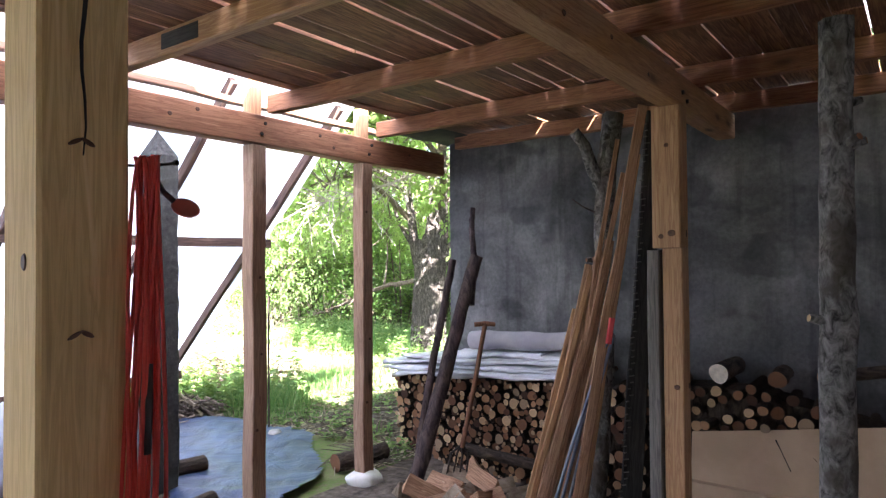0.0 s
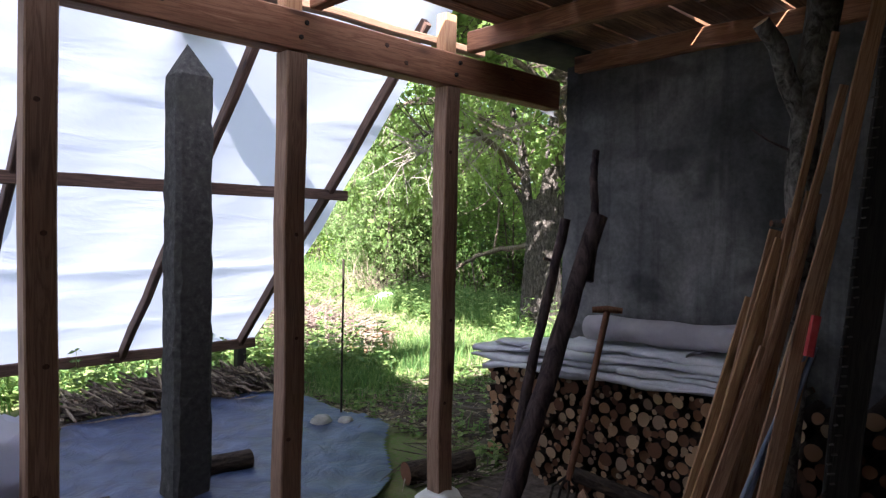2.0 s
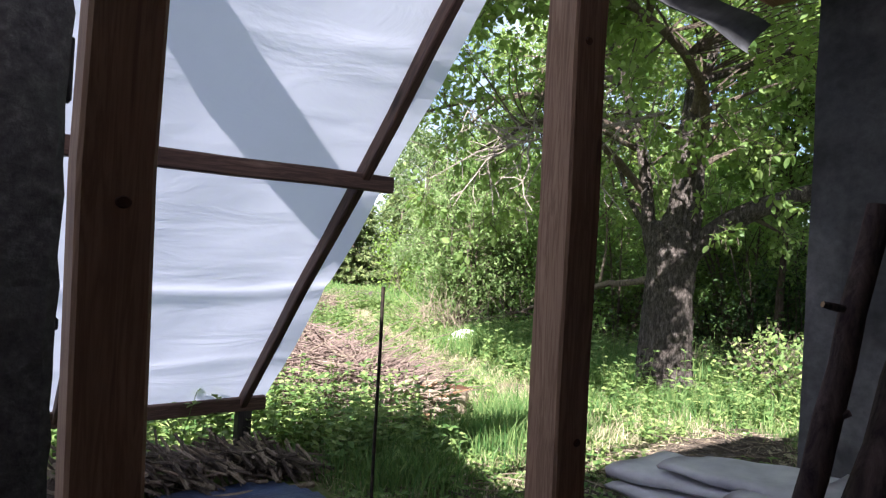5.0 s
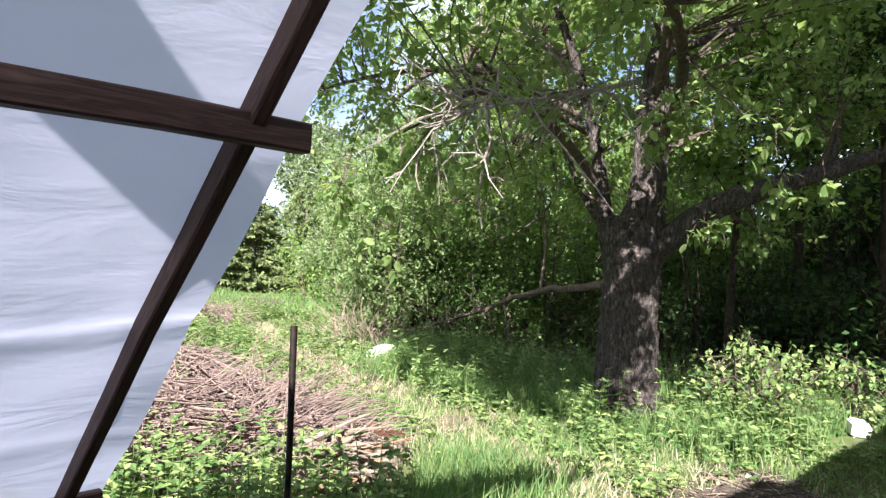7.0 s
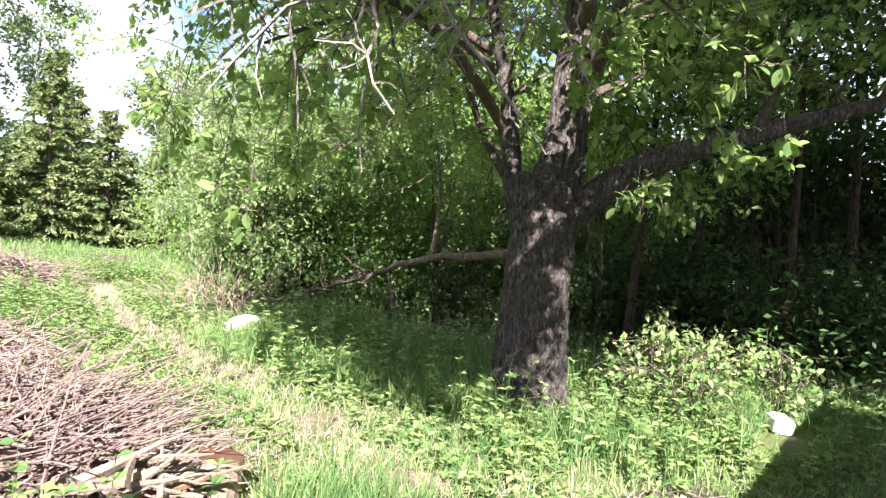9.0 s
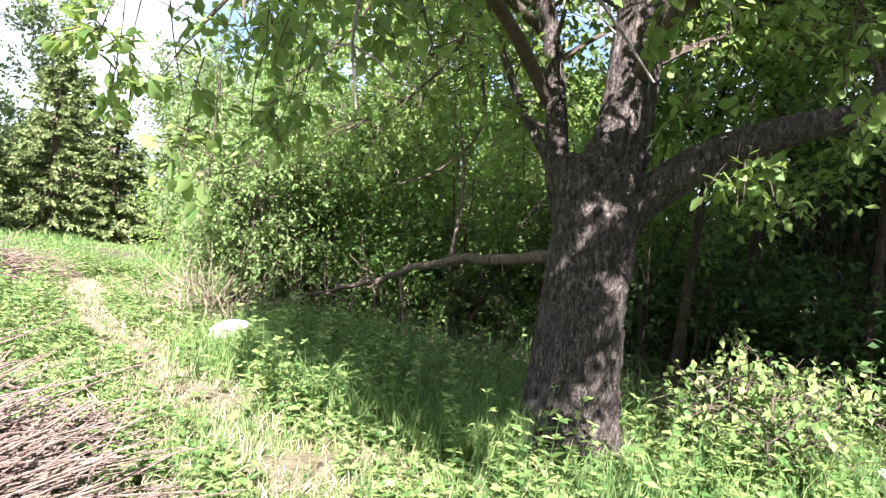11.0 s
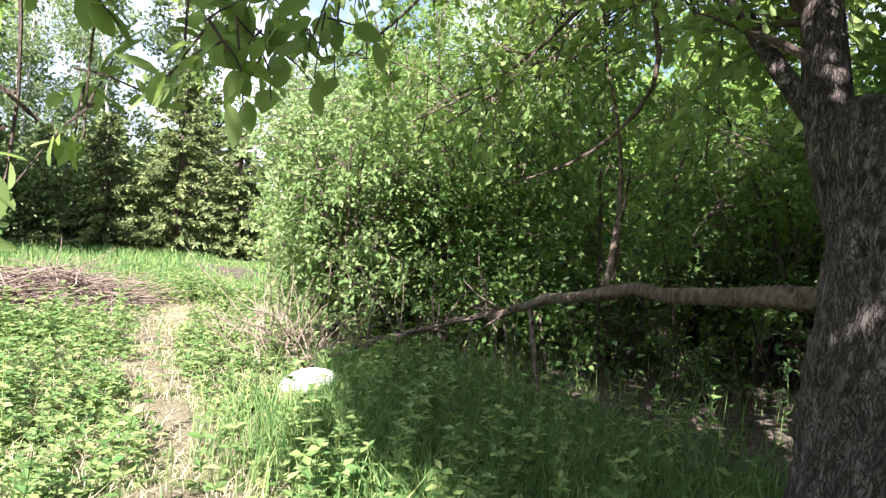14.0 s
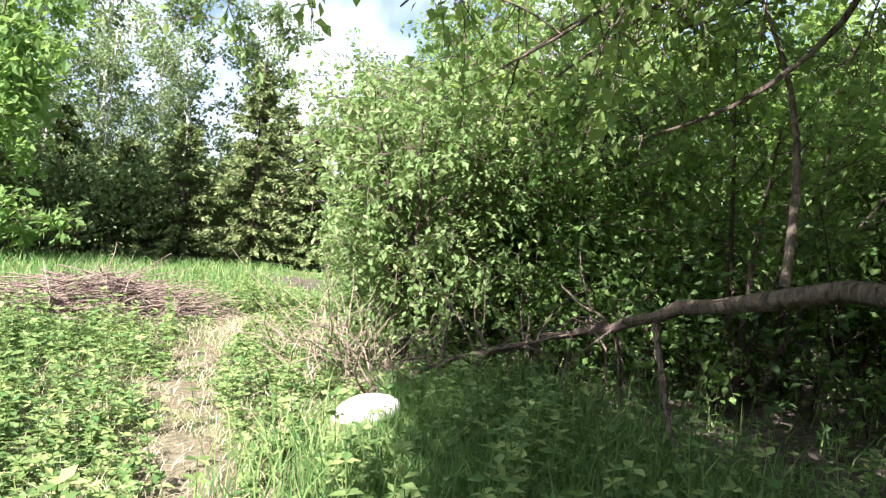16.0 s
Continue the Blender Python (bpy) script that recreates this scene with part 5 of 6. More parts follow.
# the old apple tree
rng = np.random.default_rng(101)
apple = thing("apple_tree", (9.72, 6.92, 0), "old apple tree with rough grey bark and wide low crown", "tree")


def furrowed(pts, radii, rng, sides=40, n=60, depth=0.06):
    P = smooth_line(pts, n)
    R = np.interp(np.linspace(0, 1, n), np.linspace(0, 1, len(radii)), radii)
    s = Soup()
    a = np.arange(sides) * 2 * np.pi / sides
    ridge = depth * 0.5 * np.sin(a * 9 + 1) + depth * 0.4 * np.sin(a * 14 + 2.2)
    tan = np.gradient(P, axis=0)
    tan /= np.linalg.norm(tan, axis=1)[:, None]
    ref = np.array([1.0, 0.1, 0.05])
    u = np.cross(tan, ref)
    u /= np.linalg.norm(u, axis=1)[:, None]
    v = np.cross(tan, u)
    z = np.arange(n)[:, None]
    rr = R[:, None] * (1 + ridge[None, :] * np.cos(z * 0.23 + a[None, :] * 2) + 0.06 * np.sin(a[None, :] * 2 + z * 0.07) + rng.normal(0, depth * 0.28, (n, sides)))
    V = P[:, None, :] + rr[:, :, None] * (np.cos(a)[None, :, None] * u[:, None, :] + np.sin(a)[None, :, None] * v[:, None, :])
    i = np.arange(n - 1)[:, None] * sides
    k = np.arange(sides)[None, :]
    k2 = (k + 1) % sides
    s.add(V.reshape(-1, 3), None, np.stack([i + k, i + k2, i + sides + k2, i + sides + k], -1).reshape(-1, 4))
    return s, P


s, _ = furrowed([(9.66, 6.92, -0.1), (9.67, 6.92, 0.25), (9.68, 6.93, 0.8), (9.70, 6.92, 1.2), (9.71, 6.91, 1.5), (9.73, 6.88, 1.72), (9.76, 6.82, 1.95), (9.78, 6.80, 2.3), (9.79, 6.80, 2.7), (9.82, 6.78, 3.4), (10.2, 6.6, 4.6)], [0.37, 0.285, 0.258, 0.262, 0.275, 0.245, 0.185, 0.155, 0.145, 0.105, 0.05], rng, 56, 130, 0.085)
s.make("trunk", (APPLE_BARK,), apple, smooth=True)
s, _ = furrowed([(9.70, 6.94, 1.35), (9.65, 7.00, 1.6), (9.60, 7.05, 1.80), (9.585, 7.06, 1.88), (9.583, 7.06, 1.895)], [0.17, 0.165, 0.12, 0.07, 0.005], rng, 24, 26, 0.12)
s.make("broken_stub", (APPLE_BARK,), apple, "dark broken-off stub of an old limb", smooth=True)
APPLE_BOUGHS = [
    ([(9.73, 6.88, 1.72), (9.78, 6.80, 2.3), (9.79, 6.80, 2.7), (9.82, 6.78, 3.4), (10.2, 6.6, 4.6)], 0.17, 0.05),
    ([(9.67, 7.06, 1.38), (9.62, 7.18, 1.70), (9.68, 7.25, 2.17), (9.70, 7.37, 2.72), (9.48, 7.5, 3.5), (9.1, 7.6, 4.2)], 0.072, 0.03),
    ([(9.63, 7.20, 1.78), (9.58, 7.42, 2.10), (9.7, 7.7, 2.5), (10.0, 8.2, 3.3), (10.3, 8.8, 4.0)], 0.03, 0.016),
    ([(9.76, 6.80, 1.50), (9.95, 6.36, 1.93), (10.15, 5.94, 2.14), (10.41, 5.5, 2.29), (11.1, 4.5, 2.7)], 0.105, 0.045),
    ([(9.65, 7.31, 2.25), (8.9, 7.35, 2.75), (8.2, 7.35, 2.85), (7.5, 7.0, 2.65), (6.9, 6.5, 2.42)], 0.05, 0.012),
    ([(9.63, 7.47, 2.9), (8.7, 8.0, 3.3), (8.0, 8.6, 3.2), (7.3, 9.0, 2.9)], 0.045, 0.012),
    ([(9.84, 6.77, 3.45), (10.8, 6.4, 3.9), (11.8, 6.3, 4.2), (12.8, 6.4, 4.2)], 0.055, 0.015),
    ([(10.41, 5.5, 2.29), (11.3, 5.6, 2.8), (12.0, 5.8, 3.3)], 0.06, 0.02),
    ([(9.44, 7.55, 3.5), (9.6, 8.6, 4.1), (10.2, 9.6, 4.2), (10.8, 10.4, 3.9)], 0.05, 0.015),
    ([(8.7, 8.0, 3.3), (8.9, 9.0, 3.5), (9.0, 9.9, 3.2), (9.0, 10.6, 2.8)], 0.035, 0.012),
    ([(9.78, 6.80, 2.35), (9.2, 6.2, 2.8), (8.4, 5.8, 3.1), (7.4, 5.6, 3.3), (6.4, 5.6, 3.35), (5.6, 5.5, 3.25)], 0.06, 0.012),
    ([(7.4, 5.6, 3.3), (6.8, 5.1, 3.5), (6.1, 4.9, 3.6), (5.4, 4.85, 3.5)], 0.03, 0.01),
    ([(7.7, 6.1, 4.1), (6.9, 6.0, 3.9), (6.1, 6.0, 3.8), (5.3, 5.9, 3.6)], 0.03, 0.01),
    ([(7.0, 6.0, 4.0), (6.3, 5.5, 4.2), (5.7, 5.3, 4.2), (5.1, 5.2, 4.0)], 0.03, 0.01),
    ([(9.80, 6.79, 3.0), (9.4, 6.4, 3.7), (8.6, 6.2, 4.1), (7.7, 6.1, 4.1), (6.9, 6.0, 3.8)], 0.055, 0.012),
    ([(10.2, 6.6, 4.6), (10.8, 5.9, 5.2), (11.5, 5.2, 5.4), (12.0, 4.4, 5.2)], 0.05, 0.015),
    ([(10.2, 6.6, 4.6), (9.8, 6.9, 5.4), (9.2, 7.1, 5.8), (8.6, 7.2, 5.6)], 0.045, 0.012),
    ([(9.1, 7.6, 4.2), (8.5, 7.5, 4.6), (7.8, 7.4, 4.5), (7.2, 7.3, 4.1)], 0.035, 0.012),
    ([(9.66, 7.45, 2.75), (8.8, 7.6, 3.0), (8.2, 7.9, 2.8), (7.7, 8.0, 2.5)], 0.035, 0.01),
    ([(10.0, 8.2, 3.3), (10.6, 9.0, 3.2), (11.2, 9.8, 3.0), (11.8, 10.3, 2.8)], 0.03, 0.01),
]
limbs = [(smooth_line(p, 14), a, b) for p, a, b in APPLE_BOUGHS]
for k, (p, a, b) in enumerate(limbs):
    if k == 0:
        continue
    if k < 4:
        s, _ = furrowed(p, [a * 1.25, a, (a + b) / 2, b], rng, 18, 30, 0.07)
        s.make("limb", (APPLE_BARK,), apple, smooth=True)
    else:
        s = Soup()
        s.tube(p, np.linspace(a, b, 14), 10, 0, rough=0.06, rng=rng)
        s.make("limb", (APPLE_BARK if k in (6, 7) else TWIG_BARK,), apple, smooth=True)


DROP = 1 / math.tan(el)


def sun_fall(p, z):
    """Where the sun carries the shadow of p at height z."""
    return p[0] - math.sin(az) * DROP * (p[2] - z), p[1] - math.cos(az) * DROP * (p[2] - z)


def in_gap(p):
    """Gaps cut in the crown to light the low shoots and the trailside bush."""
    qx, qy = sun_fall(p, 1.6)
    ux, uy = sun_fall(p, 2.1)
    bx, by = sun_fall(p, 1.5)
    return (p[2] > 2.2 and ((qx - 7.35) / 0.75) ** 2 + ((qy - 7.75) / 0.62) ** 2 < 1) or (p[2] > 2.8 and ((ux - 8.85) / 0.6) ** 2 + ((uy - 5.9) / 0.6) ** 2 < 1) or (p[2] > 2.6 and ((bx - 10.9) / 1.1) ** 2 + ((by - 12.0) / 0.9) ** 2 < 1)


def apple_keep(p):
    """The clear air along the walk and in front of the trunk."""
    if p[0] < 7.0 and p[2] < 2.75:
        return False
    if p[0] < 8.9 and p[2] < 1.95 + 0.12 * max(0, 7.5 - p[0]):
        return False
    if 8.2 < p[0] < 9.7 and 5.4 < p[1] < 7.4 and p[2] < 2.3:
        return False
    if p[1] < 5.3 and p[0] > 9.8 and p[2] < 2.9:
        return False
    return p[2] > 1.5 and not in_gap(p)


wood, crown = Soup(), Soup()
wide = [q for k, q in enumerate(limbs) if q[0][-1][0] < 8.1 and k not in (12, 14)]
full = [q for q in limbs if q[0][-1][0] >= 8.1]
branchy(wood, crown, wide, rng, sec=9, sec_len=(0.5, 1.3), twigs=7, twig_len=(0.2, 0.5), leaves=14, size=0.088, droop=0.10, up=0.25, start=0.3, keep=apple_keep)
branchy(wood, crown, full, rng, sec=14, sec_len=(0.5, 1.3), twigs=8, twig_len=(0.2, 0.5), leaves=14, size=0.082, droop=0.10, up=0.25, start=0.3, keep=apple_keep)
def high_keep(p):
    return p[2] > 3.15 and not in_gap(p) and (p[1] < 6.0 or (p[0] > 6.2 and p[1] < 7.2))


# thick leaves added on boughs above the view to shade the grass
dense = [limbs[k] for k in (10, 11, 12, 13, 14, 17)]
branchy(wood, crown, dense, rng, sec=15, sec_len=(0.4, 1.1), twigs=9, twig_len=(0.2, 0.5), leaves=22, size=0.095, droop=0.02, up=0.5, start=0.25, keep=high_keep)
# leaf clumps added overhead to shade ground behind the trunk, leaving the trail sunlit
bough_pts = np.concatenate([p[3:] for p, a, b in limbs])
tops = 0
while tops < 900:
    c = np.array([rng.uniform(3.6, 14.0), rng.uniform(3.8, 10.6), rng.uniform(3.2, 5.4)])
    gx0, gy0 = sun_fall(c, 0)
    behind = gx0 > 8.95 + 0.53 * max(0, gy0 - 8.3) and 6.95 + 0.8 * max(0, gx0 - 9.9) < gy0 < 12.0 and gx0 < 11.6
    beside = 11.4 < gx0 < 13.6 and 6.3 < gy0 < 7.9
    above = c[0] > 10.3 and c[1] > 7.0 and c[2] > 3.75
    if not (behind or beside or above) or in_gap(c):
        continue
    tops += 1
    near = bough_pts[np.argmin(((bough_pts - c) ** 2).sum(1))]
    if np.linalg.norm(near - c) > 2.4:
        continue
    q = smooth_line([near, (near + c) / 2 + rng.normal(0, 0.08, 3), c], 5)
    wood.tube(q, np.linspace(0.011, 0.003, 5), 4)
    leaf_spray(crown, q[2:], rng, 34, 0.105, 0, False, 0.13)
back = [(smooth_line(p, 8), 0.02, 0.006) for p in ([(10.0, 8.2, 3.3), (10.3, 8.6, 2.8), (10.2, 9.2, 2.35), (9.9, 9.8, 2.05)], [(9.6, 8.6, 4.1), (10.0, 9.3, 3.2), (9.8, 9.9, 2.7), (9.6, 10.3, 2.4)],
        [(10.3, 8.8, 4.0), (10.8, 9.3, 3.3), (11.2, 9.8, 2.8), (11.6, 10.2, 2.4)], [(11.5, 9.6, 3.1), (11.1, 10.1, 2.6), (10.8, 10.6, 2.2)], [(10.3, 8.8, 4.0), (11.0, 8.6, 3.2), (11.5, 8.6, 2.5), (11.9, 8.8, 2.0)])]
for p, a, b in back:
    wood.tube(p, np.linspace(a, b, 8), 6)
branchy(wood, crown, back, rng, sec=9, sec_len=(0.4, 0.9), twigs=7, twig_len=(0.2, 0.45), leaves=12, size=0.075, droop=0.08, up=0.05, start=0.2, keep=lambda p: p[2] > 1.7)
# hanging leafy shoots near the path and before the trunk
for c, n in (((7.36, 7.6, 1.32), 4), ((7.7, 7.8, 1.66), 5), ((7.9, 7.9, 1.68), 6), ((8.1, 8.0, 1.8), 6), ((7.16, 8.1, 1.75), 6), ((7.0, 7.95, 1.88), 6), ((7.35, 8.3, 1.78), 6), ((7.62, 8.25, 1.5), 5), ((7.45, 8.0, 1.78), 5), ((8.35, 7.2, 2.2), 6), ((8.0, 6.6, 2.45), 6), ((8.6, 6.0, 2.4), 6), ((7.55, 7.55, 2.0), 4), ((7.9, 7.75, 2.05), 6), ((9.03, 5.5, 2.05), 5), ((9.05, 5.92, 1.62), 8), ((8.9, 6.3, 2.35), 7), ((8.65, 6.0, 2.5), 7), ((9.0, 5.7, 2.3), 7), ((8.8, 6.5, 2.65), 7), ((9.2, 5.45, 1.9), 6), ((8.7, 5.6, 2.6), 6), ((9.3, 6.3, 2.0), 5), ((8.5, 5.2, 2.15), 4), ((9.3, 5.1, 1.95), 4), ((8.2, 8.3, 2.3), 6), ((8.6, 8.8, 2.4), 6)):
    c = np.array(c)
    top = c + np.array([rng.normal(0.1, 0.1), rng.normal(0, 0.1), 0.55])
    q = smooth_line([top, (top + c) / 2 + rng.normal(0, 0.05, 3), c], 6)
    wood.tube(q, np.linspace(0.0035, 0.003, 6), 5, 0)
    for k in range(n):
        q2 = curve_pts(c + rng.normal(0, 0.04, 3) + np.array([0, 0, 0.12]), rng.normal(0, 1, 3) + np.array([0, 0, -0.3]), rng.uniform(0.14, 0.28), 3, rng, 0.15)
        wood.tube(q2, np.linspace(0.004, 0.002, 4), 4, 0)
        leaf_spray(crown, q2, rng, 7, 0.082, 0, True, 0.015, 0.35)
tagged(wood.make("twig_work", (TWIG_BARK,), apple, "thin dark twigs"), kind="stuff")
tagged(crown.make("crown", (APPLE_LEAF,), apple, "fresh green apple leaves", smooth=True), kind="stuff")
# dry twigs hanging from the bough over the path
s = Soup()
bough = smooth_line([(8.3, 6.1, 2.75), (7.7, 6.1, 2.55), (7.1, 6.15, 2.38), (6.55, 6.25, 2.22)], 8)
s.tube(bough, np.linspace(0.02, 0.006, 8), 6)
for k in range(34):
    t = rng.uniform(0, 7)
    i = min(int(t), 6)
    p = bough[i] + (bough[i + 1] - bough[i]) * (t - i)
    q = curve_pts(p, rng.normal(0, 0.7, 3) + np.array([-0.9, 0.1, -0.35]), rng.uniform(0.35, 0.9), 5, rng, 0.04, 0.22)
    s.tube(q, np.linspace(0.009, 0.0035, 6), 4)
    for w in range(4):
        j = int(rng.integers(1, 5))
        q2 = curve_pts(q[j], rng.normal(0, 1, 3) + np.array([0, 0, -0.3]), rng.uniform(0.08, 0.25), 3, rng, 0.05, 0.35)
        s.tube(q2, np.linspace(0.005, 0.0025, 4), 3)
s.make("dead_branch", (DEAD_TWIG,), apple, "bare grey dead twigs")
# low limb sweeping from the trunk to the ground
s = Soup()
low = smooth_line([(9.62, 7.02, 1.22), (10.35, 8.26, 1.15), (10.93, 9.42, 0.88), (11.26, 10.29, 0.67), (11.36, 10.72, 0.56), (11.1, 10.95, 0.45), (10.7, 11.15, 0.33), (10.3, 11.2, 0.2), (10.0, 11.2, 0.06)], 30)
low[2:] += rng.normal(0, 0.016, low[2:].shape)
s.tube(low, np.linspace(0.041, 0.014, 30), 14, 0, rough=0.14, rng=rng)
for k in range(46):
    i = int(rng.integers(9, 29))
    q = curve_pts(low[i], rng.normal(0, 1, 3) + np.array([-0.2, 0.2, 0.1]), rng.uniform(0.3, 1.0), 5, rng, 0.06, 0.2)
    s.tube(q, np.linspace(0.012, 0.003, 6), 4)
s.tube(curve_pts((11.0, 9.6, 0.82), (-0.35, -0.3, -0.9), 0.92, 6, rng, 0.0, 0.14), np.linspace(0.019, 0.011, 7), 7)
s.tube(smooth_line([(10.55, 8.65, 1.10), (10.72, 8.72, 1.4), (10.86, 8.80, 1.85), (11.1, 9.1, 2.4), (11.5, 9.6, 3.1)], 10), np.linspace(0.022, 0.008, 10), 8, rough=0.08, rng=rng)
s.tube(smooth_line([(10.0, 8.2, 3.3), (10.2, 8.35, 2.7), (10.44, 8.27, 2.3), (10.34, 8.47, 2.0), (10.21, 8.68, 1.78), (10.0, 8.95, 1.66)], 12), np.linspace(0.022, 0.006, 12), 8, rough=0.08, rng=rng)
s.make("fallen_limb", (LIMB_BARK,), apple, "low crooked limb sweeping down to the grass", smooth=True)


def shrub(name, base, limbs_n, height, spread, rng, lmat, label, sec=9, twigs=6, leaves=11, size=0.055, wood_mat=TWIG_BARK, up=0.15, lean=(0, 0), keep=None, category="bush", group="", start=0.15, r0=0.03):
    e = thing(name, (*base, 0), label, category, group)
    lm = []
    for k in range(limbs_n):
        a = 2 * np.pi * (k + rng.random()) / limbs_n
        rr = spread * rng.uniform(0.35, 1.0)
        h = height * rng.uniform(0.65, 1.0)
        p0 = np.array([base[0] + 0.2 * spread * math.cos(a), base[1] + 0.2 * spread * math.sin(a), -0.02])
        p1 = p0 + np.array([rr * 0.35 * math.cos(a), rr * 0.35 * math.sin(a), h * 0.55])
        p2 = p0 + np.array([rr * math.cos(a) + lean[0], rr * math.sin(a) + lean[1], h])
        lm.append((smooth_line([p0, p1, p2], 8), r0, 0.008))
    wood, leaf = Soup(), Soup()
    for p, a, b in lm:
        wood.tube(p, np.linspace(a, b, 8), 6)
    branchy(wood, leaf, lm, rng, sec=sec, sec_len=(0.35 * spread, 0.8 * spread), twigs=twigs, twig_len=(0.2, 0.45), leaves=leaves, size=size, droop=0.05, up=up, start=start, keep=keep)
    tagged(wood.make("stem_work", (wood_mat,), e), kind="stuff")
    if leaf.n:
        tagged(leaf.make("crown", (lmat,), e), kind="stuff")
    return e


rng = np.random.default_rng(202)
# bushes behind the low limb
for (x, y, h, sp, n, lm, lab) in (
        (11.15, 12.3, 2.9, 0.85, 12, PALE_LEAF, "tall bush with pale sunlit leaves at the trail side"),
        (12.6, 12.2, 3.7, 1.4, 14, BUSH_LEAF, "dense green bush behind the low limb"),
        (13.4, 10.6, 3.2, 1.5, 10, BUSH_LEAF, "dense green bush in the tree's shade"),
        (12.5, 14.2, 3.0, 1.2, 13, PALE_LEAF, "dense green bush behind the low limb"),
        (14.2, 13.4, 4.2, 1.6, 13, BUSH_LEAF, "tall green thicket bush"),
        (14.4, 8.6, 3.2, 1.6, 9, BUSH_LEAF, "dark green thicket bush behind the apple tree"),
        (13.8, 16.4, 2.9, 1.1, 12, PALE_LEAF, "pale green tall bush by the trail")):
    shrub("bush", (x, y), n, h, sp, rng, lm, lab, sec=13, twigs=9, leaves=14, size=0.074, group="thicket bushes")
# pale dry brushwood under the first bush
s = Soup()
for k in range(120):
    p = np.array([rng.normal(10.4, 0.3), rng.normal(12.2, 0.5), rng.uniform(0, 0.2)])
    q = curve_pts(p, np.array([rng.normal(-0.15, 0.5), rng.normal(-0.1, 0.5), rng.uniform(0.1, 1.1)]), rng.uniform(0.4, 1.2), 5, rng, 0.05, 0.2)
    s.tube(q, np.linspace(rng.uniform(0.004, 0.010), 0.002, 6), 4, 0)
tagged(s.make("dry_brushwood", (PALE_STICK,)), "pale dry upright brushwood at the bush foot", "brushwood", kind="stuff")


def forest_tree(x, y, h, r, rng, lmat, label, bark=LOG_BARK, crown_from=0.35, sec=26, size=0.11, leaves=12, sp=2.2, twigs=7, name="forest_tree", group="woodland trees"):
    e = thing(name, (x, y, 0), label, "tree", group)
    top = np.array([x + rng.normal(0, 0.4), y + rng.normal(0, 0.4), h])
    stem = smooth_line([(x, y, -0.1), (x + rng.normal(0, 0.1), y + rng.normal(0, 0.1), h * 0.4), top], 12)
    s = Soup()
    s.tube(stem, np.linspace(r, 0.02, 12), 9, 0, rough=0.06, rng=rng)
    s.make("trunk", (bark,), e, smooth=True)
    wood, leaf = Soup(), Soup()
    branchy(wood, leaf, [(stem, r * 0.7, 0.02)], rng, sec=sec, sec_len=(0.5 * sp, sp), twigs=twigs, twig_len=(0.4, 0.9), leaves=leaves, size=size, droop=0.04, up=0.3, start=crown_from, spread=0.12)
    tagged(wood.make("branch_work", (bark,), e), kind="stuff")
    tagged(leaf.make("crown", (lmat,), e), kind="stuff")
    return e


rng = np.random.default_rng(303)
# woodland to the east: many stems, leafy tops
spots = [(12.6, 7.2, 5.0), (13.2, 5.6, 7.0), (14.5, 7.0, 7.5), (12.2, 3.8, 6.5), (15.6, 5.2, 8), (16.2, 8.6, 3.0), (14.6, 2.6, 7.5), (17.5, 6.8, 8.5), (15.8, 10.8, 3.1), (17.8, 10.0, 3.5), (16.5, 13.0, 3.7), (18.5, 3.8, 8.5), (19.5, 12.5, 4.0), (18.2, 15.8, 6.5), (15.2, 16.2, 4.0), (20.5, 8.0, 9), (21.5, 16.5, 9), (17.2, 0.5, 8), (21.0, 2.0, 9), (18.0, 19.5, 9)]
for i, (x, y, h) in enumerate(spots):
    # sun-bright leaf colour past y 8.2, shade-dark colour on most others
    forest_tree(x, y, h, rng.uniform(0.05, 0.11), rng, SUNNY_LEAF if y > 8.2 else (SHADED_LEAF if i % 3 else BUSH_LEAF), "slender woodland tree with dense green leaves", crown_from=0.5 if x < 16 and y < 8 else 0.2, sec=32, leaves=30, size=0.115, sp=1.9, twigs=9)
# an unseen leaning tree, added so its crown over the outbuilding shades the woodland
lean = thing("shade_tree", (9.7, 2.5, 0), "unseen leaning tree added over the outbuilding to shade the woodland", "tree")
stem = smooth_line([(9.7, 2.5, -0.1), (9.3, 2.5, 2.2), (8.4, 2.4, 4.6), (7.6, 2.4, 6.2), (7.2, 2.4, 7.8)], 14)
s = Soup()
s.tube(stem, np.linspace(0.18, 0.03, 14), 10, 0, rough=0.06, rng=rng)
s.make("trunk", (TWIG_BARK,), lean, smooth=True)
wood, leaf = Soup(), Soup()
branchy(wood, leaf, [(stem, 0.12, 0.03)], rng, sec=46, sec_len=(1.0, 2.3), twigs=10, twig_len=(0.4, 0.9), leaves=34, size=0.17, droop=0.04, up=0.1, start=0.5, spread=0.12)
wood.make("branch_work", (TWIG_BARK,), lean)
leaf.make("crown", (SHADED_LEAF,), lean)
# two more trees added up-sun to shade the woodland
for x, y, h in ((10.4, 2.0, 8.2), (12.6, 1.2, 9.0)):
    forest_tree(x, y, h, 0.14, rng, SHADED_LEAF, "tall leafy tree added beside the outbuilding to shade the woodland", crown_from=0.45, sec=34, leaves=34, size=0.15, sp=2.5, twigs=9)
# thin bare undergrowth stems in the shade
s = Soup()
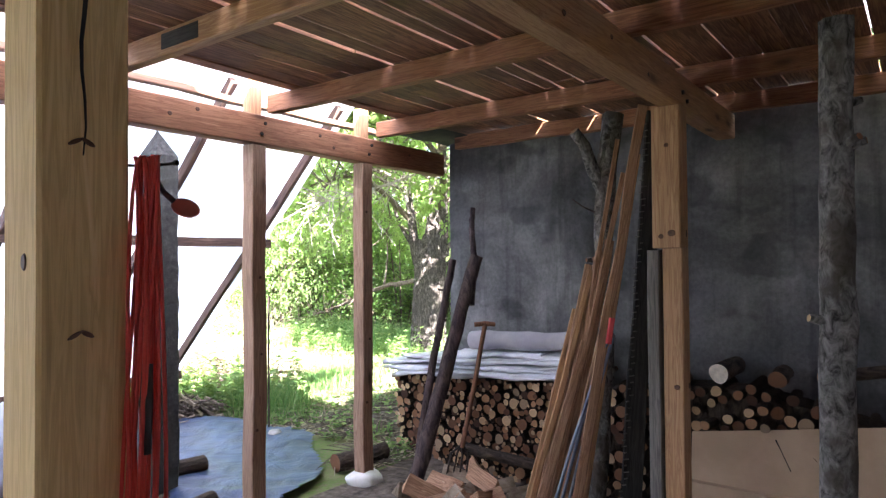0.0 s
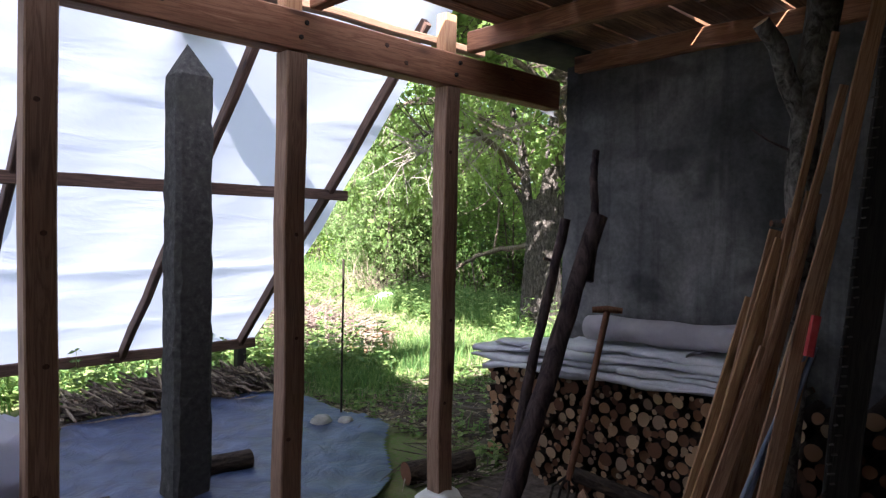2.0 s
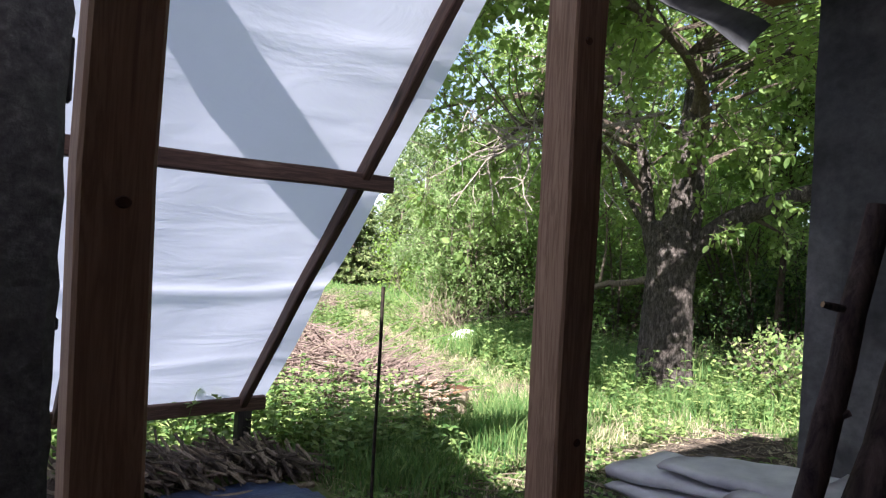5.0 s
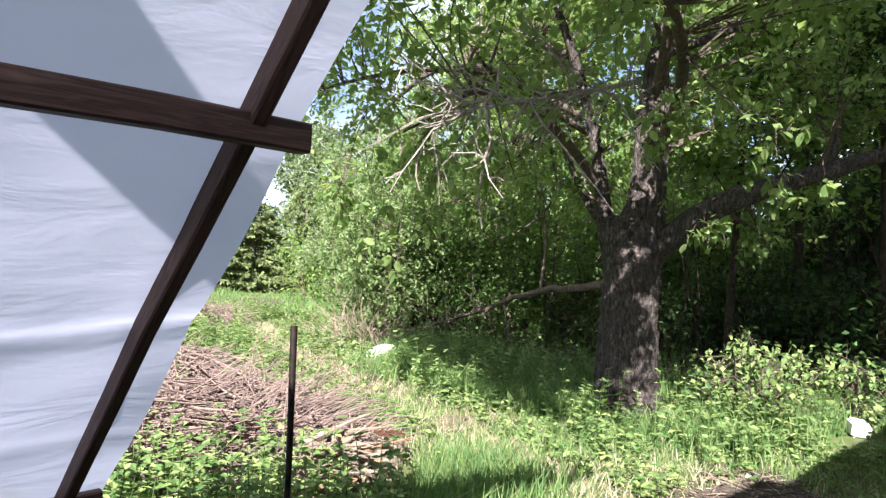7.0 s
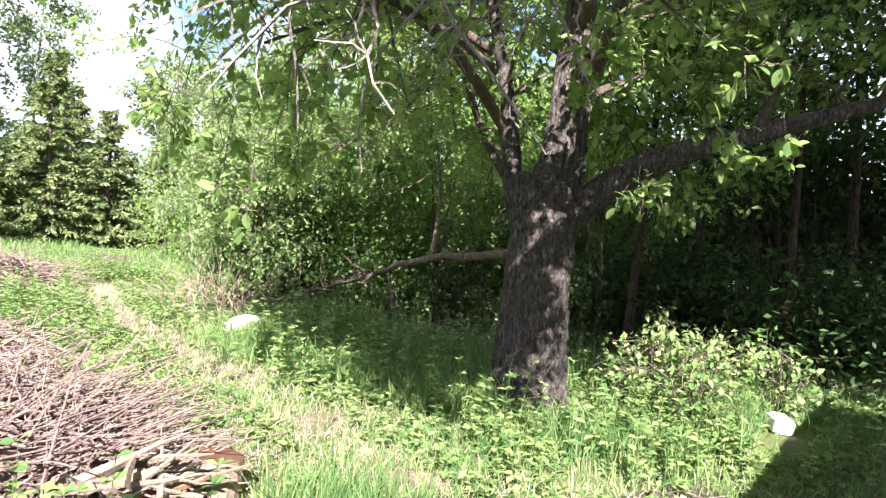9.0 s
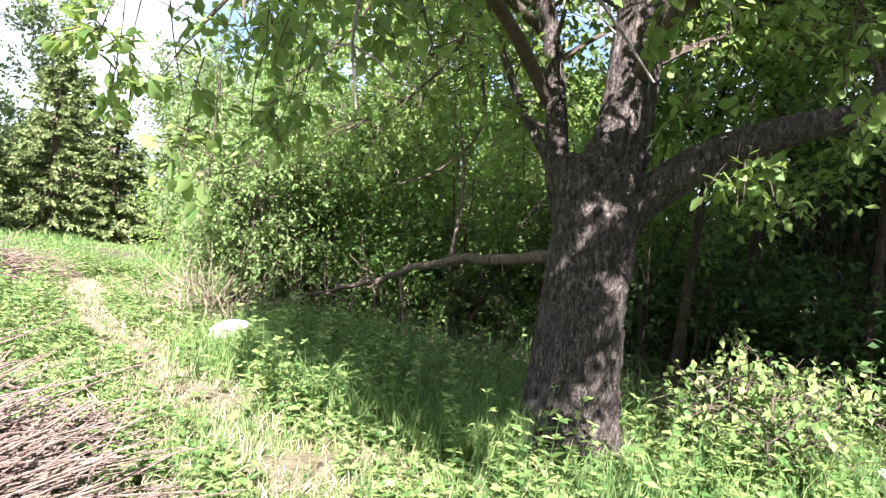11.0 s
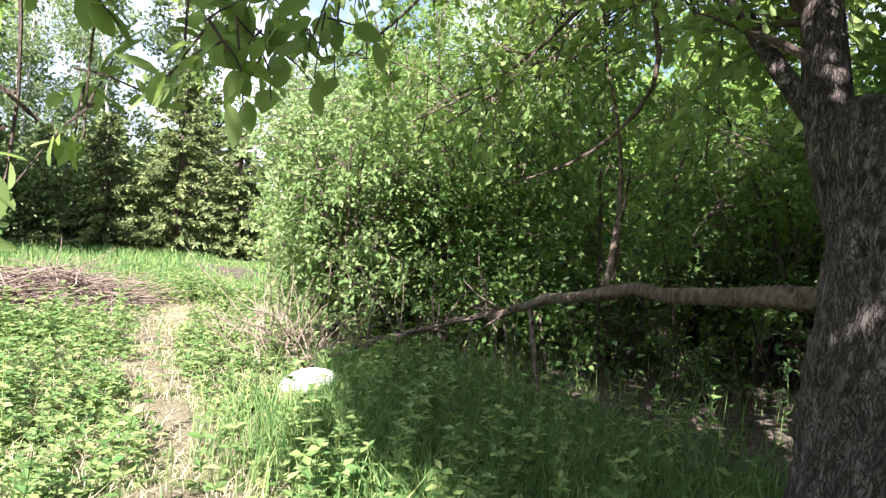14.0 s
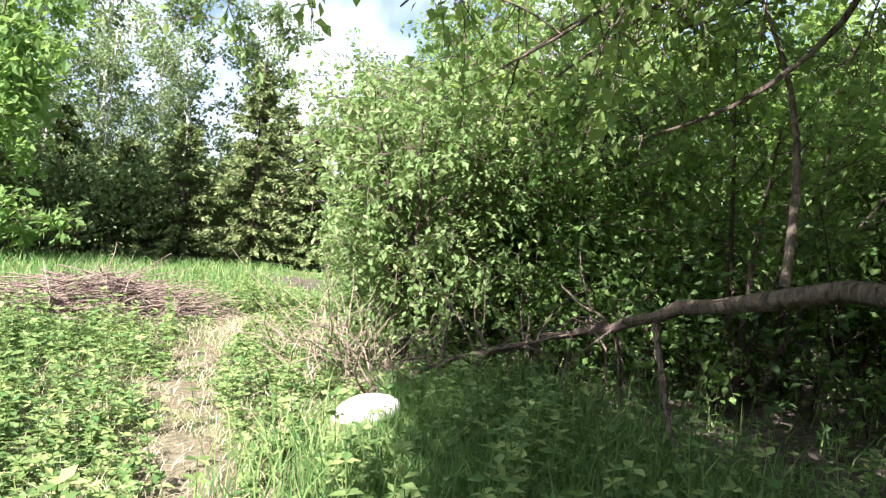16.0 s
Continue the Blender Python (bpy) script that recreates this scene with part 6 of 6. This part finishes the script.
for k in range(300):
    p = np.array([rng.uniform(10.8, 18), rng.uniform(3.0, 10.5), 0.0])
    if p[0] < 12.8 or p[1] < 4.0:
        continue
    q = curve_pts(p, np.array([rng.normal(0, 0.22), rng.normal(0, 0.22), 1]), rng.uniform(1.0, 3.2), 6, rng, 0.0, 0.12)
    s.tube(q, np.linspace(rng.uniform(0.006, 0.016), 0.003, 7), 4, int(rng.random() < 0.3))
    for w in range(3):
        j = int(rng.integers(2, 6))
        s.tube(curve_pts(q[j], rng.normal(0, 1, 3), rng.uniform(0.3, 0.8), 3, rng, 0.0, 0.2), np.linspace(0.005, 0.002, 4), 3, 0)
tagged(s.make("undergrowth_stems", (LOG_BARK, DARK_BARK)), "tangle of thin bare stems in the woodland shade", "undergrowth", kind="stuff")
s = Soup()
n = 15000
P = np.stack([rng.uniform(11.0, 19, n), rng.uniform(2.5, 14, n), rng.uniform(0.1, 1.0, n) ** 1.6 * 1.5], 1)
P = P[(P[:, 0] > 11.8) | (P[:, 1] < 5.5) | (P[:, 1] > 8.8)]
m = len(P)
s.leaves(P, rng.normal(0, 1, (m, 3)) * [1, 1, 0.4], rng.normal(0, 0.5, (m, 3)) + [0, 0, 1], rng.uniform(0.05, 0.11, m), rng.uniform(0.03, 0.07, m))
tagged(s.make("undergrowth_leaves", (SHADED_LEAF,)), "low leafy undergrowth on the woodland floor", "undergrowth", kind="stuff")


def thicket(name, n, rng, x0, x1, y0, y1, h, size, mat, label):
    """A deep mass of leaf clumps with an uneven top."""
    s = Soup()
    k = n // 60
    C = np.stack([rng.uniform(x0, x1, k), rng.uniform(y0, y1, k)], 1)
    top = h * (0.65 + 0.35 * wavy(C[:, 0], C[:, 1], 0.7, 2.0))
    cz = top * np.sqrt(rng.random(k))
    C3 = np.concatenate([C, cz[:, None]], 1)
    P = np.repeat(C3, 60, 0) + rng.normal(0, 0.28, (k * 60, 3))
    P = P[P[:, 2] > 0.03]
    m = len(P)
    L = size * rng.uniform(0.6, 1.3, m)
    s.leaves(P, rng.normal(0, 1, (m, 3)) + [0, 0, -0.2], rng.normal(0, 0.6, (m, 3)) + [0, 0, 1], L, L * 0.6)
    for i in range(k // 5):
        p = np.array([C[i, 0], C[i, 1], 0.0])
        s.tube(curve_pts(p, (rng.normal(0, 0.15), rng.normal(0, 0.15), 1), top[i] * 0.95, 5, rng, 0, 0.1), np.linspace(0.02, 0.005, 6), 4, 1)
    return tagged(s.make(name, (mat, TWIG_BARK)), label, "thicket", kind="stuff")


rng = np.random.default_rng(818)
thicket("thicket", 60000, rng, 16.5, 23, -1, 8, 5.0, 0.15, SHADED_LEAF, "dense woodland thicket behind the apple tree, shade put into its leaf colour")
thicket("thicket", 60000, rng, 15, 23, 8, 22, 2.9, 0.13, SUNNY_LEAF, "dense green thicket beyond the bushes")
thicket("thicket", 14000, rng, 12.8, 16, 3.2, 8.0, 1.5, 0.10, SHADED_LEAF, "shaded leafy shrubs under the trees")
thicket("thicket", 26000, rng, 11.8, 14.5, 10.6, 15, 2.0, 0.075, BUSH_LEAF, "leafy undergrowth at the foot of the bushes")
thicket("thicket", 30000, rng, 3, 12.2, 26.8, 29.5, 4.0, 0.14, BIRCH_LEAF, "light green thicket at the meadow edge")
thicket("thicket", 30000, rng, 6, 19, 30, 33, 4.5, 0.2, BIRCH_LEAF, "green thicket under the birches")


def spruce(x, y, h, w, rng, label):
    e = thing("spruce", (x, y, 0), label, "tree", "spruces beyond the meadow")
    s = Soup()
    s.tube([(x, y, -0.1), (x, y, h * 0.5), (x, y, h)], [0.13, 0.08, 0.01], 8)
    s.make("trunk", (TWIG_BARK,), e, smooth=True)
    f, b = Soup(), Soup()
    z = 0.25
    while z < h * 0.98:
        L = w * (1 - z / h) ** 0.85 + 0.08
        for k in range(int(7 + 5 * (1 - z / h))):
            a = rng.uniform(0, 6.28)
            d = np.array([math.cos(a), math.sin(a), 0.25 - 0.35 * (1 - z / h)])
            q = curve_pts((x, y, z + rng.normal(0, 0.08)), d, L * rng.uniform(0.65, 1.12), 5, rng, 0.04 - 0.03 * (z / h), 0.08)
            b.tube(q, np.linspace(0.018, 0.004, 6), 3)
            n = int(26 + 42 * L)
            t = rng.uniform(0.15, 1, n) * 5
            i = np.minimum(t.astype(int), 4)
            P = q[i] + (q[i + 1] - q[i]) * (t - i)[:, None]
            ax = (q[-1] - q[0]) / np.linalg.norm(q[-1] - q[0])
            side = np.cross(ax, [0, 0, 1])
            D = ax * 0.7 + side * rng.choice([-1, 1], n)[:, None] * rng.uniform(0.3, 1, n)[:, None] + np.stack([np.zeros(n), np.zeros(n), rng.normal(-0.35, 0.45, n)], 1)
            ll = rng.uniform(0.09, 0.24, n)
            f.leaves(P, D, rng.normal(0, 1, (n, 3)) + [0, 0, 0.3], ll, ll * 0.34)
        z += rng.uniform(0.16, 0.24)
    tagged(b.make("branch_work", (TWIG_BARK,), e), kind="stuff")
    tagged(f.make("foliage", (NEEDLE,), e), kind="stuff")
    return e


rng = np.random.default_rng(404)
for x, y, h, w in ((14.5, 26.8, 6.1, 1.9), (16.1, 26.2, 4.5, 1.8), (12.6, 27.4, 4.0, 2.0), (11.3, 28.2, 3.6, 1.9), (17.6, 25.0, 4.3, 1.9), (9.6, 29.0, 4.2, 2.1), (18.8, 23.8, 4.6, 2.0), (16.4, 29.5, 5.6, 2.2), (20.0, 26.0, 6.0, 2.4), (7.6, 29.5, 4.8, 2.2), (5.4, 30.0, 5.4, 2.4)):
    spruce(x, y, h, w, rng, "dark green spruce at the meadow edge")
for i, (x, y, h) in enumerate(((13.8, 32.5, 12), (11.2, 33, 12.5), (8.4, 33.5, 11.5), (16.8, 33.5, 10), (5.5, 34, 11.5), (20.5, 30, 7.0), (2.5, 34, 11), (22, 28, 6.5), (-0.5, 33, 10.5), (24, 22, 10.5), (25, 15, 6.5), (24.5, 9, 7.5))):
    forest_tree(x, y, h, 0.11, rng, BIRCH_LEAF, "tall birch with pale bark and light green leaves", BIRCH_BARK, 0.15, 40, 0.20, 24, 2.3, 9, "birch", "birches behind the spruces")
for i, (x, y, h) in enumerate(((15.2, 20.0, 4.4), (15.8, 18.4, 4.8), (17.2, 21.8, 5.4), (10.5, 28.6, 6.6), (9.0, 28.2, 6.2), (12.2, 29.6, 7.0), (7.4, 28.6, 6.4))):
    forest_tree(x, y, h, 0.045, rng, BIRCH_LEAF, "young light green birch at the meadow edge", BIRCH_BARK, 0.10, 30, 0.12, 24, 1.4, 8, "young_birch", "young birches")
# trees around the back that close the place
for i in range(14):
    a = radians(150 + i * 15)
    x, y = 3 + 26 * math.sin(a), 3 + 26 * math.cos(a)
    forest_tree(x, y, rng.uniform(7, 9), 0.12, rng, SHADED_LEAF, "broad green tree standing behind the shed", TWIG_BARK, 0.10, 28, 0.34, 16, 2.6, 8, "background_tree", "trees round the yard")
for i in range(8):
    forest_tree(-9 + i * 2.4 + rng.normal(0, 0.5), 24 + rng.normal(0, 1.5) + abs(i - 3) * 0.4, rng.uniform(5, 7.5), 0.1, rng, BUSH_LEAF, "broad green tree beyond the lean-to", TWIG_BARK, 0.06, 28, 0.26, 20, 2.2, 8, "background_tree", "trees round the yard")


# ---- brush piles ----
def brush_pile(name, cx, cy, rx, ry, h, n, rng, label, yaw=0.0, lengths=(0.5, 1.4), mats=(BRUSH, PALE_STICK), rad=(0.004, 0.011), share=0.15):
    s = Soup()
    ca, sa = math.cos(yaw), math.sin(yaw)
    for k in range(n):
        a, rr = rng.uniform(0, 6.28), math.sqrt(rng.random())
        lx, ly = rx * rr * math.cos(a), ry * rr * math.sin(a)
        p = np.array([cx + lx * ca - ly * sa, cy + lx * sa + ly * ca, 0.03 + h * (1 - rr ** 2) * math.sqrt(rng.random())])
        b = yaw + rng.normal(0, 0.75)
        d = np.array([math.cos(b), math.sin(b), rng.normal(0, 0.16)])
        L = rng.uniform(*lengths)
        q = curve_pts(p - d * L * 0.5, d, L, 4, rng, 0.0, 0.10)
        q[:, 2] = np.maximum(q[:, 2], 0.012)
        s.tube(q, np.linspace(rng.uniform(*rad), 0.003, 5), 4, int(rng.random() < share))
    return tagged(s.make(name, mats), label, "brush pile", kind="stuff")


rng = np.random.default_rng(505)
brush_pile("brush_pile", 6.05, 8.2, 1.1, 0.8, 0.38, 1500, rng, "heap of cut reddish-brown brushwood in the grass", 0.3)
brush_pile("brush_pile", 6.3, 7.5, 0.62, 0.42, 0.26, 650, rng, "low heap of cut brushwood beside the stump", 0.2)
brush_pile("brush_pile", 6.6, 10.1, 1.5, 0.72, 0.36, 1300, rng, "heap of cut reddish-brown brushwood in the grass", 1.25, (0.4, 1.1))
brush_pile("brush_pile", 9.0, 15.6, 1.35, 0.6, 0.46, 1100, rng, "far heap of dry pale brown brushwood", 0.35, share=0.5)
brush_pile("brush_pile", 6.7, 12.8, 0.9, 0.9, 0.35, 700, rng, "heap of cut brushwood left of the trail", 0.7)
brush_pile("stick_pile", 6.42, 7.0, 0.36, 0.20, 0.30, 80, rng, "small pile of pale cut sticks by the stump", 0.2, (0.3, 0.6), (PALE_STICK, PLANK), (0.018, 0.032))
brush_pile("stick_pile", 7.25, 8.55, 0.45, 0.35, 0.10, 160, rng, "small heap of chips and pale sticks", 0.7, (0.2, 0.7), (PALE_STICK, BRUSH), (0.006, 0.018), 0.5)


# ---- grass and herbs ----
def field_points(n, rng, x0, x1, y0, y1):
    return np.stack([rng.uniform(x0, x1, n), rng.uniform(y0, y1, n)], 1)


def clear_of(P):
    """True where plants may stand."""
    x, y = P[:, 0], P[:, 1]
    ok = ~((x < 5.25) & (y < 5.1)) & ~((x < 5.0) & (y < 6.35)) & ~((x > 5.2) & (x < 9.25) & (y < 3.36))
    for cx, cy, rx, ry in PATCHES:
        ok &= ((x - cx) / rx) ** 2 + ((y - cy) / ry) ** 2 > np.random.default_rng(len(x)).uniform(0.45 if cy < 5.5 else 0.0, 1.1 if cy < 5.5 else 0.45, len(x))
    for cx, cy, rx, ry in ((9.72, 6.92, 0.3, 0.3), (6.25, 8.15, 0.7, 0.6), (6.4, 6.9, 0.5, 0.4), (9.0, 15.6, 1.0, 0.45), (6.6, 10.1, 0.6, 1.2), (9.82, 10.68, 0.42, 0.42), (10.3, 5.1, 0.6, 0.22)):
        ok &= ((x - cx) / rx) ** 2 + ((y - cy) / ry) ** 2 > 1
    return ok


def on_ground(P):
    return np.concatenate([P, ground_z(P[:, 0], P[:, 1])[:, None] - 0.005], 1)


def trail(P):
    """Distance from the middle of the trodden trail."""
    ty = np.array([5.0, 7.5, 9.0, 10.5, 12, 13.2, 16, 19, 22, 26])
    tx = np.array([7.2, 7.9, 8.4, 8.75, 9.05, 9.5, 10.8, 12.4, 14.2, 16.2])
    return np.abs(P[:, 0] - np.interp(P[:, 1], ty, tx))


rng = np.random.default_rng(606)
grass = Soup()
P = field_points(150000, rng, 4.9, 15, 4.0, 19)
d = trail(P)
tall = 0.5 + 0.5 * wavy(P[:, 0], P[:, 1], 0.9, 3.0)
dim = np.clip((P[:, 0] - 10.4 - 0.25 * np.clip(P[:, 1] - 9, -3, 9)) / 1.0, 0, 0.93) * (P[:, 1] > 6.6)
P_ok = clear_of(P) & (rng.random(len(P)) > dim) & (rng.random(len(P)) < np.clip(0.25 + d / 1.2, 0.2, 1.0) * np.clip(0.55 + tall * 0.6, 0.35, 1))
P, d, tall = P[P_ok], d[P_ok], tall[P_ok]
H = np.clip(0.03 + 0.11 * np.clip(d - 0.8, 0, 1) * (0.4 + tall) + rng.normal(0, 0.025, len(P)), 0.03, 0.32)
shade = (P[:, 0] > 8.75 + 0.5 * np.clip(P[:, 1] - 8.3, 0, 9)) & (P[:, 0] < 13.5) & (P[:, 1] > 7.0) & (P[:, 1] < 11.2)
H = H + shade * rng.uniform(0.04, 0.30, len(P))
grass.blades(on_ground(P), H, rng.normal(0, 1, (len(P), 2)) * (H * 0.35)[:, None], rng.uniform(0.004, 0.010, len(P)) * (1 + 0.5 * shade), 0)
P = field_points(26000, rng, 8.4, 12.2, 6.9, 11.2)
P = P[clear_of(P) & (P[:, 0] > 8.7 + 0.5 * np.clip(P[:, 1] - 8.3, 0, 9)) & (P[:, 0] < 11.2) & (rng.random(len(P)) < 0.5 + 0.5 * wavy(P[:, 0], P[:, 1], 1.6, 2.0))]
H = rng.uniform(0.12, 0.40, len(P))
grass.blades(on_ground(P), H, rng.normal(0, 1, (len(P), 2)) * (H * 0.32)[:, None], rng.uniform(0.007, 0.014, len(P)), 0)
# taller tufts
for cx, cy, r, n, h in ((7.0, 6.3, 0.5, 1500, 0.28), (6.4, 6.1, 0.4, 1000, 0.28), (5.4, 5.7, 0.35, 900, 0.26), (7.6, 7.0, 0.6, 600, 0.10), (8.4, 6.6, 0.6, 1000, 0.15), (9.2, 6.0, 0.5, 1500, 0.22), (8.3, 8.2, 0.7, 1000, 0.11), (9.6, 9.6, 0.8, 2800, 0.34), (10.3, 5.6, 0.6, 1800, 0.34), (7.6, 8.1, 0.35, 400, 0.12), (9.9, 10.4, 0.4, 1200, 0.36)):
    Q2 = np.stack([rng.normal(cx, r * 0.55, n), rng.normal(cy, r * 0.55, n)], 1)
    Q2 = Q2[clear_of(Q2)]
    H = h * rng.uniform(0.5, 1.2, len(Q2))
    grass.blades(on_ground(Q2), H, rng.normal(0, 1, (len(Q2), 2)) * (H * 0.3)[:, None], rng.uniform(0.005, 0.010, len(Q2)), 0)
# dry straw lying about
P = field_points(62000, rng, 4.9, 11, 4.2, 17)
keep = clear_of(P) & (rng.random(len(P)) < np.exp(-trail(P) / 1.1) * 0.9 + 0.2) & ~((P[:, 0] > 8.9 + 0.5 * np.clip(P[:, 1] - 8.3, 0, 9)) & (P[:, 1] > 6.9))
P = P[keep]
grass.blades(on_ground(P), rng.uniform(0.03, 0.14, len(P)), rng.normal(0, 0.08, (len(P), 2)), rng.uniform(0.004, 0.008, len(P)), 1)
P = field_points(15000, rng, 6.6, 11.5, 5.2, 17)
P = P[rng.random(len(P)) < np.exp(-(trail(P) / 0.38) ** 2)]
grass.blades(on_ground(P) + [0, 0, 0.02], rng.uniform(0.005, 0.03, len(P)), rng.normal(0, 0.09, (len(P), 2)), rng.uniform(0.004, 0.009, len(P)), 1)
# far meadow, coarser
P = field_points(60000, rng, -4, 22, 6.6, 31)
P = P[clear_of(P) & ((P[:, 0] < 4.9) | (P[:, 1] > 17))]
H = rng.uniform(0.10, 0.34, len(P)) * np.clip(trail(P) / 1.2, 0.35, 1)
grass.blades(on_ground(P), H, rng.normal(0, 1, (len(P), 2)) * (H * 0.35)[:, None], rng.uniform(0.012, 0.026, len(P)), 0)
tagged(grass.make("grass", (GRASS, DRY_GRASS)), "fresh green meadow grass with dry straw", "grass", kind="stuff")


def herbs(name, spots, rng, h_lo, h_hi, size, mat, label, tiers=5, leaves=4):
    s = Soup()
    stems, LP, LD, LL = 0, [], [], []
    z = on_ground(spots)
    for p in z:
        h = rng.uniform(h_lo, h_hi)
        lean = rng.normal(0, 0.12, 2) * h
        top = p + np.array([lean[0], lean[1], h])
        s.tube([p, (p + top) / 2 + rng.normal(0, 0.008, 3), top], [0.003, 0.0025, 0.002], 3)
        for k in range(tiers):
            f = (k + 1) / tiers
            c = p + (top - p) * f
            a0 = rng.uniform(0, 6.28)
            for w in range(leaves):
                a = a0 + w * 6.28 / leaves + rng.normal(0, 0.3)
                LP.append(c)
                LD.append((math.cos(a), math.sin(a), rng.normal(0.12, 0.25)))
                LL.append(size * rng.uniform(0.6, 1.2) * (1.1 - 0.45 * f))
    m = len(LP)
    LL = np.array(LL)
    s.leaves(np.array(LP), np.array(LD), rng.normal(0, 0.25, (m, 3)) + [0, 0, 1], LL, LL * rng.uniform(0.5, 0.7, m))
    return tagged(s.make(name, (mat,)), label, "herbs", kind="stuff")


rng = np.random.default_rng(707)
P = field_points(24000, rng, 4.9, 12.5, 4.6, 18)
dim = np.clip((P[:, 0] - 10.6 - 0.25 * np.clip(P[:, 1] - 9, -3, 9)) / 1.0, 0, 0.85) * (P[:, 1] > 6.6)
P = P[clear_of(P) & (trail(P) > 0.22) & (rng.random(len(P)) > dim) & (rng.random(len(P)) < (0.5 + 0.6 * wavy(P[:, 0], P[:, 1], 1.3, 5.0)) * np.where(P[:, 1] < 7.6, 0.75, 1.0) * np.where((P[:, 0] < 7.2) & (P[:, 1] < 8.6), 0.3, 1.0))][:9000]
herbs("low_herbs", P, rng, 0.03, 0.16, 0.075, NETTLE, "low broad-leaved herbs spread through the grass", 2, 5)
spots = np.concatenate([np.stack([rng.normal(cx, r, n), rng.normal(cy, r, n)], 1) for cx, cy, r, n in ((9.6, 5.75, 0.5, 28), (10.5, 5.7, 0.55, 32), (8.9, 5.5, 0.35, 8), (11.2, 6.3, 0.5, 30), (5.35, 6.9, 0.3, 70), (4.9, 7.2, 0.4, 90), (8.6, 6.5, 0.3, 14), (10.2, 10.2, 0.5, 110), (9.6, 8.6, 0.7, 160), (7.5, 11.8, 0.7, 160), (8.2, 13.6, 0.6, 150), (11, 16.5, 0.5, 120), (6.0, 9.2, 0.5, 100), (5.6, 6.2, 0.35, 80), (3.5, 7.2, 0.9, 240), (1.5, 7.4, 0.9, 200))])
walked_x, walked_y = np.array([4.6, 5.6, 6.5, 7.2, 7.9]), np.array([4.3, 5.0, 5.6, 6.3, 7.2])
near_walk = np.abs(spots[:, 1] - np.interp(spots[:, 0], walked_x, walked_y)) < 0.55
spots = spots[clear_of(spots) & ~(near_walk & (spots[:, 0] < 8.2))]
herbs("nettles", spots, rng, 0.22, 0.55, 0.085, NETTLE, "clumps of tall fresh green nettles", 6, 4)
for x, y, h in ((10.35, 6.15, 0.78), (9.95, 5.75, 0.55), (10.75, 5.8, 0.62), (11.0, 5.3, 0.6)):
    shrub("sapling", (x, y), 4, h, 0.22, rng, NETTLE, "bright green leafy sapling in the sun", sec=6, twigs=4, leaves=7, size=0.07, category="sapling", group="saplings before the woodland", r0=0.006)

# dark litter of twigs and chips between the shed and the grass
rng = np.random.default_rng(909)
s = Soup()
for k in range(1500):
    p = np.array([rng.uniform(4.45, 8.7), rng.uniform(3.45, 5.6), 0.03])
    if p[0] > 5.2 and p[1] < 3.5:
        continue
    if p[0] < 4.9 and p[1] > 3.95:
        continue
    a = rng.uniform(0, 6.28)
    L = rng.uniform(0.04, 0.34)
    d = np.array([math.cos(a), math.sin(a), rng.normal(0.03, 0.06)])
    p[2] += float(ground_z(np.array(p[0]), np.array(p[1]))) + 0.01
    s.tube([p, p + d * L * 0.5 + rng.normal(0, 0.01, 3) * [1, 1, 0.2], p + d * L], [0.005, 0.004, 0.002], 4, int(rng.random() < 0.25))
P = np.stack([rng.uniform(4.5, 8.6, 3600), rng.uniform(3.5, 5.6, 3600)], 1)
P = P[~((P[:, 0] < 4.95) & (P[:, 1] > 3.9))]
m = len(P)
s.leaves(on_ground(P) + [0, 0, 0.02], rng.normal(0, 1, (m, 3)) * [1, 1, 0.15], rng.normal(0, 0.3, (m, 3)) + [0, 0, 1], rng.uniform(0.03, 0.07, m), rng.uniform(0.02, 0.04, m), 2)
tagged(s.make("ground_litter", (TWIG_BARK, PALE_STICK, DRY_GRASS)), "dark litter of twigs, chips and dead leaves", "litter", kind="stuff")
P = np.stack([rng.uniform(4.95, 7.2, 700), rng.uniform(3.6, 5.8, 700)], 1)
P = P[rng.random(len(P)) < 0.6 + 0.5 * wavy(P[:, 0], P[:, 1], 1.7, 1.0)]
herbs("ground_weeds", P, rng, 0.03, 0.12, 0.065, NETTLE, "small leafy weeds on the shaded bare ground", 2, 5)
